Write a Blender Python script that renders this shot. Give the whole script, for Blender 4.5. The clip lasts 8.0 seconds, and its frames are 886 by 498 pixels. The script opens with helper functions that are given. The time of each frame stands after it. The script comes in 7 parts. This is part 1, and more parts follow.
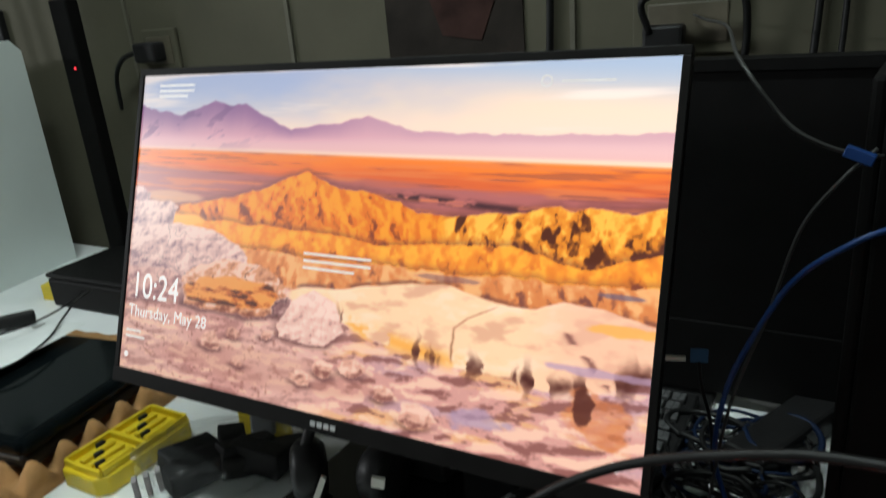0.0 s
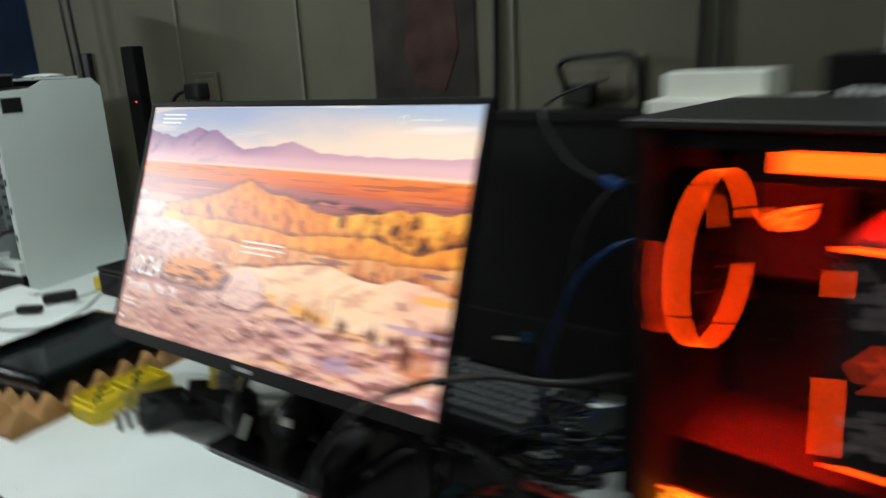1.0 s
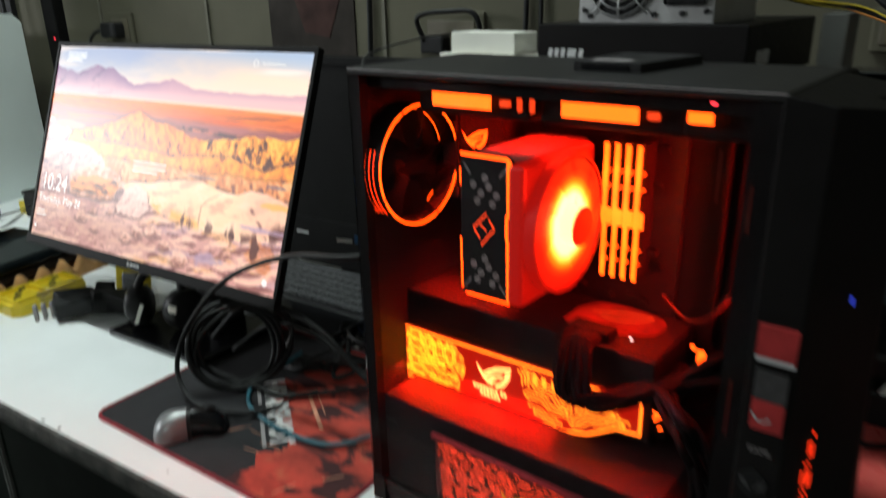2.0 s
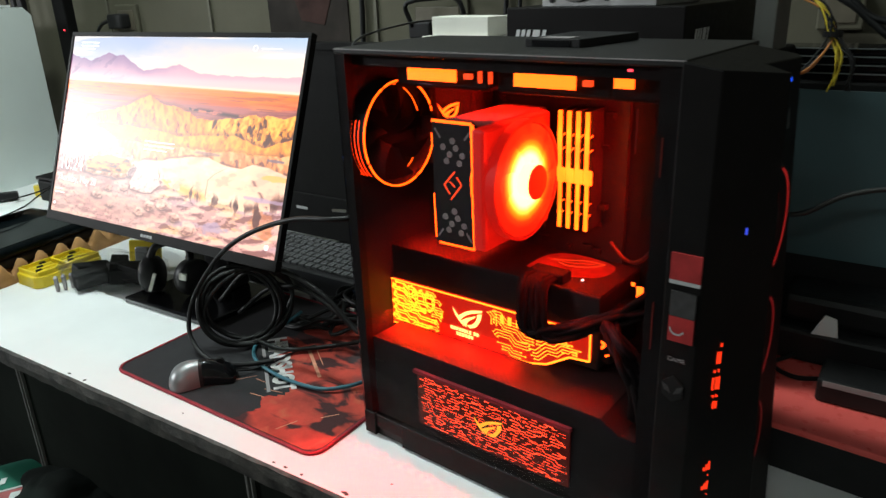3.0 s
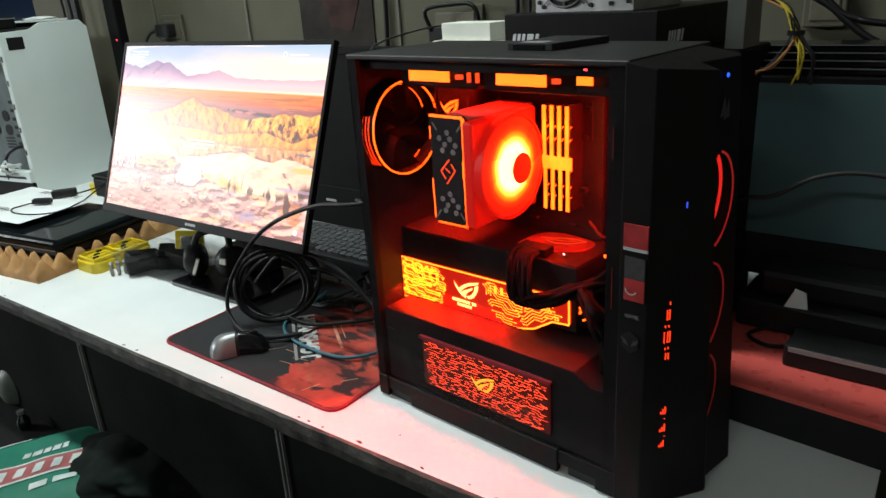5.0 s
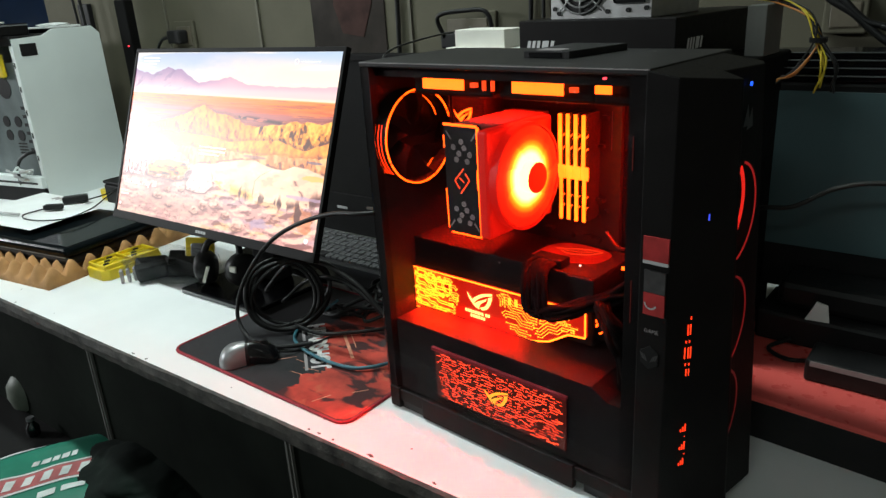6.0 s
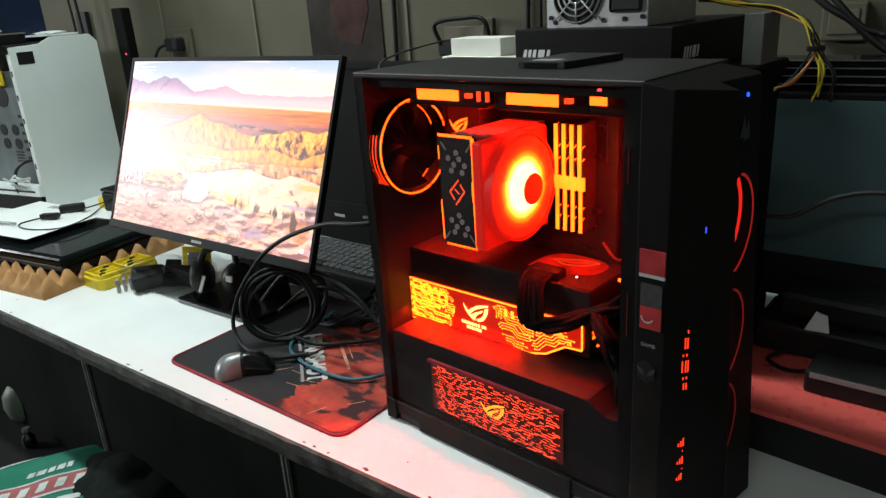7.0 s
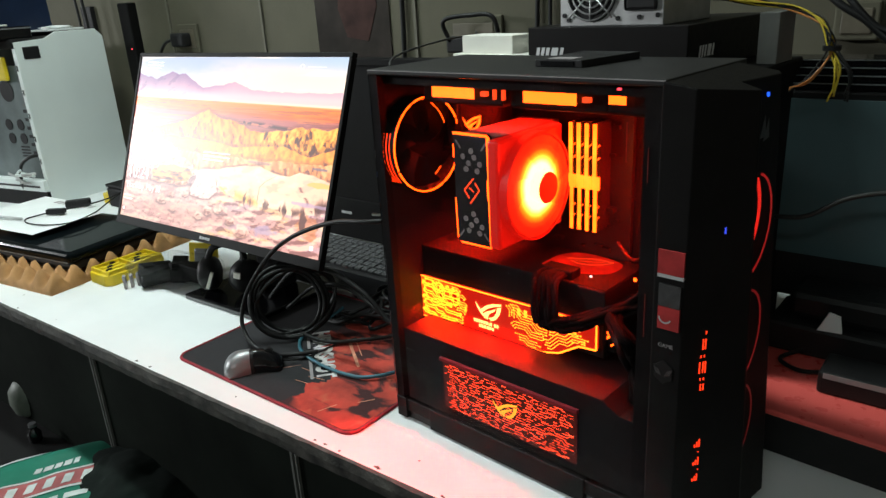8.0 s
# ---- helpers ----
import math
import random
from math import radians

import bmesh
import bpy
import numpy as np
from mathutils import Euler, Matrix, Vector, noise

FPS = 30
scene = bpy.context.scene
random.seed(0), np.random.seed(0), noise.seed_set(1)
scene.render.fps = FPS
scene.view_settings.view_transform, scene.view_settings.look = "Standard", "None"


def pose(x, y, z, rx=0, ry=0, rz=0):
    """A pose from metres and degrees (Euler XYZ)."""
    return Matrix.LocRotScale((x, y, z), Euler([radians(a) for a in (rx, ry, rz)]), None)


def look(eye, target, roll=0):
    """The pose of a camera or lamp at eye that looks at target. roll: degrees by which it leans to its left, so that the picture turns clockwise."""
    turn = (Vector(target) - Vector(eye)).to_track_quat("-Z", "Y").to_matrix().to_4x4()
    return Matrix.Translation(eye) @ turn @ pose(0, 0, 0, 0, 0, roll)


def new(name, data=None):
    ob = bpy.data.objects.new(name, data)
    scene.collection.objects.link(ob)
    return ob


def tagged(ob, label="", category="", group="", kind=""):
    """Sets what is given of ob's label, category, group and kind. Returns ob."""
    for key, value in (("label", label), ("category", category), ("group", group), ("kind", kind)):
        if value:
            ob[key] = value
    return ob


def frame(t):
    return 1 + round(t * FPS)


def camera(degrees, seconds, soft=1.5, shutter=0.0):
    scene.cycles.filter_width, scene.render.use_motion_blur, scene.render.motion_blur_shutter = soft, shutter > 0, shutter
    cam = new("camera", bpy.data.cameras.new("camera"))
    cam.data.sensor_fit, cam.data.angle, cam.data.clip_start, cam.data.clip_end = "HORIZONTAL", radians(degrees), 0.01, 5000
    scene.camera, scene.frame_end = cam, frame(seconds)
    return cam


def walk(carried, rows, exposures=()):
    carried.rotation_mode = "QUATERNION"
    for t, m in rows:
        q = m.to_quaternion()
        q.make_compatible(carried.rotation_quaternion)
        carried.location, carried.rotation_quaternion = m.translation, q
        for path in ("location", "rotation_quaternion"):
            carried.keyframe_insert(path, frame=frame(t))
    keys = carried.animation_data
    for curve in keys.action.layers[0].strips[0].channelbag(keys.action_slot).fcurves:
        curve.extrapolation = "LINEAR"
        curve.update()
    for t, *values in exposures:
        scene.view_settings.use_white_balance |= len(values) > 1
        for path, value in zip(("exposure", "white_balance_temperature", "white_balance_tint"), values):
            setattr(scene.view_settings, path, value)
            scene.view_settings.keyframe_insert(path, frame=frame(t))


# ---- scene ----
cam = camera(64.0, 8.0, soft=1.4, shutter=0.8)
PATH = [
    (0, (-0.103, -0.358, 1.275), (-1.214, 1.167, 0.615), -5.0),
    (0.3, (-0.093, -0.376, 1.266), (-1.197, 1.145, 0.581), -3.9),
    (0.5, (-0.052, -0.387, 1.273), (-1.199, 1.102, 0.59), -4.6),
    (0.6, (-0.021, -0.39, 1.279), (-1.208, 1.072, 0.605), -5.5),
    (0.8, (0.079, -0.393, 1.277), (-1.231, 1.013, 0.725), -6.4),
    (1, (0.205, -0.396, 1.270), (-1.099, 1.027, 0.752), -3.1),
    (1.1, (0.276, -0.398, 1.252), (-1.061, 1.013, 0.778), -0.2),
    (1.2, (0.333, -0.386, 1.266), (-1.033, 0.962, 0.702), -0.9),
    (1.3, (0.367, -0.403, 1.272), (-0.981, 0.953, 0.684), -0.9),
    (1.5, (0.418, -0.402, 1.281), (-0.891, 0.981, 0.666), -1.1),
    (1.7, (0.449, -0.423, 1.29), (-0.786, 1.021, 0.666), -1.4),
    (2, (0.482, -0.466, 1.288), (-0.701, 1.001, 0.619), -1.3),
    (2.2, (0.509, -0.497, 1.283), (-0.65, 0.968, 0.568), -0.9),
    (3.3, (0.61, -0.547, 1.293), (-0.587, 0.899, 0.604), -2.6),
    (3.5, (0.646, -0.566, 1.296), (-0.567, 0.865, 0.601), -2.3),
    (4, (0.673, -0.585, 1.287), (-0.539, 0.822, 0.546), -2.9),
    (4.5, (0.686, -0.589, 1.298), (-0.556, 0.805, 0.582), -3.3),
    (6, (0.666, -0.579, 1.301), (-0.629, 0.787, 0.623), -3.6),
    (6.5, (0.666, -0.568, 1.303), (-0.619, 0.809, 0.63), -3.9),
    (7, (0.664, -0.567, 1.306), (-0.634, 0.801, 0.64), -3.8),
    (7.5, (0.659, -0.573, 1.308), (-0.636, 0.799, 0.643), -3.7),
    (8, (0.65, -0.575, 1.308), (-0.647, 0.79, 0.633), -3.5),
]
walk(cam, [(t, look(eye, target, roll)) for t, eye, target, roll in PATH],
     exposures=[(0, -0.34), (0.5, -0.38), (0.8, -0.35), (1.0, -0.22), (1.5, -0.22), (2.0, 0.0), (3.5, 0.33), (4.5, 0.33), (8.0, 0.36)])

# ---- light ----
world = bpy.data.worlds.new("room_dark")
scene.world = world
world.use_nodes = True
world.node_tree.nodes["Background"].inputs[0].default_value = (0.5, 0.6, 0.7, 1)
world.node_tree.nodes["Background"].inputs[1].default_value = 0.02


def tube_lamp(name, place, length, watts, colour, turn=0.0):
    data = bpy.data.lights.new(name, "AREA")
    data.shape, data.size, data.size_y = "RECTANGLE", length, 0.10
    data.energy, data.color = watts, colour
    ob = new(name, data)
    ob.matrix_world = pose(*place, 0, 0, turn)
    return ob


tube_lamp("tube_light", (-0.85, -0.10, 2.62), 1.2, 28, (0.86, 1.0, 0.97), 6)


def panel_lamp(name, m, wide, high, watts, colour):
    data = bpy.data.lights.new(name, "AREA")
    data.shape, data.size, data.size_y, data.energy, data.color = "RECTANGLE", wide, high, watts, colour
    ob = new(name, data)
    ob.matrix_world = m
    return ob


# far tube mirrored in the screen, added fill lamp, red panels for the fans' lamps
# Fill lamp, unseen: added to brighten the right side and the blacks.
tube_lamp("right_fill_light", (0.9, -2.2, 2.62), 1.2, 12, (0.86, 1.0, 0.97), 6)
panel_lamp("far_tube_light", look((-5.5, -3.3, 2.46), (-0.6, 0.1, 1.1)), 1.3, 0.12, 135, (0.93, 0.98, 1.0))
panel_lamp("roof_fan_lamps", pose(0.135, 0.09, 1.184), 0.20, 0.08, 5.3, (1.0, 0.013, 0.003)).data.spread = radians(66)
panel_lamp("front_fan_lamps", pose(0.362, 0.09, 1.11, 0, 90, 0), 0.16, 0.08, 1.6, (1.0, 0.012, 0.003)).data.spread = radians(100)

# Unseen red panel added under the card to redden the shroud top.
panel_lamp("card_red_fill", pose(0.10, 0.048, 0.155 + 0.754), 0.19, 0.012, 1.0, (1.0, 0.010, 0.003))

# ---- small tools ----
TAU = 2 * math.pi


GROUPS = {"black_speaker": "pair of slim speakers", "white_carton": "white cartons in a stack", "hanging_cable": "cables hanging behind the computer",
          "wall_outlet": "outlets on the wall", "wall_cable": "cables on the wall", "palm_rest_glint": "loose connectors on the bench"}


def thing(name, m, label, category, group="", kind=""):
    ob = new(name)
    ob.empty_display_size = 0.05
    ob.matrix_world = m
    return tagged(ob, label, category, group or GROUPS.get(name, ""), kind)


def part(name, bm, material, parent=None, label="", smooth=False):
    me = bpy.data.meshes.new(name)
    bm.to_mesh(me)
    bm.free()
    if smooth:
        for p in me.polygons:
            p.use_smooth = True
    me.materials.append(material)
    ob = new(name, me)
    if parent is not None:
        ob.parent = parent
    if label:
        ob["label"] = label
    return ob


def box(bm, x0, y0, z0, x1, y1, z1, bevel=0.0, seg=2):
    r = bmesh.ops.create_cube(bm, size=1.0)
    vs = r["verts"]
    for v in vs:
        v.co = Vector(((x0 + x1) / 2 + v.co.x * (x1 - x0), (y0 + y1) / 2 + v.co.y * (y1 - y0), (z0 + z1) / 2 + v.co.z * (z1 - z0)))
    if bevel > 0:
        es = list({e for v in vs for e in v.link_edges})
        bmesh.ops.bevel(bm, geom=es, offset=bevel, segments=seg, affect="EDGES", profile=0.5)
    return bm


def boxed(*a, **k):
    return box(bmesh.new(), *a, **k)




def on_axis(axis, a, b, h):
    """A point with a, b across the axis and h along it."""
    return Vector((h, a, b)) if axis == "x" else Vector((a, h, b)) if axis == "y" else Vector((a, b, h))


def lathe(bm, axis, centre, profile, seg=40, start=0.0, sweep=TAU):
    """Turns a profile of (radius, along) round an axis."""
    full = abs(sweep - TAU) < 1e-6
    n = seg if full else seg + 1
    rings = []
    for i in range(n):
        a = start + sweep * i / seg
        rings.append([bm.verts.new(Vector(centre) + on_axis(axis, r * math.cos(a), r * math.sin(a), h)) for r, h in profile])
    m = len(profile)
    for i in range(seg):
        p, q = rings[i], rings[(i + 1) % n]
        for j in range(m - 1):
            if (p[j].co - q[j].co).length < 1e-7:
                f = [p[j], q[j + 1], p[j + 1]]
            elif (p[j + 1].co - q[j + 1].co).length < 1e-7:
                f = [p[j], q[j], p[j + 1]]
            else:
                f = [p[j], q[j], q[j + 1], p[j + 1]]
            try:
                bm.faces.new(f)
            except ValueError:
                pass
    bmesh.ops.recalc_face_normals(bm, faces=bm.faces[:])
    return bm


def ring(bm, axis, centre, r0, r1, h0, h1, seg=40, start=0.0, sweep=TAU):
    return lathe(bm, axis, centre, [(r0, h0), (r1, h0), (r1, h1), (r0, h1), (r0, h0)], seg, start, sweep)


def disc(bm, axis, centre, r, h0, h1, seg=32):
    return lathe(bm, axis, centre, [(0, h0), (r, h0), (r, h1), (0, h1)], seg)


def prism(bm, outline, axis, h0, h1, bevel=0.0):
    """An outline of (a, b) pushed along an axis from h0 to h1."""
    lo = [bm.verts.new(on_axis(axis, a, b, h0)) for a, b in outline]
    hi = [bm.verts.new(on_axis(axis, a, b, h1)) for a, b in outline]
    n = len(outline)
    fs = [bm.faces.new(lo), bm.faces.new(hi)]
    for i in range(n):
        fs.append(bm.faces.new((lo[i], lo[(i + 1) % n], hi[(i + 1) % n], hi[i])))
    bmesh.ops.recalc_face_normals(bm, faces=fs)
    if bevel > 0:
        es = list({e for v in lo + hi for e in v.link_edges})
        bmesh.ops.bevel(bm, geom=es, offset=bevel, segments=2, affect="EDGES", profile=0.5)
    return bm


def spline(points, n=10):
    P = [Vector(p) for p in points]
    P = [2 * P[0] - P[1]] + P + [2 * P[-1] - P[-2]]
    out = []
    for i in range(1, len(P) - 2):
        a, b, c, d = P[i - 1], P[i], P[i + 1], P[i + 2]
        for k in range(n):
            t = k / n
            out.append(0.5 * ((2 * b) + (c - a) * t + (2 * a - 5 * b + 4 * c - d) * t * t + (3 * b - a - 3 * c + d) * t ** 3))
    out.append(P[-2])
    return out


def tube(bm, points, r, seg=8, n=10, smooth=True):
    """A cable along points."""
    pts = spline(points, n) if smooth else [Vector(p) for p in points]
    up, rings = Vector((0.3, 0.2, 0.93)).normalized(), []
    for i, p in enumerate(pts):
        d = (pts[min(i + 1, len(pts) - 1)] - pts[max(i - 1, 0)]).normalized()
        s = d.cross(up)
        if s.length < 1e-3:
            s = d.cross(Vector((1, 0, 0)))
        s.normalize()
        up = s.cross(d).normalized()
        rings.append([bm.verts.new(p + r * (math.cos(TAU * k / seg) * s + math.sin(TAU * k / seg) * up)) for k in range(seg)])
    for a, b in zip(rings, rings[1:]):
        for k in range(seg):
            bm.faces.new((a[k], a[(k + 1) % seg], b[(k + 1) % seg], b[k]))
    bm.faces.new(rings[0][::-1])
    bm.faces.new(rings[-1])
    return bm


def moved(bm, m):
    bmesh.ops.transform(bm, matrix=m, verts=bm.verts[:])
    return bm


def words(text, size, m, material, name, parent, depth=0.0, bold=0.0):
    """Letters of the built-in font as a flat mesh."""
    cu = bpy.data.curves.new(name, "FONT")
    cu.body, cu.size, cu.extrude, cu.offset = text, size, depth, bold
    tmp = bpy.data.objects.new(name + "_tmp", cu)
    scene.collection.objects.link(tmp)
    bpy.context.view_layer.update()
    me = bpy.data.meshes.new_from_object(tmp.evaluated_get(bpy.context.evaluated_depsgraph_get()))
    bpy.data.objects.remove(tmp)
    me.transform(m)
    me.materials.clear()
    me.materials.append(material)
    ob = new(name, me)
    ob.parent = parent
    return ob


# ---- materials ----
def mat(name, colour, rough=0.5, metal=0.0, var=0.12, scale=25.0, bump=0.05, coat=0.0, grain=6.0, spec=0.5):
    m = bpy.data.materials.new(name)
    m.use_nodes = True
    nt = m.node_tree
    b = nt.nodes["Principled BSDF"]
    b.inputs["Roughness"].default_value = rough
    b.inputs["Metallic"].default_value = metal
    b.inputs["Coat Weight"].default_value = coat
    b.inputs["Coat Roughness"].default_value = 0.08
    b.inputs["Specular IOR Level"].default_value = spec
    tc = nt.nodes.new("ShaderNodeTexCoord")
    big = nt.nodes.new("ShaderNodeTexNoise")
    big.inputs["Scale"].default_value, big.inputs["Detail"].default_value = scale, 5
    nt.links.new(tc.outputs["Object"], big.inputs["Vector"])
    fine = nt.nodes.new("ShaderNodeTexNoise")
    fine.inputs["Scale"].default_value, fine.inputs["Detail"].default_value = scale * grain, 4
    nt.links.new(tc.outputs["Object"], fine.inputs["Vector"])
    ramp = nt.nodes.new("ShaderNodeMapRange")
    ramp.inputs["From Min"].default_value, ramp.inputs["From Max"].default_value = 0.3, 0.7
    ramp.inputs["To Min"].default_value, ramp.inputs["To Max"].default_value = 1 - var, 1 + var
    nt.links.new(big.outputs["Fac"], ramp.inputs["Value"])
    mul = nt.nodes.new("ShaderNodeMix")
    mul.data_type, mul.blend_type = "RGBA", "MULTIPLY"
    mul.inputs["Factor"].default_value = 1.0
    mul.inputs[6].default_value = (*colour, 1)
    nt.links.new(ramp.outputs["Result"], mul.inputs[7])
    nt.links.new(mul.outputs[2], b.inputs["Base Color"])
    rr = nt.nodes.new("ShaderNodeMapRange")
    rr.inputs["To Min"].default_value, rr.inputs["To Max"].default_value = max(rough - 0.08, 0.02), min(rough + 0.1, 1)
    nt.links.new(fine.outputs["Fac"], rr.inputs["Value"])
    nt.links.new(rr.outputs["Result"], b.inputs["Roughness"])
    if bump > 0:
        bp = nt.nodes.new("ShaderNodeBump")
        bp.inputs["Strength"].default_value, bp.inputs["Distance"].default_value = bump, 0.002
        nt.links.new(fine.outputs["Fac"], bp.inputs["Height"])
        nt.links.new(bp.outputs["Normal"], b.inputs["Normal"])
    return m


def glow(name, colour, strength, rough=0.4, base=(0.1, 0.02, 0.01), var=0.0, scale=60.0):
    m = bpy.data.materials.new(name)
    m.use_nodes = True
    nt = m.node_tree
    b = nt.nodes["Principled BSDF"]
    b.inputs["Base Color"].default_value = (*base, 1)
    b.inputs["Roughness"].default_value = rough
    b.inputs["Emission Color"].default_value = (*colour, 1)
    b.inputs["Emission Strength"].default_value = strength
    if var > 0:
        tc = nt.nodes.new("ShaderNodeTexCoord")
        no = nt.nodes.new("ShaderNodeTexNoise")
        no.inputs["Scale"].default_value = scale
        mr = nt.nodes.new("ShaderNodeMapRange")
        mr.inputs["From Min"].default_value, mr.inputs["From Max"].default_value = 0.3, 0.7
        mr.inputs["To Min"].default_value, mr.inputs["To Max"].default_value = strength * (1 - var), strength * (1 + var)
        nt.links.new(tc.outputs["Object"], no.inputs["Vector"])
        nt.links.new(no.outputs["Fac"], mr.inputs["Value"])
        nt.links.new(mr.outputs["Result"], b.inputs["Emission Strength"])
    return m


def glass(name, colour, rough=0.0, ior=1.45):
    m = bpy.data.materials.new(name)
    m.use_nodes = True
    b = m.node_tree.nodes["Principled BSDF"]
    b.inputs["Base Color"].default_value = (*colour, 1)
    b.inputs["Roughness"].default_value = rough
    b.inputs["Transmission Weight"].default_value = 1.0
    b.inputs["IOR"].default_value = ior
    return m


# For the unseen walls: tone raised so that they bounce light back.
M_BOUNCEWALL = mat("bounce_wall_paint", (0.30, 0.29, 0.25), 0.8, var=0.2, scale=2.0)
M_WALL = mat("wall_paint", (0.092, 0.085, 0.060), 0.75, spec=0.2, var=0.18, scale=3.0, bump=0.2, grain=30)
M_FLOOR = mat("floor_concrete", (0.04, 0.038, 0.034), 0.7, var=0.25, scale=4.0, bump=0.3)
M_CEIL = mat("ceiling_paint", (0.40, 0.40, 0.37), 0.8, var=0.08, scale=3.0)
M_DESK = mat("white_laminate", (0.80, 0.82, 0.82), 0.38, var=0.05, scale=6.0, bump=0.03, grain=20)
M_DESKEDGE = mat("worn_edge", (0.036, 0.033, 0.028), 0.65, var=0.85, scale=38.0, bump=0.5)
M_BLACK = mat("black_plastic", (0.014, 0.0135, 0.014), 0.45, spec=0.25, var=0.2, bump=0.08, grain=14)
M_BLACKGLOSS = mat("black_gloss", (0.006, 0.006, 0.007), 0.14, var=0.1, bump=0.0)
M_STEEL = mat("black_steel", (0.010, 0.0095, 0.0095), 0.5, spec=0.22, var=0.15, bump=0.12, grain=20)
M_RUBBER = mat("black_rubber", (0.010, 0.0098, 0.010), 0.45, spec=0.28, var=0.2, bump=0.1)
M_WHITE = mat("white_steel", (0.70, 0.76, 0.74), 0.42, var=0.04, scale=5.0, bump=0.03)
M_PAPER = mat("white_paper", (0.78, 0.8, 0.79), 0.8, var=0.05, scale=12.0, bump=0.1)
M_CARD = mat("white_card", (0.72, 0.71, 0.64), 0.7, var=0.06, scale=15.0, bump=0.08)
M_BLACKCARD = mat("black_card", (0.009, 0.008, 0.008), 0.42, spec=0.12, var=0.15, scale=20.0, bump=0.05)
M_FOAM = mat("brown_foam", (0.42, 0.22, 0.085), 0.95, var=0.22, scale=25.0, bump=0.6, grain=10)
M_YELLOW = mat("yellow_plastic", (0.75, 0.56, 0.02), 0.4, var=0.08, bump=0.05)
M_PAD = mat("pad_cloth", (0.016, 0.015, 0.017), 0.9, var=0.2, scale=40.0, bump=0.3, grain=15)
M_PADRED = mat("pad_red_edge", (0.26, 0.014, 0.024), 0.8, var=0.2, scale=60.0, bump=0.3)
M_SILVER = mat("silver_plastic", (0.24, 0.245, 0.25), 0.38, metal=0.5, var=0.05, bump=0.05)
M_GALV = mat("galvanised_steel", (0.50, 0.50, 0.50), 0.4, metal=0.7, var=0.15, scale=30.0, bump=0.05)
M_RED = mat("red_laminate", (0.88, 0.13, 0.11), 0.28, var=0.06, scale=8.0, bump=0.02)
M_GREEN = mat("green_sack", (0.006, 0.16, 0.10), 0.6, var=0.15, scale=10.0, bump=0.15)
M_PCB = mat("circuit_board", (0.010, 0.008, 0.008), 0.5, var=0.3, scale=60.0, bump=0.3)
# Aluminium with the fans' red light tinted into its colour.
M_ALU = mat("red_tinted_fin", (0.24, 0.13, 0.12), 0.4, metal=0.3, var=0.1, bump=0.05)
M_GLASS = glass("tinted_glass", (0.60, 0.57, 0.57), ior=1.09)
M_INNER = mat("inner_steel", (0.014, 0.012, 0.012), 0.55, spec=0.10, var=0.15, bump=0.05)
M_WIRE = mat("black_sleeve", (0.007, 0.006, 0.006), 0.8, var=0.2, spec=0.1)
# Shroud steel coloured lighter and redder for the light on its top.
M_SHROUD_LIT = mat("shroud_steel_lit_top", (0.028, 0.015, 0.015), 0.5, spec=0.15, var=0.15, bump=0.05)
M_CLEAR = mat("clear_film", (0.18, 0.19, 0.19), 0.16, var=0.3, scale=18, bump=0.5, spec=0.9)
M_CLEAR.node_tree.nodes["Principled BSDF"].inputs["Alpha"].default_value = 0.09
M_ROOF = mat("roof_steel", (0.014, 0.0135, 0.013), 0.5, spec=0.35, var=0.2, bump=0.12, grain=20)
M_FRONT = mat("front_plastic", (0.008, 0.0072, 0.007), 0.5, spec=0.10, var=0.2, bump=0.08, grain=14)
M_VOID = mat("deep_black", (0.0055, 0.0052, 0.0052), 0.6, var=0.2, spec=0.12)
M_DOT = mat("grey_print", (0.30, 0.27, 0.27), 0.6, var=0.1)
M_LABEL = mat("grey_label", (0.45, 0.45, 0.45), 0.6, var=0.1)
M_BLUE = mat("blue_cable", (0.02, 0.10, 0.22), 0.5, var=0.1)
M_BLUEDARK = mat("dark_blue_cable", (0.006, 0.014, 0.040), 0.55, spec=0.2, var=0.1)
M_BLUEBRIGHT = mat("bright_blue_cable", (0.006, 0.04, 0.17), 0.45, var=0.1)
M_GREYCABLE = mat("grey_cable", (0.035, 0.035, 0.034), 0.5, var=0.1)
M_YWIRE = mat("yellow_wire", (0.62, 0.46, 0.03), 0.45, var=0.1)
M_OWIRE = mat("orange_wire", (0.55, 0.20, 0.04), 0.45, var=0.1)

RED = (1.0, 0.045, 0.008)
G_RING = glow("led_ring", (1.0, 0.055, 0.002), 9.0)
G_TRACE = glow("led_trace_gold", (1.0, 0.24, 0.014), 5.0)
G_RIM = glow("led_rim", (1.0, 0.03, 0.002), 5.0)
G_BAR = glow("led_bar", (1.0, 0.060, 0.003), 10.0)
G_RAM = glow("led_ram", (1.0, 0.075, 0.003), 10.0, var=0.3, scale=30)
G_PLATE = glow("led_plate", (1.0, 0.15, 0.008), 7.0)
G_PLATEBASE = glow("led_plate_base", (1.0, 0.014, 0.003), 0.75)
G_PSULOGO = glow("psu_logo_lit", (1.0, 0.42, 0.03), 1.8)
G_PSU = glow("led_trace_red", (1.0, 0.060, 0.02), 4.4)
G_PSUBASE = glow("psu_cover_base", RED, 0.045, base=(0.03, 0.01, 0.01))
G_YELLOW = glow("led_logo_yellow", (1.0, 0.24, 0.06), 9.0)
# Frame and hub cap: the fan's red light is put in as their own glow.
G_FANFRAME = glow("fan_frame_glow", (1.0, 0.008, 0.003), 0.60, base=(0.05, 0.012, 0.01))
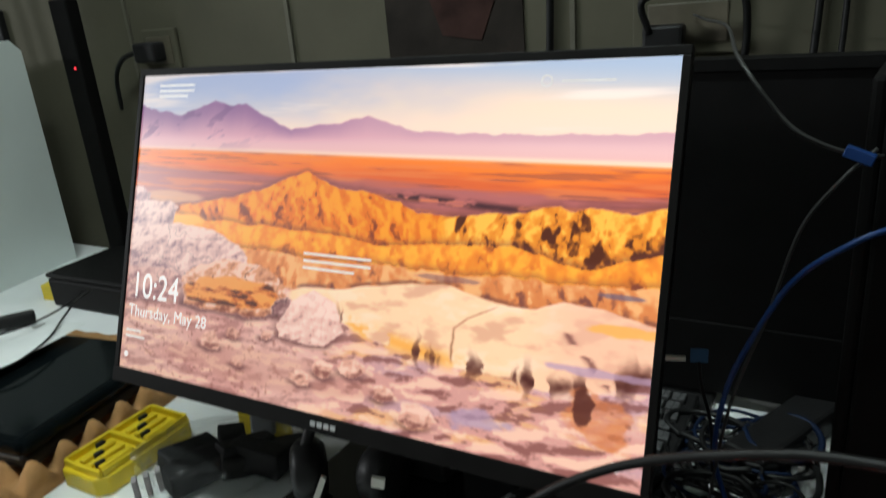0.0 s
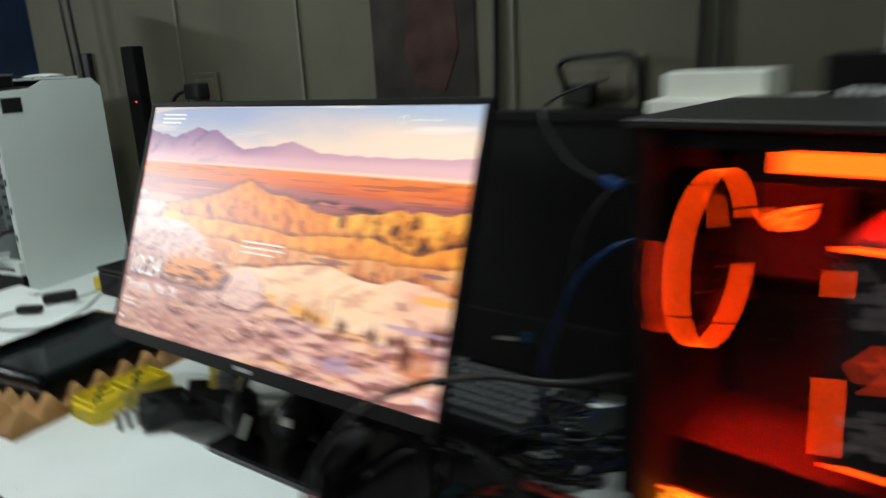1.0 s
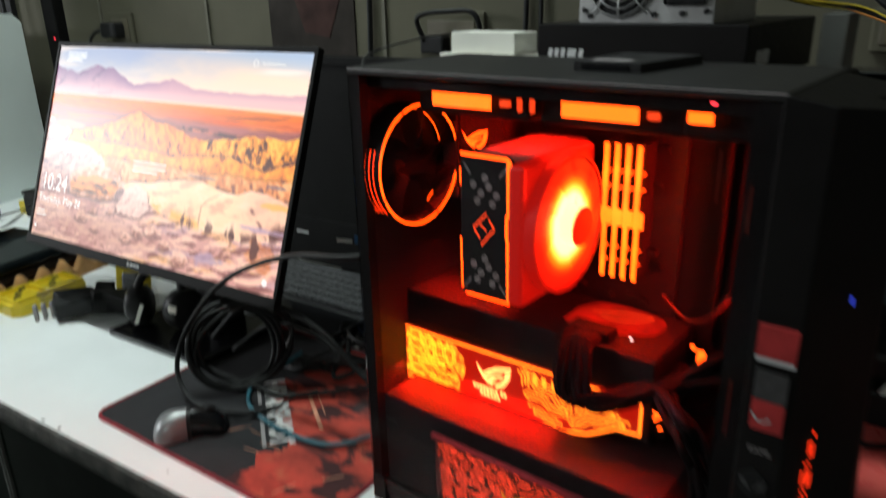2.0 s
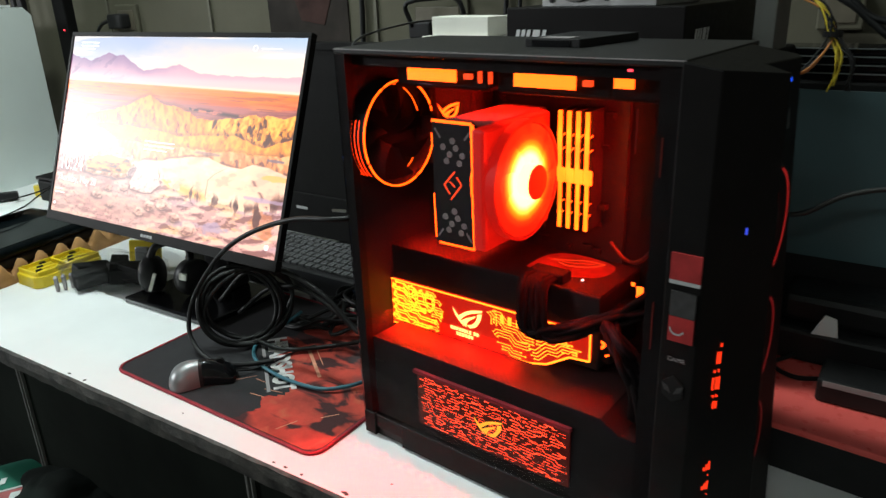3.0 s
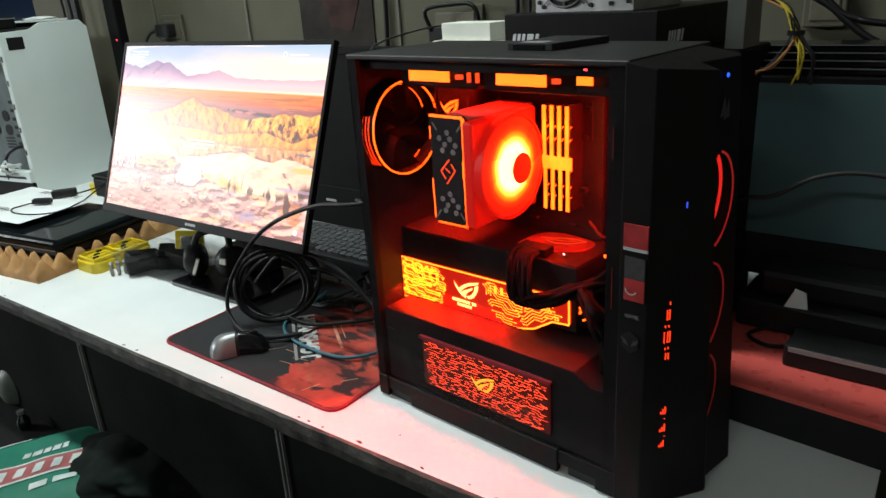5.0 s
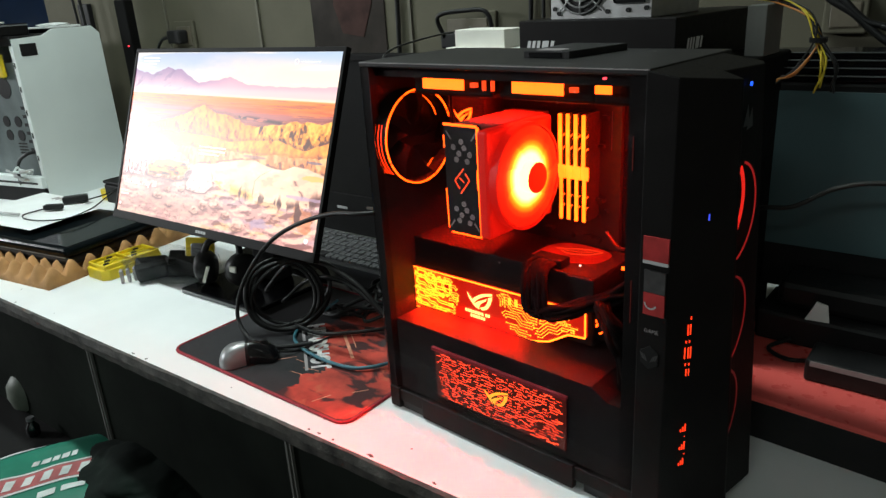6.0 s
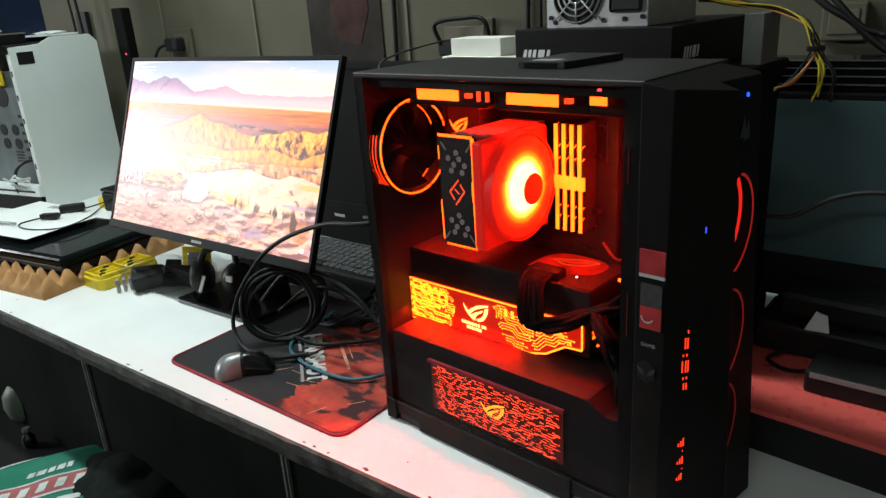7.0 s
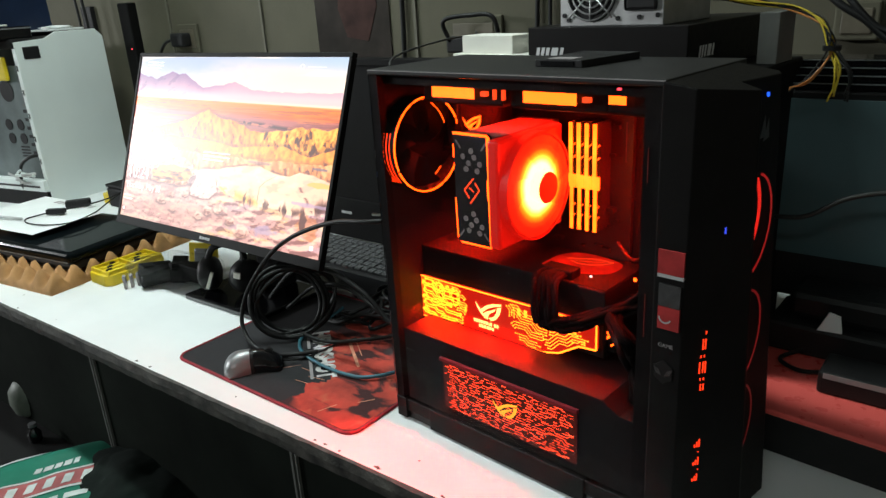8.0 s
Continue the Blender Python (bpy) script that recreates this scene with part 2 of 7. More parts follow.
G_HUB = glow("fan_hub_lit", (1.0, 0.24, 0.07), 16.0)
G_HUBCAP = glow("hub_cap_glow", (1.0, 0.015, 0.003), 0.95, base=(0.04, 0.005, 0.004))


def hub_glow_plastic(name, centre):
    """Red fan plastic with the hub lamps' light put into its emission: brightest there, fading outwards."""
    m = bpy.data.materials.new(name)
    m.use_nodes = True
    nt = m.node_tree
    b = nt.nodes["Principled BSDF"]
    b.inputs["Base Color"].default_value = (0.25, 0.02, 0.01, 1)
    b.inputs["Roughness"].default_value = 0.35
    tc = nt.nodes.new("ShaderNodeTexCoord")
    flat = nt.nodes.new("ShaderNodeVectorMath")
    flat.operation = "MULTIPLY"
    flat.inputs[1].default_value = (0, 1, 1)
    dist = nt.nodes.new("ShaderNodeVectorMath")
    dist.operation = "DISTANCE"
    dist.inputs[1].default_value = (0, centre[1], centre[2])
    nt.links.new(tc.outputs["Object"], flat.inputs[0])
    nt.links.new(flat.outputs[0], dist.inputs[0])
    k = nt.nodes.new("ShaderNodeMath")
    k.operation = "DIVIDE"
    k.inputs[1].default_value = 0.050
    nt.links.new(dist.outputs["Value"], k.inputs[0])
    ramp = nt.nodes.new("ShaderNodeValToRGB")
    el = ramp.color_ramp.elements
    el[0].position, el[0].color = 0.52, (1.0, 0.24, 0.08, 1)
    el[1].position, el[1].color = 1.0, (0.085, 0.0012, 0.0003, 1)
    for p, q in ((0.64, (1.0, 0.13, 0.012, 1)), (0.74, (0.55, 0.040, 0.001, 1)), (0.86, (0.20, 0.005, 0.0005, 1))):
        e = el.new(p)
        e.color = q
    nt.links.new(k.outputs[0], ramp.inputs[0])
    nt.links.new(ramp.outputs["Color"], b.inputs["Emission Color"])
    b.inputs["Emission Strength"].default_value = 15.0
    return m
G_SLOT = glow("vent_slot_glow", (1.0, 0.035, 0.006), 1.6)
G_BLUE = glow("led_blue", (0.01, 0.09, 1.0), 1.6)
G_ARC = glow("led_arc", (1.0, 0.03, 0.03), 0.20)
G_REDARC = glow("led_arc_bright", (1.0, 0.02, 0.012), 0.62)
G_GAP = glow("led_gap", (1.0, 0.06, 0.01), 2.0)
G_EDGE = glow("led_edge_red", (1.0, 0.03, 0.04), 0.09)
G_FAINT = glow("faint_red_glow", (1.0, 0.03, 0.05), 0.04)
G_REDLED = glow("led_red", (1.0, 0.04, 0.06), 2.5)
G_WHITELED = glow("led_white", (1.0, 0.8, 0.75), 4.0)
G_STRIP = glow("red_fill_glow", (1.0, 0.022, 0.004), 70.0)
G_CAPTION = glow("screen_caption", (1.0, 0.93, 0.88), 0.62, base=(0.5, 0.5, 0.5))
G_TEXT = glow("screen_text", (1.0, 0.95, 0.92), 0.85, base=(0.5, 0.5, 0.5))

# ---- the room ----
ANG = 6.0
DESK = pose(0, -0.118, 0, 0, 0, ANG)
WALL_V = 0.845


def structure(name, bm, material, label):
    ob = part(name, bm, material)
    return tagged(ob, label, name.split("_")[0], kind="structure")


def slab(name, x0, y0, z0, x1, y1, z1, material, label):
    ob = structure(name, boxed(x0, y0, z0, x1, y1, z1), material, label)
    ob.matrix_world = DESK
    return ob


slab("floor", -7.6, -5.6, -0.08, 2.4, WALL_V, 0.0, M_FLOOR, "dark grey concrete floor of the workshop")
slab("ceiling", -7.6, -5.6, 2.75, 2.4, WALL_V, 2.83, M_CEIL, "off-white painted ceiling over the workbench")
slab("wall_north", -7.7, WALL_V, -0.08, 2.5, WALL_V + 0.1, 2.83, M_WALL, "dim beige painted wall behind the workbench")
slab("wall_south", -7.7, -5.7, -0.08, 2.5, -5.6, 2.83, M_BOUNCEWALL, "unseen painted wall across the room")
slab("wall_west", -7.7, -5.6, -0.08, -7.6, WALL_V, 2.83, M_BOUNCEWALL, "unseen painted side wall")
slab("wall_east", 2.4, -5.6, -0.08, 2.5, WALL_V, 2.83, M_BOUNCEWALL, "unseen painted side wall")

# ---- workbench ----
bench = thing("workbench", DESK, "long white laminate workbench with a worn grey edge", "workbench")
part("top", boxed(-2.6, 0.004, 0.727, 0.62, 0.84, 0.754, 0.002), M_DESK, bench)
bm = bmesh.new()
random.seed(4)
n = 130
prev = None
for i in range(n + 1):
    u = -2.6 + 3.22 * i / n
    j = [random.uniform(-0.0012, 0.0012) for _ in range(4)]
    row = [bm.verts.new(c) for c in ((u, 0.004, 0.7545), (u, -0.0005 + j[0], 0.7525 + j[1]), (u, -0.003 + j[2], 0.740), (u, -0.002 + j[3], 0.7265), (u, 0.004, 0.726))]
    if prev:
        for a in range(4):
            bm.faces.new((prev[a], row[a], row[a + 1], prev[a + 1]))
    prev = row
part("edge_band", bm, M_DESKEDGE, bench, "chipped grey edge band")
rc_ = random.Random(77)
for k in range(18):
    u = -1.2 + 1.5 * rc_.random()
    v = 0.006 + (0.004 if k < 11 else 0.10 * rc_.random())
    r_ = rc_.uniform(0.0015, 0.0045) if k < 11 else rc_.uniform(0.0008, 0.002)
    bm = bmesh.new()
    prism(bm, [(u + r_ * rc_.uniform(0.5, 1.6) * math.cos(TAU * q / 7), v + 0.6 * r_ * rc_.uniform(0.5, 1.4) * math.sin(TAU * q / 7)) for q in range(7)], "z", 0.7535, 0.7543)
    part("chip", bm, M_DESKEDGE, bench)
for u in (-2.5, 0.56):
    part("leg", boxed(u, 0.06, 0.0, u + 0.05, 0.11, 0.727, 0.003), M_STEEL, bench)
    part("leg", boxed(u, 0.74, 0.0, u + 0.05, 0.79, 0.727, 0.003), M_STEEL, bench)
# Black sheet put in for the deep shade under the bench.
part("front_panel", boxed(-2.6, 0.040, 0.05, 0.62, 0.055, 0.727), mat("bench_shade", (0.008, 0.010, 0.008), 0.8, var=0.5, scale=5, spec=0.05), bench, "black sheet in place of the shade under the top")

# ---- monitor with the landscape ----
TL, TR, BR, BL = Vector((-0.860, 0.137, 1.222)), Vector((-0.267, 0.203, 1.222)), Vector((-0.259, 0.079, 0.906)), Vector((-0.857, 0.014, 0.906))
MON_W, MON_H = 0.598, 0.336
mon_x = ((TR - TL) + (BR - BL)).normalized()
mon_up = ((TL - BL) + (TR - BR)).normalized()
mon_n = mon_x.cross(mon_up).normalized()
mon_up = mon_n.cross(mon_x)
mon_c = (TL + TR + BR + BL) / 4
MON = Matrix.Translation(mon_c) @ Matrix((mon_x, mon_up, mon_n)).transposed().to_4x4()

foot = Vector((mon_c.x + 0.02, mon_c.y + 0.05, 0.754))
monitor = thing("monitor", Matrix.Translation(foot) @ pose(0, 0, 0, 0, 0, math.degrees(math.atan2(mon_x.y, mon_x.x))),
                "black flat monitor showing a desert landscape lock screen", "monitor")
LOC = monitor.matrix_world.inverted() @ MON
w, h = MON_W / 2, MON_H / 2
bm = boxed(-w - 0.005, -h - 0.015, -0.012, w + 0.005, h + 0.005, -0.004, 0.002)
box(bm, -w + 0.05, -h + 0.03, -0.036, w - 0.05, h - 0.05, -0.011, 0.006)
part("housing", moved(bm, LOC), M_FRONT, monitor)
bm = bmesh.new()
box(bm, -w - 0.007, h, -0.010, w + 0.007, h + 0.008, 0.002, 0.001)
box(bm, -w - 0.007, -h, -0.010, -w, h, 0.002, 0.001)
box(bm, w, -h, -0.010, w + 0.007, h, 0.002, 0.001)
box(bm, -w - 0.007, -h - 0.017, -0.010, w + 0.007, -h, 0.003, 0.001)
part("bezel", moved(bm, LOC), M_FRONT, monitor)
bm = bmesh.new()
for i in range(4):
    box(bm, -0.016 + i * 0.008, -h - 0.011, 0.0032, -0.010 + i * 0.008, -h - 0.006, 0.0036)
part("maker_mark", moved(bm, LOC), M_LABEL, monitor, "small pale maker's mark")


def fbm(x, y, octaves=5, seed=0):
    """Value noise over arrays."""
    rng = np.random.RandomState(seed)
    table = rng.rand(256, 256)
    total, amp, norm = np.zeros_like(x), 1.0, 0.0
    for o in range(octaves):
        f = 2.0 ** o
        xi, yi = np.floor(x * f).astype(int), np.floor(y * f).astype(int)
        xf, yf = x * f - xi, y * f - yi
        xf, yf = xf * xf * (3 - 2 * xf), yf * yf * (3 - 2 * yf)
        g = lambda a, b: table[a % 256, b % 256]
        v = (g(xi, yi) * (1 - xf) + g(xi + 1, yi) * xf) * (1 - yf) + (g(xi, yi + 1) * (1 - xf) + g(xi + 1, yi + 1) * xf) * yf
        total += amp * v
        norm += amp
        amp *= 0.5
    return total / norm


def landscape(u, v):
    """Colours of a desert picture; u runs right, v down, both 0 to 1."""
    c = lambda *rgb: np.array(rgb, float) / 255
    def mix(a, b, f):
        return a * (1 - f[..., None]) + b * f[..., None]
    def step(x, a, b):
        t = np.clip((x - a) / (b - a), 0, 1)
        return t * t * (3 - 2 * t)
    def blob(cu, cv, ru, rv, wob):
        return step(1.25 - np.hypot((u - cu) / ru, (v - cv) / rv) - wob, 0.0, 0.35)
    one = np.ones_like(u)[..., None]
    n1 = fbm(u * 6, v * 10, 5, 1)
    n2 = fbm(u * 22, v * 22, 5, 2)
    n3 = fbm(u * 70, v * 60, 4, 3)
    # sky
    img = mix(c(166, 186, 222) * one, c(246, 226, 204), step(1.6 * v + 0.45 * u + 0.3 * (n1 - 0.5), 0.10, 0.60))
    img = mix(img, c(150, 186, 226), step(u - 5.0 * v + 0.3 * (n1 - 0.5), 0.25, 0.9) * 0.75)
    img = mix(img, c(250, 242, 234), step(fbm(u * 3 + v * 3, v * 24, 5, 4), 0.50, 0.68) * 0.7)
    img = mix(img, c(250, 224, 212), step(v, 0.10, 0.2) * 0.5)
    # far mountains in haze
    peak = np.interp(u, [0, 0.05, 0.107, 0.15, 0.19, 0.23, 0.267, 0.32, 0.37, 0.454, 0.526, 0.57, 0.62, 0.70, 0.846, 1], [0.098, 0.115, 0.132, 0.108, 0.084, 0.10, 0.098, 0.14, 0.172, 0.160, 0.137, 0.155, 0.174, 0.180, 0.182, 0.175]) + 0.016 * (fbm(u * 40, 0 * u, 5, 5) - 0.5)
    far = step(v, peak, peak + 0.006)
    purple = mix(c(140, 104, 152) * one, c(222, 172, 186), step(v, peak, 0.225) * 0.95)
    purple = mix(purple, c(224, 180, 190), step(u, 0.22, 0.6) * 0.65)
    purple = mix(purple, c(110, 78, 128), step(fbm(u * 36 + v * 26, v * 30, 4, 22), 0.52, 0.66) * 0.5 * (1 - step(u, 0.2, 0.35)))
    img = mix(img, purple, far * (1 - 0.25 * step(u, 0.4, 0.9)))
    img = mix(img, c(236, 204, 206), step(v, 0.190, 0.236) * far * 0.6)
    # plain
    hor = 0.243 + 0.007 * u
    pc = mix(c(250, 140, 56) * one, c(222, 112, 62), step(v + 0.05 * (n1 - 0.5), 0.272, 0.315))
    pc = mix(pc, c(172, 112, 122), step(v + 0.04 * (fbm(u * 7, v * 50, 4, 6) - 0.5) + 0.03 * (0.5 - u), 0.308, 0.335) * 0.85)
    pc = mix(pc, c(232, 142, 84), step(fbm(u * 8, v * 110, 4, 16), 0.54, 0.68) * 0.6)
    pc = mix(pc, c(136, 78, 80), step(fbm(u * 9, v * 130, 4, 46), 0.58, 0.70) * 0.5)
    img = mix(img, pc, step(v, hor, hor + 0.006))
    img = mix(img, c(255, 240, 214), np.exp(-((v - hor) / 0.007) ** 2) * (0.35 + 0.6 * u))
    lava = np.interp(u, [0.55, 0.592, 0.674, 0.752, 0.825, 0.87], [0.352, 0.356, 0.362, 0.371, 0.376, 0.38])
    img = mix(img, c(66, 42, 52), np.exp(-((v - lava) / 0.010) ** 2) * step(u, 0.56, 0.61) * (1 - step(u, 0.83, 0.88)) * step(fbm(u * 40, v * 60, 4, 23), 0.36, 0.46))

    def hills(img, xs, ys, seed, lit, mid, dark, deep, rough=0.02, lean=0.6, start=-1.0, stop=2.0, freq=26.0, gritty=0.25):
        """A rank of eroded hills: a crest, slopes cut by gullies, shade on one side of each."""
        crest = np.interp(u, xs, ys) + rough * (fbm(u * 30, 0 * u, 5, seed) - 0.5)
        above = np.clip(crest - v, 0, 1)
        img = mix(img, img * 0.5 + 0.5 * c(110, 66, 64), np.exp(-(above / 0.014) ** 2) * (v < crest) * 0.8 * step(u, start, start + 0.02) * (1 - step(u, stop, stop + 0.02)))
        cover = step(v, crest, crest + 0.004) * step(u, start, start + 0.02) * (1 - step(u, stop, stop + 0.02))
        down = np.clip(v - crest, 0, 1)
        wind = u + lean * down * (fbm(u * 4, v * 3, 3, seed + 5) - 0.5) * 2
        def rel_(du):
            return fbm((wind + du) * freq, v * freq * 0.42 + 0 * u, 5, seed + 1)
        side = (rel_(0.005) - rel_(-0.005)) * 2.2
        grainy = fbm(u * 120, v * 90, 4, seed + 2) - 0.5
        cuts = step(fbm(wind * freq * 2.2, v * freq * 0.5, 4, seed + 3) + 3.0 * down, 0.62, 0.74) * (deep > 0.3)
        lightness = np.clip(0.74 + side + gritty * grainy - deep * down - 0.34 * cuts * step(fbm(u * 60, v * 30, 3, seed + 4), 0.42, 0.56), 0, 1)
        col = mix(dark * one, mid, step(lightness, 0.12, 0.5))
        col = mix(col, lit, step(lightness, 0.5, 0.85))
        return mix(img, col, cover)

    O1, O2, O3 = c(255, 182, 58), c(226, 130, 40), c(122, 60, 34)
    img = hills(img, [0, 0.08, 0.115, 0.187, 0.308, 0.37, 0.417, 0.468, 0.525, 0.582, 0.636, 0.717, 0.775, 0.9, 1], [0.41, 0.43, 0.431, 0.409, 0.366, 0.331, 0.303, 0.342, 0.344, 0.37, 0.394, 0.407, 0.428, 0.46, 0.48], 8, c(246, 168, 50), c(224, 126, 38), c(136, 66, 40), 0.4)
    img = mix(img, c(226, 190, 150), blob(0.10, 0.405, 0.07, 0.018, 0.5 * (n2 - 0.5)) * 0.7)
    img = hills(img, [0, 0.66, 0.706, 0.753, 0.808, 0.858, 0.88, 0.916, 0.956, 1], [0.5, 0.42, 0.396, 0.380, 0.380, 0.353, 0.365, 0.357, 0.363, 0.343], 18, c(255, 204, 84), c(230, 150, 48), c(84, 44, 28), 2.2, 0.025, freq=30.0, start=0.67)
    img = hills(img, [0, 0.117, 0.177, 0.342, 0.478, 0.591, 0.703, 0.796, 0.868, 0.914, 1], [0.44, 0.459, 0.470, 0.474, 0.480, 0.494, 0.476, 0.468, 0.498, 0.50, 0.452], 28, c(255, 186, 66), c(234, 146, 52), c(140, 76, 48), 1.2, 0.016, freq=18.0)
    img = hills(img, [0, 0.3, 0.45, 0.55, 0.7, 0.82, 0.9, 1], [0.56, 0.545, 0.555, 0.545, 0.552, 0.548, 0.542, 0.535], 38, c(240, 190, 130), c(216, 142, 84), c(128, 80, 70), 1.6, 0.03, freq=16.0)
    img = mix(img, c(112, 88, 112), blob(0.70, 0.566, 0.045, 0.008, 1.4 * (n2 - 0.5)) * 0.5)
    img = mix(img, c(84, 92, 140), blob(0.955, 0.560, 0.026, 0.007, 1.2 * (n2 - 0.5)) * 0.6)
    def outline_depth(pts, warp):
        """How far each place lies inside an outline; below 0 outside."""
        x, y = u + warp * (n2 - 0.5) + 0.4 * warp * (n3 - 0.5), v + warp * (n1 - 0.5) + 0.8 * warp * (fbm(u * 26 + 9, v * 26, 4, 91) - 0.5)
        inside, far_ = np.zeros(u.shape, bool), np.full(u.shape, 9.0)
        for (ax, ay), (bx, by) in zip(pts, pts[1:] + pts[:1]):
            dx, dy = bx - ax, by - ay
            k = np.clip(((x - ax) * dx + (y - ay) * dy) / (dx * dx + dy * dy), 0, 1)
            far_ = np.minimum(far_, np.hypot(x - ax - k * dx, y - ay - k * dy))
            if abs(dy) > 1e-9:
                inside ^= ((ay > y) != (by > y)) & (x < dx * (y - ay) / dy + ax)
        return np.where(inside, far_, -far_)

    def boulder(img, pts, seed, lit, mid, low, warp=0.025, lines=0.5, shade=1.0):
        """A stone: pale above, shaded below, with relief, cracks and a dark foot."""
        depth = outline_depth(pts, warp)
        top_, bot = min(p[1] for p in pts), max(p[1] for p in pts)
        img = mix(img, c(92, 58, 62), np.exp(-(np.clip(-depth, 0, 1) / 0.010) ** 2) * (depth < 0) * step(v, (top_ + bot) / 2, bot) * 0.75)
        rel_ = fbm(u * 24, v * 20, 5, seed + 1)
        side = (fbm(u * 24 + 0.12, v * 20 + 0.14, 5, seed + 1) - rel_) * 3.2
        tone = 0.10 + 0.62 * shade * (v - top_) / (bot - top_) - side + 0.5 * (fbm(u * 90, v * 80, 4, seed + 2) - 0.5) + 0.3 * (rel_ - 0.5)
        col = mix(lit * one, mid, step(tone, 0.10, 0.45))
        col = mix(col, low, step(tone, 0.45, 0.95))
        rift = np.abs(fbm(u * 13 + 0.8 * n1, v * 9, 4, seed + 3) - 0.5)
        col = mix(col, low * 0.72, (1 - step(rift, 0.0, 0.012)) * lines)
        return mix(img, col, step(depth, -0.001, 0.004))

    # the ground in front: mauve scree on one side, lilac and ochre slopes on the other
    def slope(du, dv):
        x, y = u + du, v + dv
        return fbm((x - 0.9 * y) * 15 + 0.7 * n1, (y + 0.35 * x) * 30, 6, 62)
    sh = (slope(0.004, 0.007) - slope(-0.004, -0.007)) * 4.2
    grit = fbm(u * 130, v * 95, 4, 63) - 0.5
    base_ = mix(c(212, 168, 164) * one, c(228, 194, 188), step(fbm(u * 5, v * 7, 5, 61), 0.40, 0.60))
    base_ = mix(base_, c(196, 172, 190), step(fbm((u - v) * 7, (v + 0.3 * u) * 16, 5, 64), 0.50, 0.62) * step(u, 0.5, 0.65) * 0.75)
    base_ = mix(base_, c(238, 196, 140), step(fbm((u - v) * 9 + 4, (v + 0.3 * u) * 20, 5, 66), 0.55, 0.66) * step(u, 0.42, 0.55) * 0.8)
    base_ = mix(base_, c(252, 226, 204), step(sh + 0.5 * grit, 0.12, 0.55) * 0.75)
    base_ = mix(base_, c(120, 74, 72), step(-sh + 0.6 * grit, 0.16, 0.62) * (0.28 + 0.42 * step(u, 0.4, 0.6)))
    base_ = mix(base_, c(150, 96, 90), step(grit, 0.10, 0.26) * 0.55 * (1 - step(u, 0.35, 0.5)))
    base_ = mix(base_, c(196, 150, 138), blob(0.36, 0.90, 0.20, 0.05, 0.8 * (n2 - 0.5)) * 0.35)
    img = mix(img, base_, step(v + 0.05 * (n2 - 0.5), 0.635, 0.66))
    # the smooth pale rock and its toothed foot
    crest = np.interp(u, [0, 0.398, 0.43, 0.501, 0.604, 0.70, 0.776, 0.836, 0.875, 0.93, 1.0], [0.70, 0.655, 0.640, 0.630, 0.597, 0.580, 0.612, 0.613, 0.585, 0.590, 0.620]) + 0.008 * (fbm(u * 22, 0 * u, 4, 58) - 0.5)
    rim = np.interp(u, [0.0, 0.48, 0.507, 0.555, 0.617, 0.717, 0.805, 0.858, 0.935, 1.0], [0.70, 0.700, 0.716, 0.752, 0.766, 0.792, 0.790, 0.806, 0.786, 0.740]) + 0.012 * (n2 - 0.5)
    pale = step(v, crest, crest + 0.004) * (1 - step(v, rim, rim + 0.010)) * step(u, 0.395, 0.41)
    soft_ = (fbm(u * 9 + 0.2, v * 12 + 0.2, 5, 59) - fbm(u * 9, v * 12, 5, 59)) * 2.4 + 0.22 * (fbm(u * 80, v * 80, 4, 60) - 0.5)
    stone = mix(c(252, 228, 190) * one, c(226, 190, 160), step(soft_, 0.06, 0.34))
    stone = mix(stone, c(255, 240, 214), step(-soft_, 0.05, 0.3) * 0.7)
    stone = mix(stone, c(236, 196, 176), step(u, 0.80, 0.92) * 0.55)
    stone = mix(stone, c(244, 190, 92), blob(0.955, 0.640, 0.05, 0.014, 1.6 * (n2 - 0.5)) * 0.8)
    img = mix(img, c(96, 62, 66), np.exp(-((v - crest + 0.004) / 0.006) ** 2) * step(u, 0.40, 0.42) * step(n2, 0.40, 0.55) * 0.6)
    img = mix(img, stone, pale)
    img = mix(img, c(246, 186, 84), np.exp(-((v - rim + 0.012) / 0.020) ** 2) * step(u, 0.49, 0.53) * (1 - step(u, 0.66, 0.82)) * step(n2, 0.40, 0.52) * 0.9)
    crack = np.interp(v, [0.60, 0.628, 0.66, 0.692, 0.736, 0.79], [0.80, 0.768, 0.735, 0.714, 0.711, 0.714]) + 0.010 * (n2 - 0.5)
    img = mix(img, c(140, 98, 74), np.exp(-((u - crack) / 0.0022) ** 2) * step(v, 0.612, 0.635) * (1 - step(v, 0.77, 0.79)) * (0.35 + 0.6 * n3))
    vein = np.interp(v, [0.60, 0.64, 0.68, 0.72, 0.78], [0.860, 0.872, 0.896, 0.916, 0.948]) + 0.030 * (n2 - 0.5)
    img = mix(img, c(122, 80, 78), np.exp(-((u - vein) / 0.007) ** 2) * step(fbm(u * 50, v * 40, 3, 71), 0.50, 0.60) * step(v, 0.61, 0.64) * (1 - step(v, 0.77, 0.79)) * 0.8)
    tooth = fbm(u * 46 + 1.5 * n2, 0 * u + 2, 3, 29)
    long_ = 0.006 + 0.10 * np.clip(tooth - 0.50, 0, 1)
    img = mix(img, c(84, 46, 42), np.exp(-((v - rim + 0.006) / long_) ** 2) * step(tooth, 0.53, 0.62) * (0.55 + 0.6 * n3) * step(u, 0.49, 0.52))
    img = mix(img, c(206, 128, 76), blob(0.945, 0.850, 0.05, 0.045, 2.4 * (n2 - 0.5)) * (0.3 + 0.6 * n3))
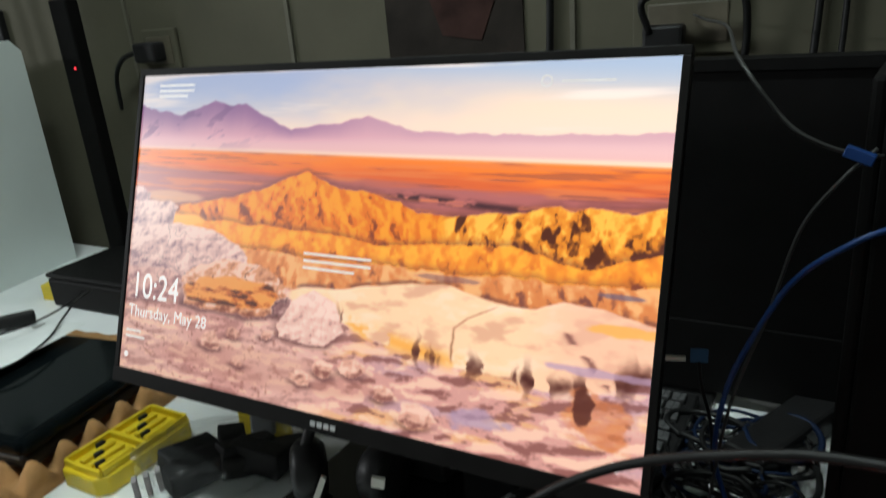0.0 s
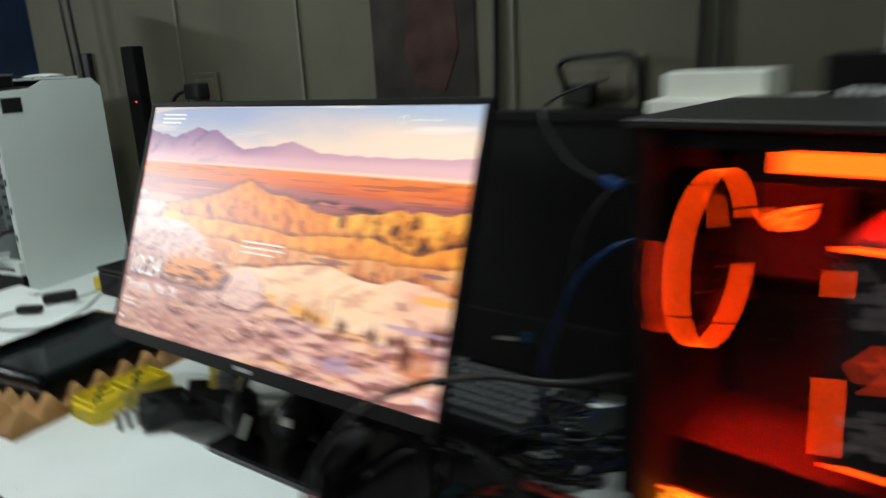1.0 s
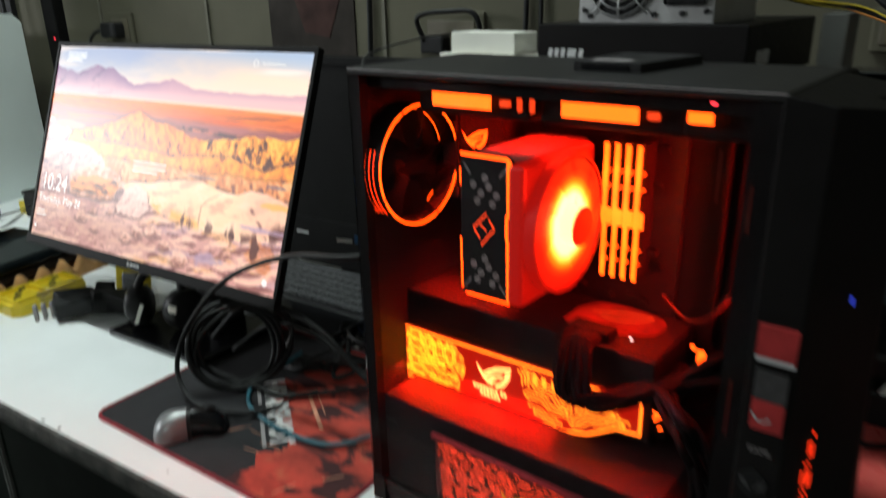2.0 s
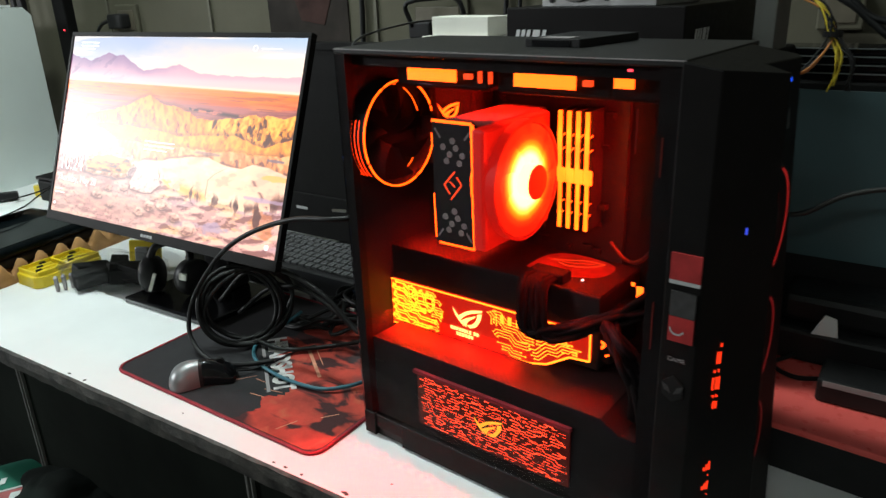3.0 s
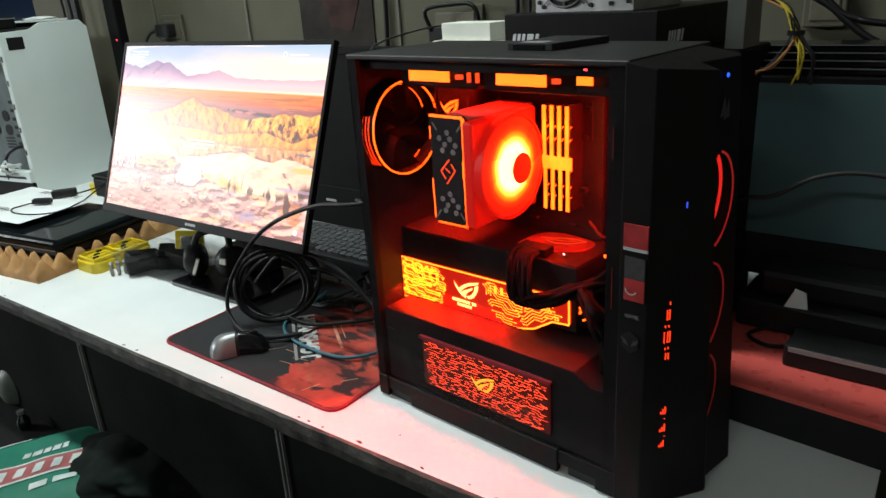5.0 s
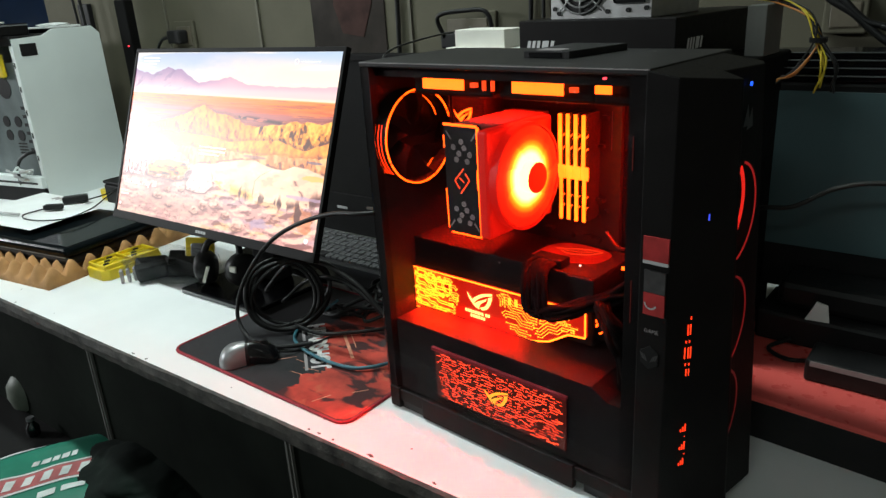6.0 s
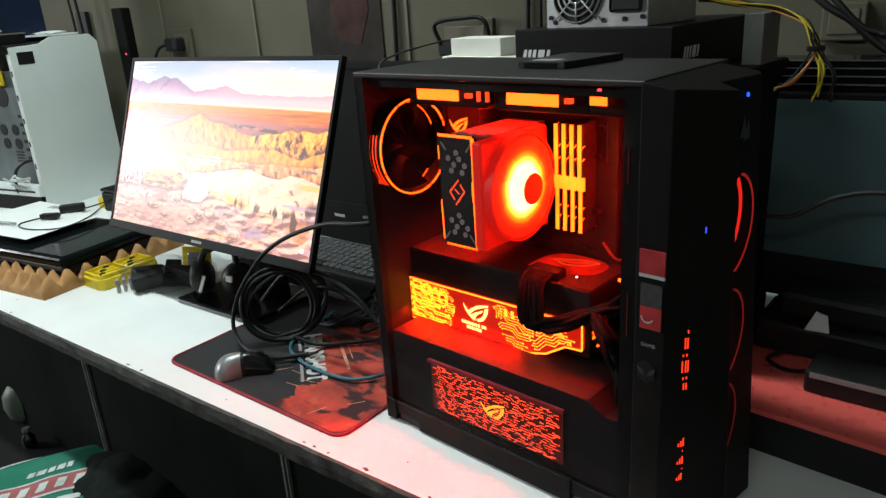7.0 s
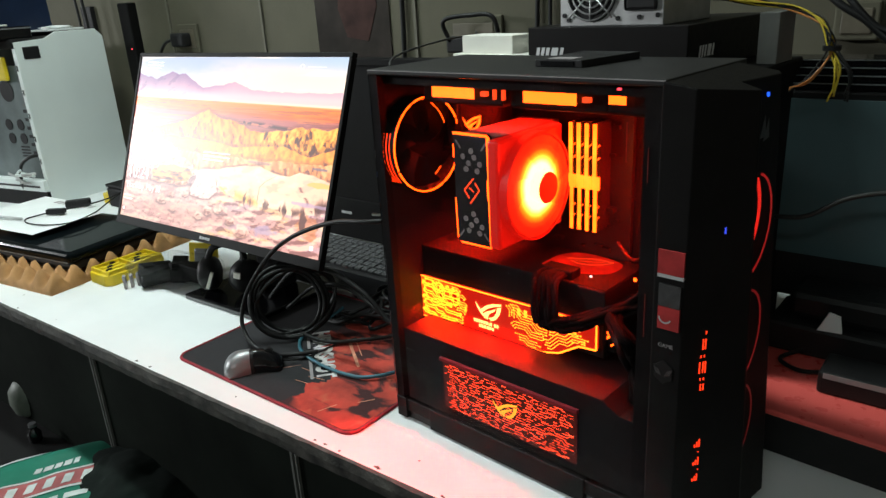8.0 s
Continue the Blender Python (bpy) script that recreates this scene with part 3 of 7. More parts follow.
    img = mix(img, c(74, 38, 36), blob(0.915, 0.835, 0.012, 0.035, 1.8 * (n2 - 0.5)) * 0.8)
    img = mix(img, c(176, 160, 200), blob(0.93, 0.745, 0.06, 0.010, 1.6 * (n2 - 0.5)) * 0.7)
    img = mix(img, c(168, 156, 196), blob(0.755, 0.915, 0.045, 0.022, 1.8 * (n2 - 0.5)) * 0.7)
    # lilac boulders, the layered ochre block under them and a loose pale stone
    L1, L2, L3 = c(240, 220, 214), c(208, 182, 182), c(148, 116, 130)
    img = boulder(img, [(-0.1, 0.385), (0.02, 0.372), (0.045, 0.40), (0.05, 0.47), (-0.1, 0.48)], 140, c(232, 208, 206), c(206, 176, 180), c(160, 124, 136))
    img = mix(img, c(255, 196, 84), blob(0.145, 0.475, 0.045, 0.020, 1.2 * (n2 - 0.5)))
    img = boulder(img, [(-0.1, 0.43), (0.03, 0.418), (0.095, 0.415), (0.125, 0.435), (0.115, 0.51), (-0.1, 0.54)], 150, L1, L2, L3)
    img = boulder(img, [(-0.1, 0.50), (0.05, 0.505), (0.13, 0.495), (0.215, 0.505), (0.275, 0.535), (0.305, 0.575), (0.30, 0.63), (0.18, 0.655), (0.12, 0.70), (-0.1, 0.70)], 160, L1, c(214, 186, 184), L3)
    img = boulder(img, [(-0.1, 0.655), (0.10, 0.64), (0.15, 0.66), (0.16, 0.74), (-0.1, 0.78)], 170, c(222, 192, 186), c(190, 150, 150), c(128, 90, 100))
    img = boulder(img, [(0.145, 0.665), (0.19, 0.615), (0.26, 0.585), (0.345, 0.598), (0.395, 0.66), (0.385, 0.74), (0.31, 0.768), (0.215, 0.765), (0.155, 0.745)], 180, c(240, 212, 196), c(214, 160, 124), c(140, 84, 66), lines=0.7)
    inside = step(outline_depth([(0.15, 0.685), (0.20, 0.655), (0.28, 0.64), (0.35, 0.65), (0.38, 0.675), (0.37, 0.725), (0.30, 0.745), (0.20, 0.742), (0.16, 0.735)], 0.02), -0.001, 0.006)
    layers = fbm(u * 14 + 1.5 * n1, (v - 0.10 * u) * 70, 5, 11) + 0.5 * (n3 - 0.5)
    blk = mix(c(236, 168, 84) * one, c(196, 110, 48), step(layers, 0.40, 0.52))
    blk = mix(blk, c(84, 42, 28), step(layers, 0.55, 0.63))
    img = mix(img, blk, inside * 0.95)
    img = boulder(img, [(0.37, 0.70), (0.395, 0.675), (0.41, 0.69), (0.40, 0.74), (0.375, 0.75)], 190, c(190, 160, 160), c(140, 104, 108), c(80, 52, 56))
    img = boulder(img, [(0.38, 0.765), (0.405, 0.685), (0.455, 0.645), (0.495, 0.675), (0.517, 0.75), (0.485, 0.800), (0.43, 0.808), (0.385, 0.80)], 200, c(248, 228, 220), c(232, 204, 196), c(164, 126, 126), warp=0.014, lines=0.15, shade=0.8)
    for k, (cu, cv, r) in enumerate(((0.23, 0.85, 0.024), (0.285, 0.815, 0.016), (0.355, 0.80, 0.012), (0.54, 0.845, 0.024), (0.485, 0.865, 0.022), (0.44, 0.905, 0.020), (0.30, 0.90, 0.012), (0.60, 0.90, 0.020), (0.66, 0.945, 0.030))):
        img = boulder(img, [(cu + 1.1 * r * math.cos(a) * (1 + 0.2 * math.sin(3 * a + k)), cv + 1.3 * r * math.sin(a)) for a in np.linspace(0, 5.6, 8)], 210 + 7 * k, c(244, 216, 202), c(222, 182, 166), c(146, 100, 94), warp=0.02, lines=0.2)
    tint = mix(np.array((1.06, 1.02, 1.0)) * one, np.array((1.03, 0.945, 0.905)), step(v, 0.2, 0.27))
    return np.clip(img * tint, 0, 1)


def screen_mesh(nx, ny, wide, high, colours):
    xs, ys = np.meshgrid(np.linspace(0, 1, nx), np.linspace(0, 1, ny))
    img = colours(xs, ys)
    lin = np.where(img <= 0.04045, img / 12.92, ((img + 0.055) / 1.055) ** 2.4)
    co = np.stack([(xs - 0.5) * wide, (0.5 - ys) * high, np.zeros_like(xs)], -1).reshape(-1, 3)
    idx = np.arange(nx * ny).reshape(ny, nx)
    quads = np.stack([idx[1:, :-1], idx[1:, 1:], idx[:-1, 1:], idx[:-1, :-1]], -1).reshape(-1, 4)
    me = bpy.data.meshes.new("screen")
    me.from_pydata(co.tolist(), [], quads.tolist())
    at = me.color_attributes.new("picture", "FLOAT_COLOR", "POINT")
    at.data.foreach_set("color", np.concatenate([lin.reshape(-1, 3), np.ones((nx * ny, 1))], 1).astype(np.float32).ravel())
    return me


M_SCREEN = bpy.data.materials.new("lit_screen")
M_SCREEN.use_nodes = True
nt = M_SCREEN.node_tree
at = nt.nodes.new("ShaderNodeAttribute")
at.attribute_name = "picture"
b = nt.nodes["Principled BSDF"]
b.inputs["Base Color"].default_value = (0.01, 0.01, 0.01, 1)
b.inputs["Specular IOR Level"].default_value = 0.0
# Tinted coat added so that the picture dims when viewed at a slant.
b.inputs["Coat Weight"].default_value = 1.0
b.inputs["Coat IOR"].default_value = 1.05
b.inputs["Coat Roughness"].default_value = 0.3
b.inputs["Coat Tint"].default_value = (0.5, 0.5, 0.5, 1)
b.inputs["Emission Strength"].default_value = 2.8
nt.links.new(at.outputs["Color"], b.inputs["Emission Color"])
front = nt.nodes.new("ShaderNodeBsdfAnisotropic")
front.inputs["Color"].default_value = (0.060, 0.060, 0.060, 1)
front.inputs["Roughness"].default_value = 0.34
both = nt.nodes.new("ShaderNodeAddShader")
nt.links.new(b.outputs[0], both.inputs[0])
nt.links.new(front.outputs[0], both.inputs[1])
nt.links.new(both.outputs[0], nt.nodes["Material Output"].inputs["Surface"])
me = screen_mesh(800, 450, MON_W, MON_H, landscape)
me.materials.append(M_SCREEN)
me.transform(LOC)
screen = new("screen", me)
screen.parent = monitor
screen["label"] = "lit screen with a golden desert picture"
T = lambda x, y: LOC @ pose(x, y, 0.0008)
words("10:24", 0.040, T(-0.289, -0.085) @ Matrix.Diagonal((0.86, 1.0, 1.0, 1.0)), G_TEXT, "clock_text", screen)
words("Thursday, May 28", 0.0185, T(-0.291, -0.107) @ Matrix.Diagonal((0.93, 1.0, 1.0, 1.0)), G_TEXT, "date_text", screen)
for x, y, L_, t in [(-0.292, -0.125, 0.024, 0.003), (-0.292, -0.132, 0.031, 0.003), (-0.045, -0.015, 0.080, 0.003), (-0.045, -0.022, 0.080, 0.003), (-0.045, -0.029, 0.062, 0.003),
                    (-0.272, 0.155, 0.055, 0.003), (-0.272, 0.149, 0.055, 0.003), (-0.272, 0.143, 0.045, 0.003), (0.205, 0.150, 0.045, 0.002)]:
    part("caption_bar", moved(boxed(x, y, 0.0005, x + L_, y + t * 0.75, 0.0008), LOC), G_CAPTION, screen)
part("corner_icon", moved(ring(bmesh.new(), "z", (0.192, 0.151, 0), 0.0040, 0.0052, 0.0004, 0.0008, 24), LOC), G_CAPTION, screen)
for x, r_ in ((0.278, 0.0045), (-0.289, 0.003)):
    part("corner_icon", moved(disc(bmesh.new(), "z", (x, -0.152, 0), r_, 0.0004, 0.0008, 20), LOC), G_TEXT, screen)
# stand
bm = bmesh.new()
prism(bm, [(-0.13, -0.115), (0.10, -0.115), (0.112, 0.048), (-0.118, 0.048)], "z", 0.0, 0.012, 0.003)
part("base_plate", bm, M_BLACKGLOSS, monitor, "glossy black base plate")
bm = boxed(-0.035, 0.0, 0.012, 0.035, 0.045, 0.26, 0.006)
part("neck", bm, M_BLACK, monitor)
part("hinge", boxed(-0.05, -0.02, 0.20, 0.05, 0.03, 0.28, 0.006), M_BLACK, monitor)

# ---- glass-sided computer ----
Z0 = 0.754
pc = thing("gaming_computer", pose(0, 0, Z0), "black tower computer with glass side and red lit parts inside", "computer")
TOPZ = 1.230 - Z0
L, WID = 0.375, 0.176
part("rear_panel", boxed(0.0, 0.006, 0.025, 0.004, WID, TOPZ - 0.012, 0.001), mat("rear_steel", (0.016, 0.014, 0.014), 0.5, spec=0.2, var=0.2), pc)
part("far_side_panel", boxed(0.0, WID - 0.004, 0.02, L + 0.01, WID, TOPZ - 0.012, 0.001), M_STEEL, pc)
part("top_panel", boxed(0.0, -0.003, TOPZ - 0.006, 0.377, WID, TOPZ, 0.0015), M_ROOF, pc, "thin black steel roof")
# Highlight on the roof's lip, painted as a thin pale strip.
part("roof_highlight", boxed(0.001, -0.0034, TOPZ - 0.0016, 0.376, -0.0029, TOPZ - 0.0006), M_DOT, pc, "roof edge highlight painted as a pale strip")
part("inner_roof", boxed(0.001, 0.012, TOPZ - 0.018, 0.372, WID - 0.004, TOPZ - 0.006), M_VOID, pc)
# Unseen plate added to stop the inner red light leaking out.
part("front_light_stop", boxed(0.366, 0.012, 0.02, 0.374, WID - 0.004, TOPZ - 0.006), M_VOID, pc)
part("floor_pan", boxed(0.0, 0.0, 0.014, 0.40, WID, 0.032, 0.001), M_FRONT, pc)
for x0, x1 in ((0.0, 0.018), (0.062, 0.300), (0.350, 0.385)):
    part("skirt", boxed(x0, -0.0025, 0.003, x1, 0.006, 0.034, 0.001), M_FRONT, pc)

for x in (0.012, 0.31):
    for y in (0.004, WID - 0.04):
        part("foot", boxed(x, y, 0.0, x + 0.045, y + 0.035, 0.014, 0.002), M_RUBBER, pc)
part("side_rail", boxed(0.0, 0.001, 0.020, 0.012, 0.012, TOPZ - 0.006), M_VOID, pc)
part("side_rail", boxed(0.356, 0.001, 0.020, L, 0.012, TOPZ - 0.006), M_VOID, pc)
g = part("glass_panel", boxed(0.0005, -0.003, 0.036, 0.373, 0.000, TOPZ - 0.0065, 0.0008), M_GLASS, pc, "tinted glass side panel")
g.visible_shadow = False
# front bezel
def bezel_outline(ry, rx, far):
    return [(0.374, -0.005), (0.4045, -0.005), (0.410, 0.004), (rx, ry), (rx, ry + 0.004), (far - 0.008, ry + 0.016), (far, 0.140), (far - 0.006, 0.152), (0.374, 0.152)]
bm = bmesh.new()
rings = []
for z, ry, far in ((0.006, 0.0642, 0.446), (TOPZ - 0.001, 0.047, 0.4225)):
    rings.append([bm.verts.new((a, b_, z - (0.20 * max(0.0, a - 0.378) if z > 0.2 else 0.0))) for a, b_ in bezel_outline(ry, 0.410 + (ry - 0.004) * 0.625, far)])
for k in range(9):
    bm.faces.new((rings[0][k], rings[0][(k + 1) % 9], rings[1][(k + 1) % 9], rings[1][k]))
bm.faces.new(rings[0])
bm.faces.new(rings[1])
bmesh.ops.recalc_face_normals(bm, faces=bm.faces[:])
bmesh.ops.bevel(bm, geom=bm.edges[:], offset=0.0012, segments=2, affect="EDGES", profile=0.5)
bezel = part("front_bezel", bm, M_FRONT, pc, "black angular front bezel")
# inside
part("tray", boxed(0.006, 0.166, 0.14, 0.365, 0.170, TOPZ - 0.016), M_INNER, pc)
part("motherboard", boxed(0.012, 0.160, 0.150, 0.262, 0.166, 0.452), M_PCB, pc)
bm = bmesh.new()
random.seed(8)
for i in range(70):
    x, z = random.uniform(0.02, 0.25), random.uniform(0.16, 0.44)
    w_, h_ = random.choice([(0.004, 0.004), (0.008, 0.006), (0.012, 0.004), (0.005, 0.012)])
    box(bm, x, 0.160 - random.uniform(0.003, 0.010), z, x + w_, 0.160, z + h_)
box(bm, 0.014, 0.118, 0.33, 0.034, 0.160, 0.44, 0.002)
box(bm, 0.045, 0.130, 0.435, 0.17, 0.160, 0.452, 0.002)
tagged(part("board_parts", bm, M_PCB, pc), kind="stuff")
SH = 0.893 - Z0
out = [(0.018, 0.034), (0.018, SH), (0.318, SH), (0.338, SH - 0.012), (0.362, SH - 0.012), (0.362, 0.034)]
bm = bmesh.new()
pr = [(a, b_) for a, b_ in out]
prism(bm, [(a, b_) for a, b_ in pr], "y", 0.006, 0.164)
shroud = part("power_shroud", bm, M_INNER, pc, "black shroud over the power supply")
# Lit copy of the shroud's steel, laid over its top.
part("shroud_top", boxed(0.019, 0.0065, SH - 0.001, 0.317, 0.163, SH + 0.0005), M_SHROUD_LIT, shroud)
# shroud window
X0, X1, ZA, ZB = 0.088, 0.287, 0.800 - Z0, 0.868 - Z0
part("window_base", boxed(X0, 0.0035, ZA, X1, 0.0058, ZB), G_PSUBASE, shroud)
part("window_rim", boxed(X0 - 0.004, 0.001, ZB, X1 + 0.002, 0.0058, ZB + 0.004), M_PADRED, shroud)


def eye_mark(cx, cz, s, y, material, parent):
    """A slanted eye-like emblem of plain blades."""
    bm = bmesh.new()
    def blade(pts):
        vs = [bm.verts.new((cx + a * s, y, cz + c_ * s)) for a, c_ in pts]
        bm.faces.new(vs)
    def curved(pts):
        return [(p.x, p.y) for p in spline([(a, b_, 0) for a, b_ in pts], 5)]
    blade(curved([(-0.62, -0.06), (-0.20, 0.26), (0.30, 0.50), (1.0, 0.66)]) + curved([(0.95, 0.52), (0.40, 0.34), (-0.05, 0.12), (-0.46, -0.22)]))
    blade(curved([(0.97, 0.46), (0.86, 0.02), (0.55, -0.42), (0.18, -0.60)]) + curved([(0.00, -0.46), (0.36, -0.30), (0.60, 0.02), (0.66, 0.34)]))
    blade(curved([(-0.40, -0.28), (-0.16, -0.10), (0.18, 0.06), (0.56, 0.24)]) + curved([(0.46, 0.06), (0.14, -0.14), (-0.02, -0.34), (-0.08, -0.62)]))
    blade(curved([(-1.0, 0.42), (-0.86, 0.06), (-0.60, -0.28), (-0.22, -0.60)]) + curved([(-0.34, -0.34), (-0.60, -0.02), (-0.76, 0.14)]))
    bmesh.ops.recalc_face_normals(bm, faces=bm.faces[:])
    return part("emblem", bm, material, parent)


def bundle(bm, start, moves, lanes, w, gap, y, inside, rng, dots=True):
    """Parallel conductors along moves of (eighth of a turn, length) that end in round pads."""
    p = Vector((start[0], y, start[1]))
    mid = [p]
    for turn, long_ in moves:
        a = turn * math.pi / 4
        p = p + long_ * Vector((math.cos(a), 0, math.sin(a)))
        mid.append(p)
    for k in range(lanes):
        run = []
        for i, q in enumerate(mid):
            ways = ([q - mid[i - 1]] if i else []) + ([mid[i + 1] - q] if i + 1 < len(mid) else [])
            ns = [Vector((-d.z, 0, d.x)).normalized() for d in ways]
            nrm = sum(ns, Vector()) / len(ns)
            run.append(q + nrm * (k * gap) / max(nrm.length_squared, 0.5))
        run[0] = run[0] + (run[1] - run[0]) * rng.uniform(0.0, 0.6)
        run[-1] = run[-1] + (run[-2] - run[-1]) * rng.uniform(0.0, 0.5)
        drawn = []
        for a, b2 in zip(run, run[1:]):
            if inside(a) and inside(b2) and (b2 - a).length > 1e-5:
                d = (b2 - a).normalized()
                nr = Vector((-d.z, 0, d.x)) * w / 2
                bm.faces.new([bm.verts.new(v) for v in (a - nr, b2 - nr, b2 + nr + d * w * 0.3, a + nr - d * w * 0.3)])
                drawn += [a, b2]
        for q in ((drawn[0], drawn[-1]) if dots and drawn else ()):
            bm.faces.new([bm.verts.new((q.x + 1.15 * w * math.cos(TAU * e / 8), y - 0.0001, q.z + 1.15 * w * math.sin(TAU * e / 8))) for e in range(8)])
    for fc in bm.faces:
        fc.normal_update()
        if fc.normal.y > 0:
            fc.normal_flip()
    return bm


def window_pattern(rng):
    """Long level conductors with small jogs, row by row, and short bars between them."""
    bm = bmesh.new()
    inside = lambda v: X0 + 0.002 <= v.x <= X1 - 0.002 and ZA + 0.002 <= v.z <= ZB - 0.002
    rows = 19
    for k in range(rows):
        z, x = ZA + 0.003 + (ZB - ZA - 0.006) * k / (rows - 1), X0 + 0.003 + rng.uniform(0, 0.006)
        while x < X1 - 0.006:
            if rng.random() < 0.72:
                go = [(0, rng.uniform(0.006, 0.020))]
                if rng.random() < 0.45:
                    go += [(rng.choice((-1, 1)), rng.choice((0.0025, 0.005))), (0, rng.uniform(0.003, 0.010))]
                bundle(bm, (x, z), go, 1, rng.choice((0.0005, 0.0008, 0.0008)), 0.0, 0.0031, inside, rng, rng.random() < 0.35)
                x += sum(g_[1] for g_ in go) * 0.85 + rng.uniform(0.001, 0.004)
            else:
                for _ in range(rng.randint(1, 4)):
                    bundle(bm, (x, z - 0.0012), [(2, rng.uniform(0.0018, 0.0034))], 1, 0.0008, 0.0, 0.0031, inside, rng, False)
                    x += 0.0022
                x += 0.001
    return bm


rng = random.Random(3)
tagged(part("window_traces", window_pattern(rng), G_PSU, shroud, "red lit circuit pattern"), kind="stuff")
eye_mark(0.188, (ZA + ZB) / 2, 0.019, 0.0026, G_PSULOGO, shroud)

# graphics card
gpu = part("graphics_card", boxed(0.002, 0.0645, 0.152, 0.285, 0.160, 0.2355, 0.002), M_INNER, pc, "graphics card with lit side plate")
out = [(0.002, 0.888 - Z0), (0.002, 0.948 - Z0), (0.278, 0.950 - Z0), (0.278, 0.918 - Z0), (0.255, 0.916 - Z0), (0.228, 0.899 - Z0), (0.205, 0.893 - Z0)]
plate = part("side_plate", prism(bmesh.new(), out, "y", 0.059, 0.064), G_PLATEBASE, gpu, "glowing red side plate")
bm = bmesh.new()
n = len(out)
for i in range(n):
    a, b2 = Vector((out[i][0], 0.0585, out[i][1])), Vector((out[(i + 1) % n][0], 0.0585, out[(i + 1) % n][1]))
    d = (b2 - a).normalized()
    nr = Vector((-d.z, 0, d.x)) * 0.0012
    bm.faces.new([bm.verts.new(p) for p in (a - nr, b2 - nr, b2 + nr, a + nr)])
bmesh.ops.recalc_face_normals(bm, faces=bm.faces[:])
part("edge_light", bm, G_PLATE, plate)
gold = [(0.004, 0.137), (0.004, 0.192)] + [(0.064 + 0.008 * math.sin(2.3 * k) + 0.004 * math.cos(5.1 * k), 0.192 - 0.0055 * k) for k in range(11)]
part("yellow_panel", prism(bmesh.new(), gold, "y", 0.0584, 0.0588), glow("led_plate_gold", (1.0, 0.10, 0.006), 1.5, var=0.6, scale=60), plate, "golden lit field")
rng = random.Random(15)
bm = bmesh.new()
def on_plate(v):
    return 0.004 <= v.x <= 0.275 and max(0.137, 0.141 + (v.x - 0.205) * 0.32, 0.147 + (v.x - 0.228) * 0.72 if v.x < 0.256 else 0.166) <= v.z <= 0.1925
for k in range(10):
    go = [(-1, 0.006 + 0.005 * (k % 3)), (0, 0.010 + 0.004 * (k % 2)), (-1, 0.007), (0, 0.009), (1 if k % 3 == 0 else -1, 0.007), (0, 0.020 + 0.006 * (k % 3))]
    bundle(bm, (0.005, 0.206 - 0.0068 * k), go, 2, 0.0019, 0.0034, 0.0581, on_plate, rng)
for k in range(4):
    bundle(bm, (0.022 + 0.013 * k, 0.190), [(-1, 0.012), (-2, 0.008 + 0.004 * (k % 2)), (-1, 0.010), (0, 0.008)], 2, 0.0016, 0.0031, 0.0580, on_plate, rng)
tagged(part("gold_traces", bm, glow("led_plate_yellow", (1.0, 0.33, 0.012), 4.6), plate, "golden lit conductors"), kind="stuff")
bm = bmesh.new()
for start, go, lanes in (((0.158, 0.180), [(0, 0.006), (-1, 0.012), (0, 0.016), (-1, 0.012), (0, 0.016)], 4),
                         ((0.162, 0.158), [(1, 0.005), (0, 0.014), (-1, 0.010), (0, 0.018), (1, 0.006)], 3),
                         ((0.164, 0.146), [(0, 0.014), (-1, 0.006), (0, 0.022)], 3),
                         ((0.206, 0.147), [(0, 0.012), (1, 0.016), (0, 0.012), (1, 0.010), (0, 0.020)], 4),
                         ((0.212, 0.166), [(0, 0.010), (1, 0.012), (0, 0.030)], 3),
                         ((0.196, 0.189), [(0, 0.030), (-1, 0.006), (0, 0.030)], 2),
                         ((0.150, 0.188), [(-1, 0.008), (-2, 0.010)], 3),
                         ((0.268, 0.170), [(4, 0.010), (5, 0.006), (4, 0.012)], 3)):
    bundle(bm, start, go, lanes, 0.0011, 0.0036, 0.0579, on_plate, rng)
for x in (0.168, 0.178, 0.189):
    box(bm, x, 0.0576, 0.178, x + 0.0045, 0.0580, 0.188)
for x, z in ((0.076, 0.186), (0.084, 0.178), (0.087, 0.168), (0.084, 0.158), (0.080, 0.149), (0.079, 0.141)):
    bundle(bm, (x, z), [(3, 0.006), (4, 0.012)], 2, 0.0012, 0.0030, 0.0579, on_plate, rng)
tagged(part("plate_traces", bm, G_TRACE, plate, "yellow lit circuit pattern"), kind="stuff")
eye_mark(0.122, 0.172, 0.0215, 0.0576, G_YELLOW, plate)
for z_, x_, marks in ((0.1515, 0.097, (1, 1, 1, 1, 1, 1, 0.4, 1, 0, 1, 1)), (0.1455, 0.1055, (1, 1, 1.2, 1, 1, 1))):
    for m_ in marks:
        if m_:
            bm = boxed(x_, 0.0574, z_, x_ + 0.0030 * m_, 0.0578, z_ + 0.0042)
            part("name_bar", bm, G_YELLOW, plate)
        x_ += 0.0041 * max(m_, 0.6)

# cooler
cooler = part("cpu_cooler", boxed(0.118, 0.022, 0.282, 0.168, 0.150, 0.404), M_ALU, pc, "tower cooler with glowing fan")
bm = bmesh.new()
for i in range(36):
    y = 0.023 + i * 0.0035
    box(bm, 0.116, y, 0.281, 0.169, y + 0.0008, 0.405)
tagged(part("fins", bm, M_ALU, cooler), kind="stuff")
out = [(0.117, 0.280), (0.117, 0.404), (0.122, 0.408), (0.163, 0.408), (0.169, 0.403), (0.169, 0.362), (0.166, 0.357), (0.166, 0.338), (0.169, 0.332), (0.170, 0.284), (0.165, 0.278), (0.122, 0.278)]
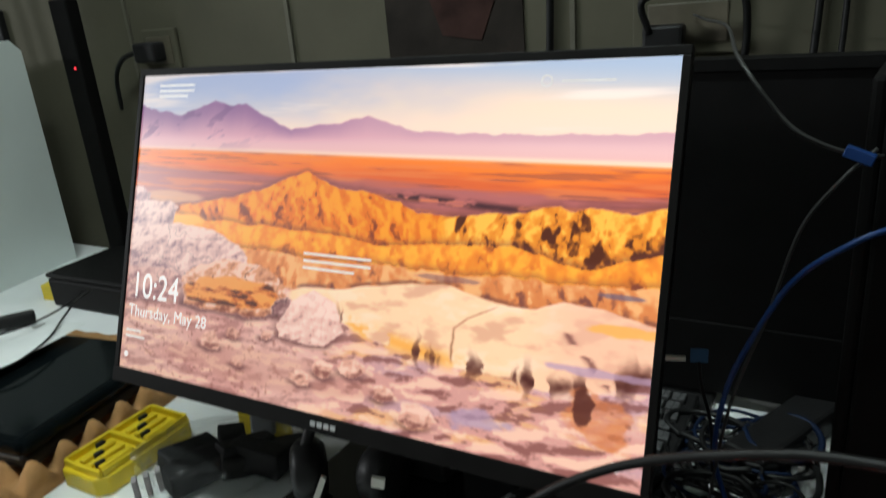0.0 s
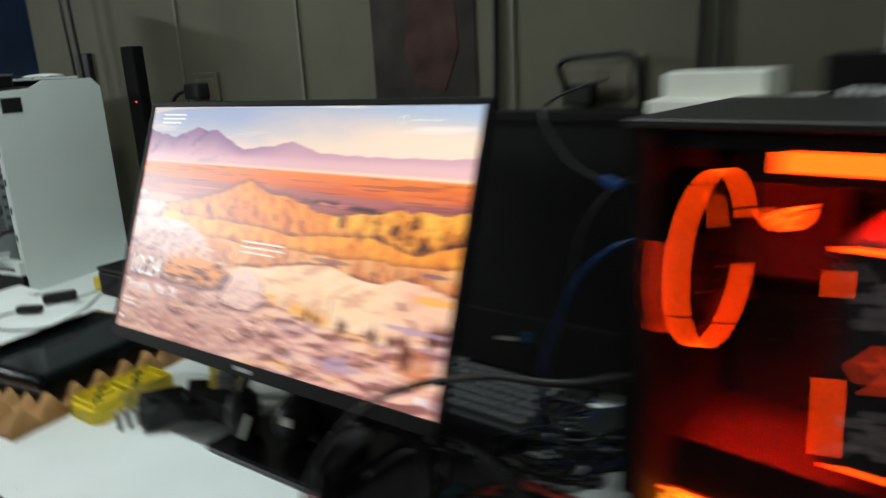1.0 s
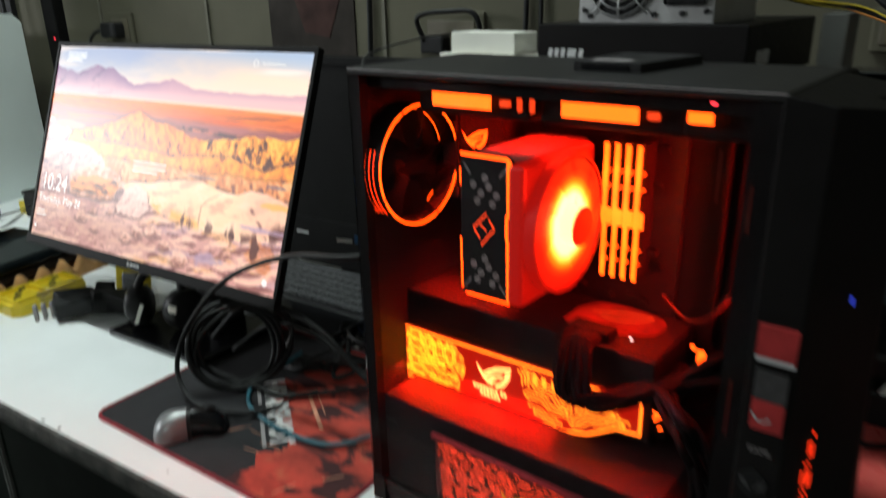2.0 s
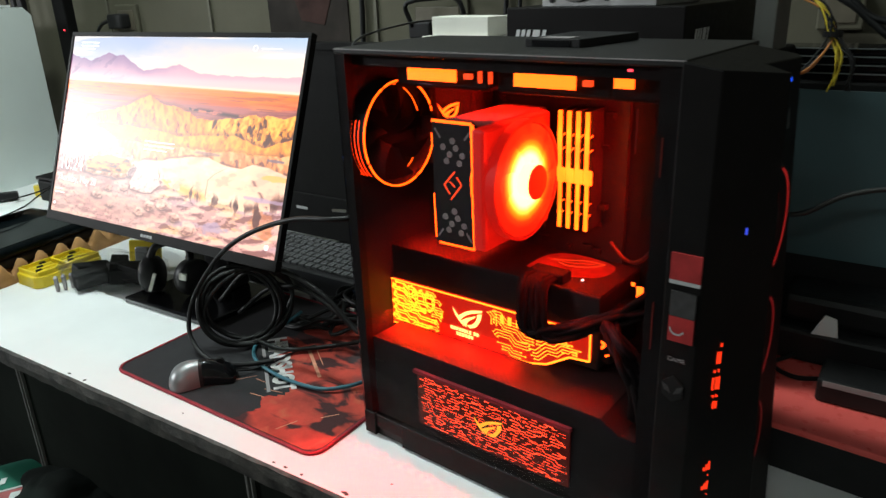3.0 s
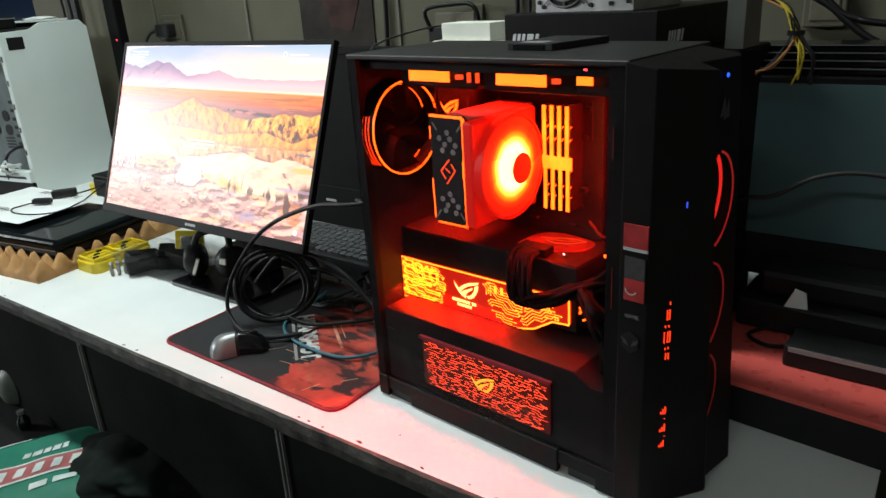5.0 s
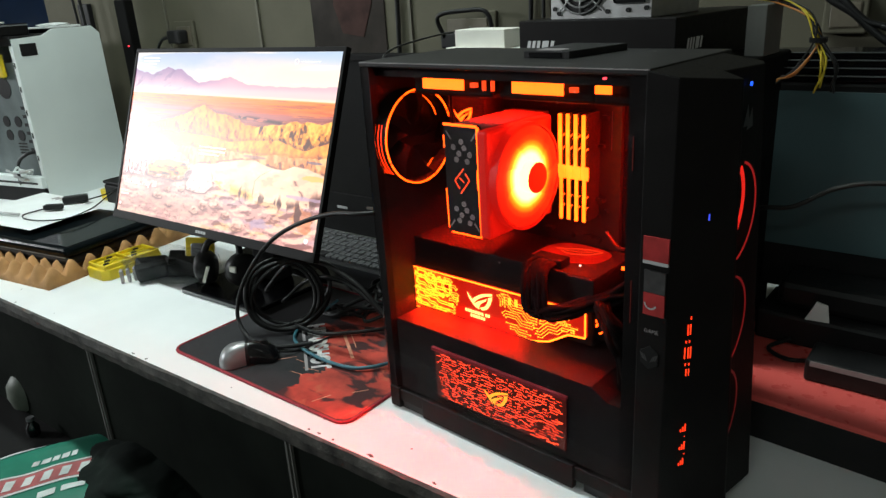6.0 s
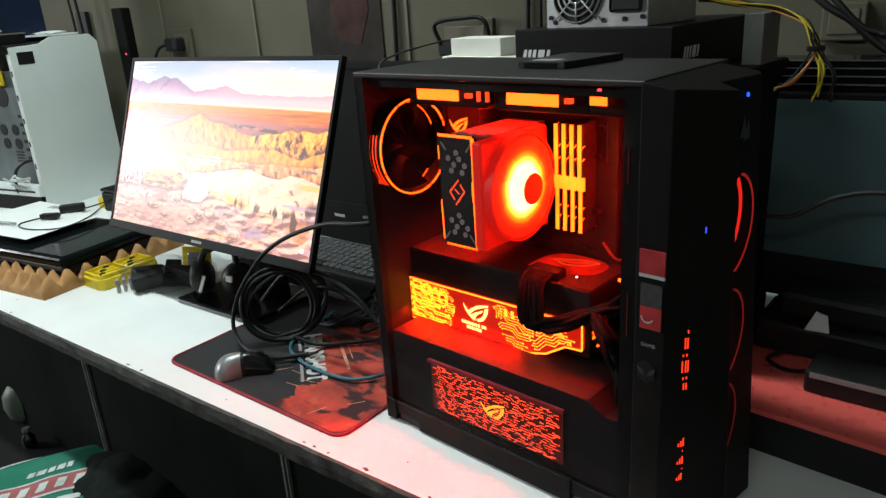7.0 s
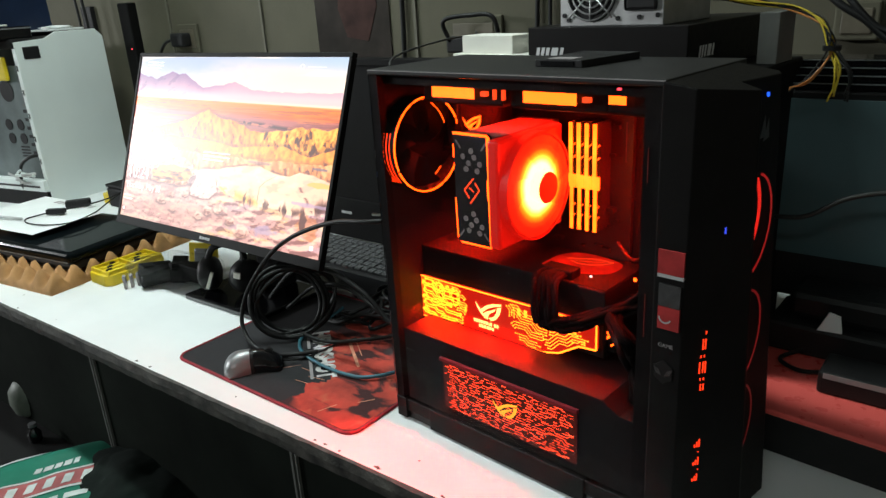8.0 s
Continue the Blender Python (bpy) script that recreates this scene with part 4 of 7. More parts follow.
part("top_plate", prism(bmesh.new(), out, "y", 0.0135, 0.022, 0.0008), M_BLACK, cooler, "black patterned cover plate")
bm = bmesh.new()
def bar2(bm, x0, z0, x1, z1, w, y):
    a, b2 = Vector((x0, y, z0)), Vector((x1, y, z1))
    d = (b2 - a).normalized()
    nr = Vector((-d.z, 0, d.x)) * w / 2
    bm.faces.new([bm.verts.new(p) for p in (a - nr, b2 - nr, b2 + nr, a + nr)])
for q in ((0.117, 0.4075, 0.167, 0.4075, 0.003), (0.1675, 0.407, 0.168, 0.362, 0.0048), (0.168, 0.362, 0.1655, 0.356, 0.003), (0.1655, 0.357, 0.1655, 0.338, 0.0028), (0.1655, 0.338, 0.168, 0.332, 0.003), (0.168, 0.333, 0.169, 0.280, 0.0056),
          (0.117, 0.332, 0.118, 0.284, 0.0018), (0.122, 0.279, 0.168, 0.279, 0.0022), (0.117, 0.395, 0.117, 0.38, 0.0015)):
    bar2(bm, *q, 0.0132)
EMBLEM = ((0.131, 0.343, 0.145, 0.358, 0.0018), (0.131, 0.343, 0.138, 0.334, 0.0018), (0.138, 0.347, 0.145, 0.342, 0.0016), (0.153, 0.345, 0.139, 0.328, 0.0018), (0.153, 0.345, 0.147, 0.353, 0.0018))
bmesh.ops.recalc_face_normals(bm, faces=bm.faces[:])
part("light_edges", bm, G_RING, cooler, "orange light lines round the plate")
bm = bmesh.new()
for q in EMBLEM:
    bar2(bm, *q, 0.0131)
bmesh.ops.recalc_face_normals(bm, faces=bm.faces[:])
part("plate_emblem", bm, G_GAP, cooler)
for cz in (0.378, 0.305):
    for dx, dz in ((-0.012, 0.004), (-0.004, -0.003), (0.004, 0.004), (0.012, -0.003), (0.0, 0.011), (-0.008, -0.010), (0.008, -0.011)):
        part("plate_dot", disc(bmesh.new(), "y", (0.143 + dx, 0, cz + dz), 0.0034, 0.0128, 0.0136, 14), M_DOT, cooler)
for sx, sz in ((0.121, 0.400), (0.165, 0.400), (0.121, 0.286), (0.165, 0.286)):
    bm = bmesh.new()
    bar2(bm, sx, sz, sx + (0.007 if sx < 0.14 else -0.007), sz - (0.009 if sz > 0.35 else -0.009), 0.0022, 0.0130)
    part("corner_dash", bm, M_DOT, cooler)


def fan(parent, axis, c, r, h0, h1, frame_mat, blade_mat, hub_mat, blades=9, square=True, turn=1, mid=0.5, pitch=0.35, wide=1.0):
    """A fan with frame, blades and hub; c is its middle across the axis."""
    c = Vector(c)
    f = part("fan", ring(bmesh.new(), axis, c, r * 0.955, r * 1.0, h0, h1, 48), frame_mat, parent)
    if square:
        for sa in (-1, 1):
            for sb in (-1, 1):
                q = on_axis(axis, sa * r * 0.90, sb * r * 0.90, 0) + c
                lo, hi = q + on_axis(axis, -r * 0.12, -r * 0.12, h0), q + on_axis(axis, r * 0.12, r * 0.12, h1)
                part("corner", boxed(lo.x, lo.y, lo.z, hi.x, hi.y, hi.z, 0.002), frame_mat, f)
    bm = bmesh.new()
    for k in range(blades):
        rows = []
        for rr in np.linspace(0.28, 0.94, 6):
            a0 = TAU * k / blades + turn * 0.5 * (rr - 0.28)
            sp = wide * (0.36 + 0.20 * rr)
            row = []
            for s_ in np.linspace(-1, 1, 4):
                a = a0 + sp * s_ / 1.6
                row.append(bm.verts.new(c + on_axis(axis, r * rr * math.cos(a), r * rr * math.sin(a), h0 + mid * (h1 - h0) + pitch * (h1 - h0) * s_ * turn)))
            rows.append(row)
        for p, q in zip(rows, rows[1:]):
            for j in range(3):
                bm.faces.new((p[j], p[j + 1], q[j + 1], q[j]))
    part("blades", bm, blade_mat, f, smooth=True)
    return f


M_LITFAN = hub_glow_plastic("fan_glow_plastic", (0, 0.069, 0.343))
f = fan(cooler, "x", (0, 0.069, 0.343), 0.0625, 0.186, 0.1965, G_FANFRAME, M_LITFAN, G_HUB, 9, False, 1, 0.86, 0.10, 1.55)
part("frame_plate", boxed(0.170, 0.007, 0.281, 0.186, 0.131, 0.405, 0.004), G_FANFRAME, f, "fan frame with the fan's red light as glow")
part("hub", lathe(bmesh.new(), "x", (0, 0.069, 0.343), [(0.0190, 0.182), (0.0180, 0.2075)], 36), G_HUB, f, "glowing hub rim")
part("hub_cap", lathe(bmesh.new(), "x", (0, 0.069, 0.343), [(0.0181, 0.2070), (0.0176, 0.2082), (0, 0.2084)], 36), G_HUBCAP, f, "hub cap with the fan's red light as glow")

# exhaust fan with ring lights
f = fan(pc, "x", (0, 0.062, 0.377), 0.060, 0.005, 0.030, M_VOID, M_VOID, M_VOID, 7, False)
for k in range(4):
    part("ring_light", ring(bmesh.new(), "x", (0, 0.062, 0.377), 0.0586, 0.0604, 0.0302, 0.0316, 20, 0.45 + k * TAU / 4, TAU / 4 - 0.05), G_RING, f, "orange ring light")
bm = bmesh.new()
for h_ in (0.006, 0.0115, 0.017, 0.0225):
    ring(bm, "x", (0, 0.062, 0.377), 0.0600, 0.0606, h_, h_ + 0.0005, 30, 2.75, 1.15)
part("rim_light", bm, G_RIM, f)
# Reflection of the ring light inside the fan, put in as glowing arcs.
bm = bmesh.new()
for a0, sw in ((0.15, 1.35), (-1.35, 0.95)):
    ring(bm, "x", (0, 0.062, 0.377), 0.0545, 0.0553, 0.012, 0.0126, 24, a0, sw)
part("ring_reflection", bm, G_RING, f)

# light bars under the roof
ZT = 1.2095 - Z0
for x0, x1 in ((0.079, 0.141), (0.208, 0.271), (0.307, 0.3245)):
    part("roof_light", boxed(x0, 0.024, ZT - (0.0112 if x0 < 0.3 else 0.0075), x1, 0.0256, ZT + 0.0005), G_BAR, pc, "orange light bar of the roof fans")
for x0, x1, a, b2 in ((0.149, 0.157, -0.008, -0.003), (0.166, 0.168, -0.011, 0), (0.178, 0.180, -0.011, 0), (0.277, 0.285, -0.008, -0.003)):
    part("roof_light_gap", boxed(x0, 0.026, ZT + a, x1, 0.031, ZT + b2), G_GAP, pc)
for x in (0.055, 0.183):
    part("roof_fan", boxed(x, 0.033, ZT - 0.020, x + 0.120, 0.153, ZT + 0.004, 0.004), M_VOID, pc)
part("roof_fan", boxed(0.300, 0.033, ZT - 0.020, 0.356, 0.153, ZT + 0.004, 0.004), M_VOID, pc)
# Hidden behind the plate; added glow that reddens the shroud below.
part("card_fill_strip", boxed(0.01, 0.068, 0.146, 0.205, 0.076, 0.149), G_STRIP, gpu, "hidden glowing strip added to redden the shroud")
# memory
for i in range(4):
    x = 0.1955 + i * 0.0107
    m = part("memory_stick", boxed(x + 0.001, 0.132, 1.031 - Z0, x + 0.0062, 0.160, 1.161 - Z0), M_BLACK, pc, "memory stick with orange light")
    bm = bmesh.new()
    box(bm, x, 0.1285, 1.098 - Z0, x + 0.0050, 0.1297, 1.160 - Z0, 0.0004)
    box(bm, x + 0.0016, 0.1285, 1.031 - Z0, x + 0.0062, 0.1297, 1.086 - Z0, 0.0004)
    box(bm, x, 0.1280, 1.083 - Z0, x + 0.0100, 0.1297, 1.099 - Z0, 0.0004)
    part("light_strip", bm, G_RAM, m)
    for z in (1.118, 1.133, 1.060, 1.047):
        bm = bmesh.new()
        bar2(bm, x + 0.0052, z - Z0, x + 0.0100, z - Z0 + 0.004, 0.0013, 0.1284)
        part("light_hook", bm, G_RING, m)

# lit things on the bezel
def on_chamfer(y):
    return 0.410 + (y - 0.004) * 0.625
# front ring fans seen past the bezel
def front_x(z):
    """Where the leaning front stands at a height."""
    return 0.446 - (z - 0.760) * 0.0505
for cy, cz, mt in ((0.0733, 1.0875, G_ARC), (0.056, 0.979, G_EDGE), (0.041, 0.885, G_FAINT)):
    part("front_ring", ring(bmesh.new(), "x", (0, cy, cz - Z0), 0.0488, 0.0512, front_x(cz) + 0.0006, front_x(cz) + 0.0014, 40, -1.30, 2.6), mt, bezel, "dim red ring light")
part("front_arc", ring(bmesh.new(), "x", (0, 0.0435, 1.101 - Z0), 0.0440, 0.0500, front_x(1.098) + 0.0006, front_x(1.098) + 0.0014, 24, -0.72, 1.44), G_REDARC, bezel, "brighter red arc light")
# vents on the slanted face: columns of slits, fan light behind put in as glow
def slit(y0, y1, z0_, z1_):
    pts = [(on_chamfer(y0) + 0.0006, y0 - 0.0004, z0_), (on_chamfer(y1) + 0.0006, y1 - 0.0004, z0_), (on_chamfer(y1) + 0.0006, y1 - 0.0004, z1_), (on_chamfer(y0) + 0.0006, y0 - 0.0004, z1_)]
    bm = bmesh.new()
    vs = [bm.verts.new((x, y, z - Z0)) for x, y, z in pts]
    bm.faces.new(vs)
    ex = bmesh.ops.extrude_face_region(bm, geom=bm.faces[:])
    for v in ex["geom"]:
        if isinstance(v, bmesh.types.BMVert):
            v.co += Vector((-0.0012, 0.0012, 0))
    bmesh.ops.recalc_face_normals(bm, faces=bm.faces[:])
    part("vent_slit", bm, G_SLOT, bezel)
for zc, hh, ys in ((0.999, 0.0016, (0.0305,)), (0.987, 0.0055, (0.0270, 0.0305)), (0.9745, 0.0012, (0.0250, 0.0300)), (0.9625, 0.0060, (0.0240, 0.0290, 0.0325)), (0.950, 0.0012, (0.0260, 0.0310)), (0.941, 0.0035, (0.0275, 0.0315)),
                   (0.878, 0.0045, (0.0250, 0.0285, 0.0320)), (0.868, 0.0008, (0.0315,)), (0.857, 0.0045, (0.0250, 0.0285, 0.0320)), (0.847, 0.0008, (0.0325,)), (0.8375, 0.0040, (0.0250, 0.0285, 0.0315))):
    for k, y in enumerate(ys):
        y = 0.0150 + (y - 0.0290) * 0.62
        q = hh if zc > 0.9 else hh * (0.35 + 0.3 * k)
        slit(y + 0.0003, y + 0.0012, zc - hh * (1 if zc < 0.9 else 1), zc - hh + 2 * q)
# stickers on the flat strip beside the glass
def sticker(x0, z0_, x1, z1_, material, label=""):
    return part("sticker", boxed(x0, -0.0072, z0_ - Z0, x1, -0.0052, z1_ - Z0), material, bezel, label)
part("power_lamp", boxed(front_x(1.205) - 0.001, 0.1045, 1.2035 - Z0, front_x(1.205) + 0.0012, 0.1062, 1.2075 - Z0, 0.0004), G_BLUE, bezel)
# ---- things behind the computer (dark) ----
t2 = thing("spare_tower", pose(-0.138, 0.27, Z0), "plain black tower standing behind the lit computer", "computer")
part("body", boxed(0, 0, 0.01, 0.47, 0.24, 0.445, 0.004), M_VOID, t2)
part("front_panel", boxed(-0.012, 0.004, 0.01, 0, 0.236, 0.441, 0.004), M_VOID, t2)
for x in (0.03, 0.40):
    for y in (0.01, 0.19):
        part("foot", boxed(x, y, 0, x + 0.04, y + 0.03, 0.01), M_RUBBER, t2)
TT = 1.199
M_MARK = mat("silver_print", (0.62, 0.62, 0.62), 0.45, var=0.1)

mb = thing("board_box", pose(0.035, 0.272, TT, 0, 0, 0), "black motherboard carton with pale maker's marks", "box")
part("carton", boxed(0, 0, 0, 0.235, 0.268, 0.058, 0.0015), M_BLACKCARD, mb)
def maker_blocks(x, z, wide, high, y):
    """An emblem of slanted bars."""
    bm = bmesh.new()
    for a, b_, lo, hi in ((0.0, 0.12, 0, 0.9), (0.18, 0.30, 0, 0.9), (0.36, 0.48, 0, 0.9), (0.56, 0.80, 0, 0.9), (0.88, 1.0, 0, 0.9)):
        bm.faces.new([bm.verts.new((x + wide * p + 0.22 * high * q, y, z + high * q)) for p, q in ((a, lo), (b_, lo), (b_, hi), (a, hi))])
    bmesh.ops.recalc_face_normals(bm, faces=bm.faces[:])
    return bm
part("maker_mark", maker_blocks(0.013, 0.017, 0.044, 0.016, -0.0006), M_MARK, mb, "pale block emblem")
part("maker_mark", moved(maker_blocks(0.03, 0.017, 0.044, 0.016, -0.0006), pose(0.235, 0, 0, 0, 0, 90)), M_MARK, mb)

ps = thing("power_supply", pose(0.080, 0.285, TT + 0.058), "bare grey steel power supply lying on the carton", "power supply")
part("casing", boxed(0, 0.001, 0, 0.150, 0.140, 0.086, 0.001), M_GALV, ps)
bm = bmesh.new()
part("fan_hole", disc(bmesh.new(), "y", (0.048, 0, 0.043), 0.038, 0.0002, 0.0012, 40), M_BLACK, ps)
bm = bmesh.new()
for r_ in (0.012, 0.020, 0.028, 0.036):
    ring(bm, "y", (0.048, 0, 0.043), r_ - 0.001, r_ + 0.001, -0.003, -0.001, 36)
for k in range(4):
    a = math.pi / 4 + k * math.pi / 2
    tube(bm, [(0.048 + 0.010 * math.cos(a), -0.002, 0.043 + 0.010 * math.sin(a)), (0.048 + 0.046 * math.cos(a), -0.002, 0.043 + 0.046 * math.sin(a))], 0.0012, 6, 2)
tube(bm, [(0.048, -0.002, 0.033), (0.048, -0.002, 0.005)], 0.0012, 6, 2)
part("fan_guard", bm, M_GALV, ps, "steel wire fan guard", smooth=True)
part("mains_socket", boxed(0.098, -0.002, 0.018, 0.142, 0.0008, 0.046, 0.004), M_BLACK, ps, "black mains inlet")
for x, z in ((0.007, 0.014), (0.014, 0.008), (0.088, 0.009), (0.118, 0.010), (0.143, 0.012)):
    part("screw", disc(bmesh.new(), "y", (x, 0, z), 0.003, -0.001, 0.001, 12), M_BLACK, ps)

wb = thing("white_carton", pose(-0.142, 0.31, TT, 0, 0, -4), "small white cardboard box lying flat", "box")
part("carton", boxed(0, 0, 0, 0.165, 0.08, 0.018, 0.001), M_CARD, wb)
wb2 = thing("white_carton", pose(-0.128, 0.318, TT + 0.018, 0, 0, -3), "slim white cardboard box on a larger one", "box")
part("carton", boxed(0, 0, 0, 0.105, 0.05, 0.027, 0.001), M_CARD, wb2)

ssd = thing("solid_state_drive", pose(0.196, 0.062, 1.230, 0, 0, 0), "black flat drive lying on the computer's roof", "drive")
part("casing", prism(bmesh.new(), [(0, 0), (0.058, 0), (0.072, 0.095), (0.0, 0.098)], "z", 0, 0.0075, 0.0008), M_BLACK, ssd)
part("connector", boxed(0.008, -0.001, 0.001, 0.048, 0.004, 0.006), M_BLACKGLOSS, ssd)
part("label", boxed(0.012, 0.006, 0.0076, 0.044, 0.024, 0.0080), M_DOT, ssd)

ph = thing("spare_monitor", pose(-0.42, 0.47, Z0, 0, 0, 5), "switched-off black monitor with a small pale maker's mark", "monitor")
part("housing", boxed(-0.29, 0, 0.018, 0.29, 0.03, 0.435, 0.004), M_VOID, ph)
bm = bmesh.new()
box(bm, -0.29, -0.006, 0.018, 0.29, 0, 0.115, 0.001)
box(bm, -0.29, -0.006, 0.421, 0.29, 0, 0.435, 0.001)
box(bm, -0.29, -0.006, 0.115, -0.276, 0, 0.421, 0.001)
box(bm, 0.276, -0.006, 0.115, 0.29, 0, 0.421, 0.001)
part("bezel", bm, M_VOID, ph)
part("screen", boxed(-0.276, -0.002, 0.115, 0.276, 0.001, 0.421), M_VOID, ph, "dark screen")
part("neck", boxed(-0.04, 0.01, 0.01, 0.04, 0.04, 0.12, 0.004), M_BLACK, ph)
part("base", boxed(-0.12, -0.06, 0, 0.12, 0.11, 0.012, 0.003), M_BLACK, ph)
part("maker_mark", boxed(-0.225, -0.0068, 0.078, -0.192, -0.006, 0.084), M_LABEL, ph)

m3 = thing("dark_monitor", pose(0.66, 0.50, Z0, 0, 0, 4), "switched-off dark monitor with ridged top standing on the red stand", "monitor")
part("housing", boxed(-0.36, 0, 0.10, 0.36, 0.10, 0.405, 0.006), M_BLACK, m3)
# The room's dull reflection is put into the screen's colour.
part("screen", boxed(-0.34, -0.004, 0.17, 0.34, 0.001, 0.392), mat("screen_reflection_tone", (0.075, 0.13, 0.14), 0.4, var=0.15, scale=3), m3, "dark screen with its grey-green reflection in the colour")
# Light caught on the ridges, painted as lighter strips.
M_RIDGE = mat("ridge_highlight_paint", (0.10, 0.11, 0.11), 0.3, var=0.1)
for i in range(4):
    part("ridge_highlight", boxed(-0.36, -0.0056 + 0.012 * i, 0.4122 + 0.009 * i, 0.36, -0.0040 + 0.012 * i, 0.4136 + 0.009 * i), M_RIDGE, m3)
    part("top_ridge", boxed(-0.36, -0.004 + 0.012 * i, 0.405 + 0.009 * i, 0.36, 0.1, 0.4138 + 0.009 * i, 0.0015), M_BLACKGLOSS, m3)
part("base", boxed(-0.2, -0.05, 0.06, 0.2, 0.12, 0.10, 0.004), M_BLACK, m3)

rs = thing("red_stand", pose(0.345, 0.224, Z0, 0, 0, 0), "low black stand with a glossy red top on the bench", "stand")
part("top", boxed(0, -0.004, 0.052, 0.55, 0.32, 0.060, 0.002), M_RED, rs, "glossy red top board")
part("apron", boxed(0.0, 0.0, 0.0, 0.55, 0.31, 0.052), M_BLACK, rs)
ab = thing("power_adapter", pose(0.452, 0.292, Z0 + 0.060, 0, 0, 4), "black power brick with a pale label on the red stand", "adapter")
part("brick", boxed(0, 0, 0, 0.15, 0.06, 0.030, 0.004), M_BLACK, ab)
part("label", boxed(0.006, -0.0006, 0.022, 0.13, 0.0, 0.029), M_DOT, ab)

# ---- left of the monitor ----
fo = thing("foam_sheet", pose(-0.918, -0.136, Z0, 0, 0, 13), "brown egg-crate packing foam under a laptop", "foam")
bm = bmesh.new()
nx, ny, P = 90, 64, 0.046
def foam_z(x, y):
    """Egg-crate bumps, pressed flat under the laptop."""
    free = min(1, max(0, (x + 0.026) / 0.008, (0.072 - y) / 0.008))
    bump = (0.5 + 0.5 * math.cos(TAU * (x + 0.010) / P)) * (0.5 + 0.5 * math.cos(TAU * (y - 0.022) / P))
    return 0.014 + (0.008 + 0.024 * free) * bump ** 0.7 + 0.005 * free * noise.noise((x * 25, y * 25, 0))
xs = [-0.60 * i / nx for i in range(nx + 1)]
ys = [0.42 * j / ny for j in range(ny + 1)]
grid = [[bm.verts.new((x, y, foam_z(x, y))) for y in ys] for x in xs]
for i in range(nx):
    for j in range(ny):
        bm.faces.new((grid[i][j], grid[i][j + 1], grid[i + 1][j + 1], grid[i + 1][j]))
rim = [grid[i][0] for i in range(nx + 1)] + [grid[nx][j] for j in range(1, ny + 1)] + [grid[i][ny] for i in range(nx - 1, -1, -1)] + [grid[0][j] for j in range(ny - 1, 0, -1)]
low = [bm.verts.new((v.co.x, v.co.y, 0)) for v in rim]
for i in range(len(rim)):
    bm.faces.new((rim[i], rim[(i + 1) % len(rim)], low[(i + 1) % len(rim)], low[i]))
bm.faces.new(low)
bmesh.ops.recalc_face_normals(bm, faces=bm.faces[:])
part("foam", bm, M_FOAM, fo, smooth=True)

lp = thing("laptop", pose(-0.951, -0.074, 0.778, 0, 0, 14), "closed glossy black laptop lying on the foam", "laptop")
part("base", boxed(-0.366, 0.004, 0, -0.004, 0.256, 0.022, 0.009, 3), M_BLACK, lp)
part("lid", boxed(-0.37, 0, 0.019, 0, 0.26, 0.045, 0.012, 4), mat("dark_gloss_lid", (0.004, 0.006, 0.007), 0.10, var=0.2, bump=0.0, spec=0.10), lp, "shiny black lid")

tw = thing("white_tower", pose(-1.72, 0.16, Z0, 0, 0, 107) @ Matrix.Diagonal((1, 1, 1.07, 1)), "white steel tower computer with its side open", "computer")
part("side_panel", prism(bmesh.new(), [(0, 0.0), (0.31, 0.0), (0.31, 0.46), (0.285, 0.482), (0.14, 0.482), (0.10, 0.466), (0, 0.462)], "y", -0.004, 0.0, 0.001), M_WHITE, tw)
sp = thing("black_speaker", pose(-1.56, 0.43, Z0, 0, 0, 20), "tall slim black speaker with a red lamp", "speaker")
part("cabinet", boxed(-0.022, 0, 0, 0.020, 0.036, 0.585, 0.004), M_VOID, sp)
part("lamp", disc(bmesh.new(), "y", (0.006, 0, 0.452), 0.0021, -0.002, 0.0, 12), G_REDLED, sp)

# ---- pad and mouse ----
pad = thing("mouse_pad", pose(-0.43, -0.11, Z0, 0, 0, 4.2), "black cloth mouse pad with red edge and red print", "mouse pad")
def rounded(x0, y0, x1, y1, r):
    return [(cx + r * math.cos(radians(a0 + 15 * k)), cy + r * math.sin(radians(a0 + 15 * k))) for cx, cy, a0 in ((x1 - r, y0 + r, -90), (x1 - r, y1 - r, 0), (x0 + r, y1 - r, 90), (x0 + r, y0 + r, 180)) for k in range(7)]
part("mat", prism(bmesh.new(), rounded(0.001, 0.001, 0.417, 0.332, 0.019), "z", 0, 0.0028), M_PAD, pad)
bm = bmesh.new()
loop = []
for cx, cy, a0 in ((0.398, 0.020, -90), (0.398, 0.313, 0), (0.020, 0.313, 90), (0.020, 0.020, 180)):
    loop += [(cx + 0.020 * math.cos(radians(a0 + 15 * k)), cy + 0.020 * math.sin(radians(a0 + 15 * k)), 0.0020) for k in range(7)]
tube(bm, loop + [loop[0]], 0.0026, 8, 1, False)
part("stitched_edge", bm, M_PADRED, pad, "red stitched edge")


# stickers and emblem of the computer's front
M_STK_RED = mat("sticker_red", (0.40, 0.035, 0.035), 0.35, var=0.2, scale=90)
M_STK_GREY = mat("sticker_grey", (0.05, 0.048, 0.048), 0.4, var=0.3, scale=120)
sticker(0.3785, 1.058, 0.4035, 1.081, M_STK_RED, "red square sticker")
sticker(0.3785, 1.0545, 0.4035, 1.0577, M_LABEL, "pale strip")
sticker(0.3805, 1.026, 0.4015, 1.048, M_STK_GREY, "dark grey sticker")
sticker(0.3805, 1.003, 0.4015, 1.0255, M_STK_RED, "red emblem sticker")
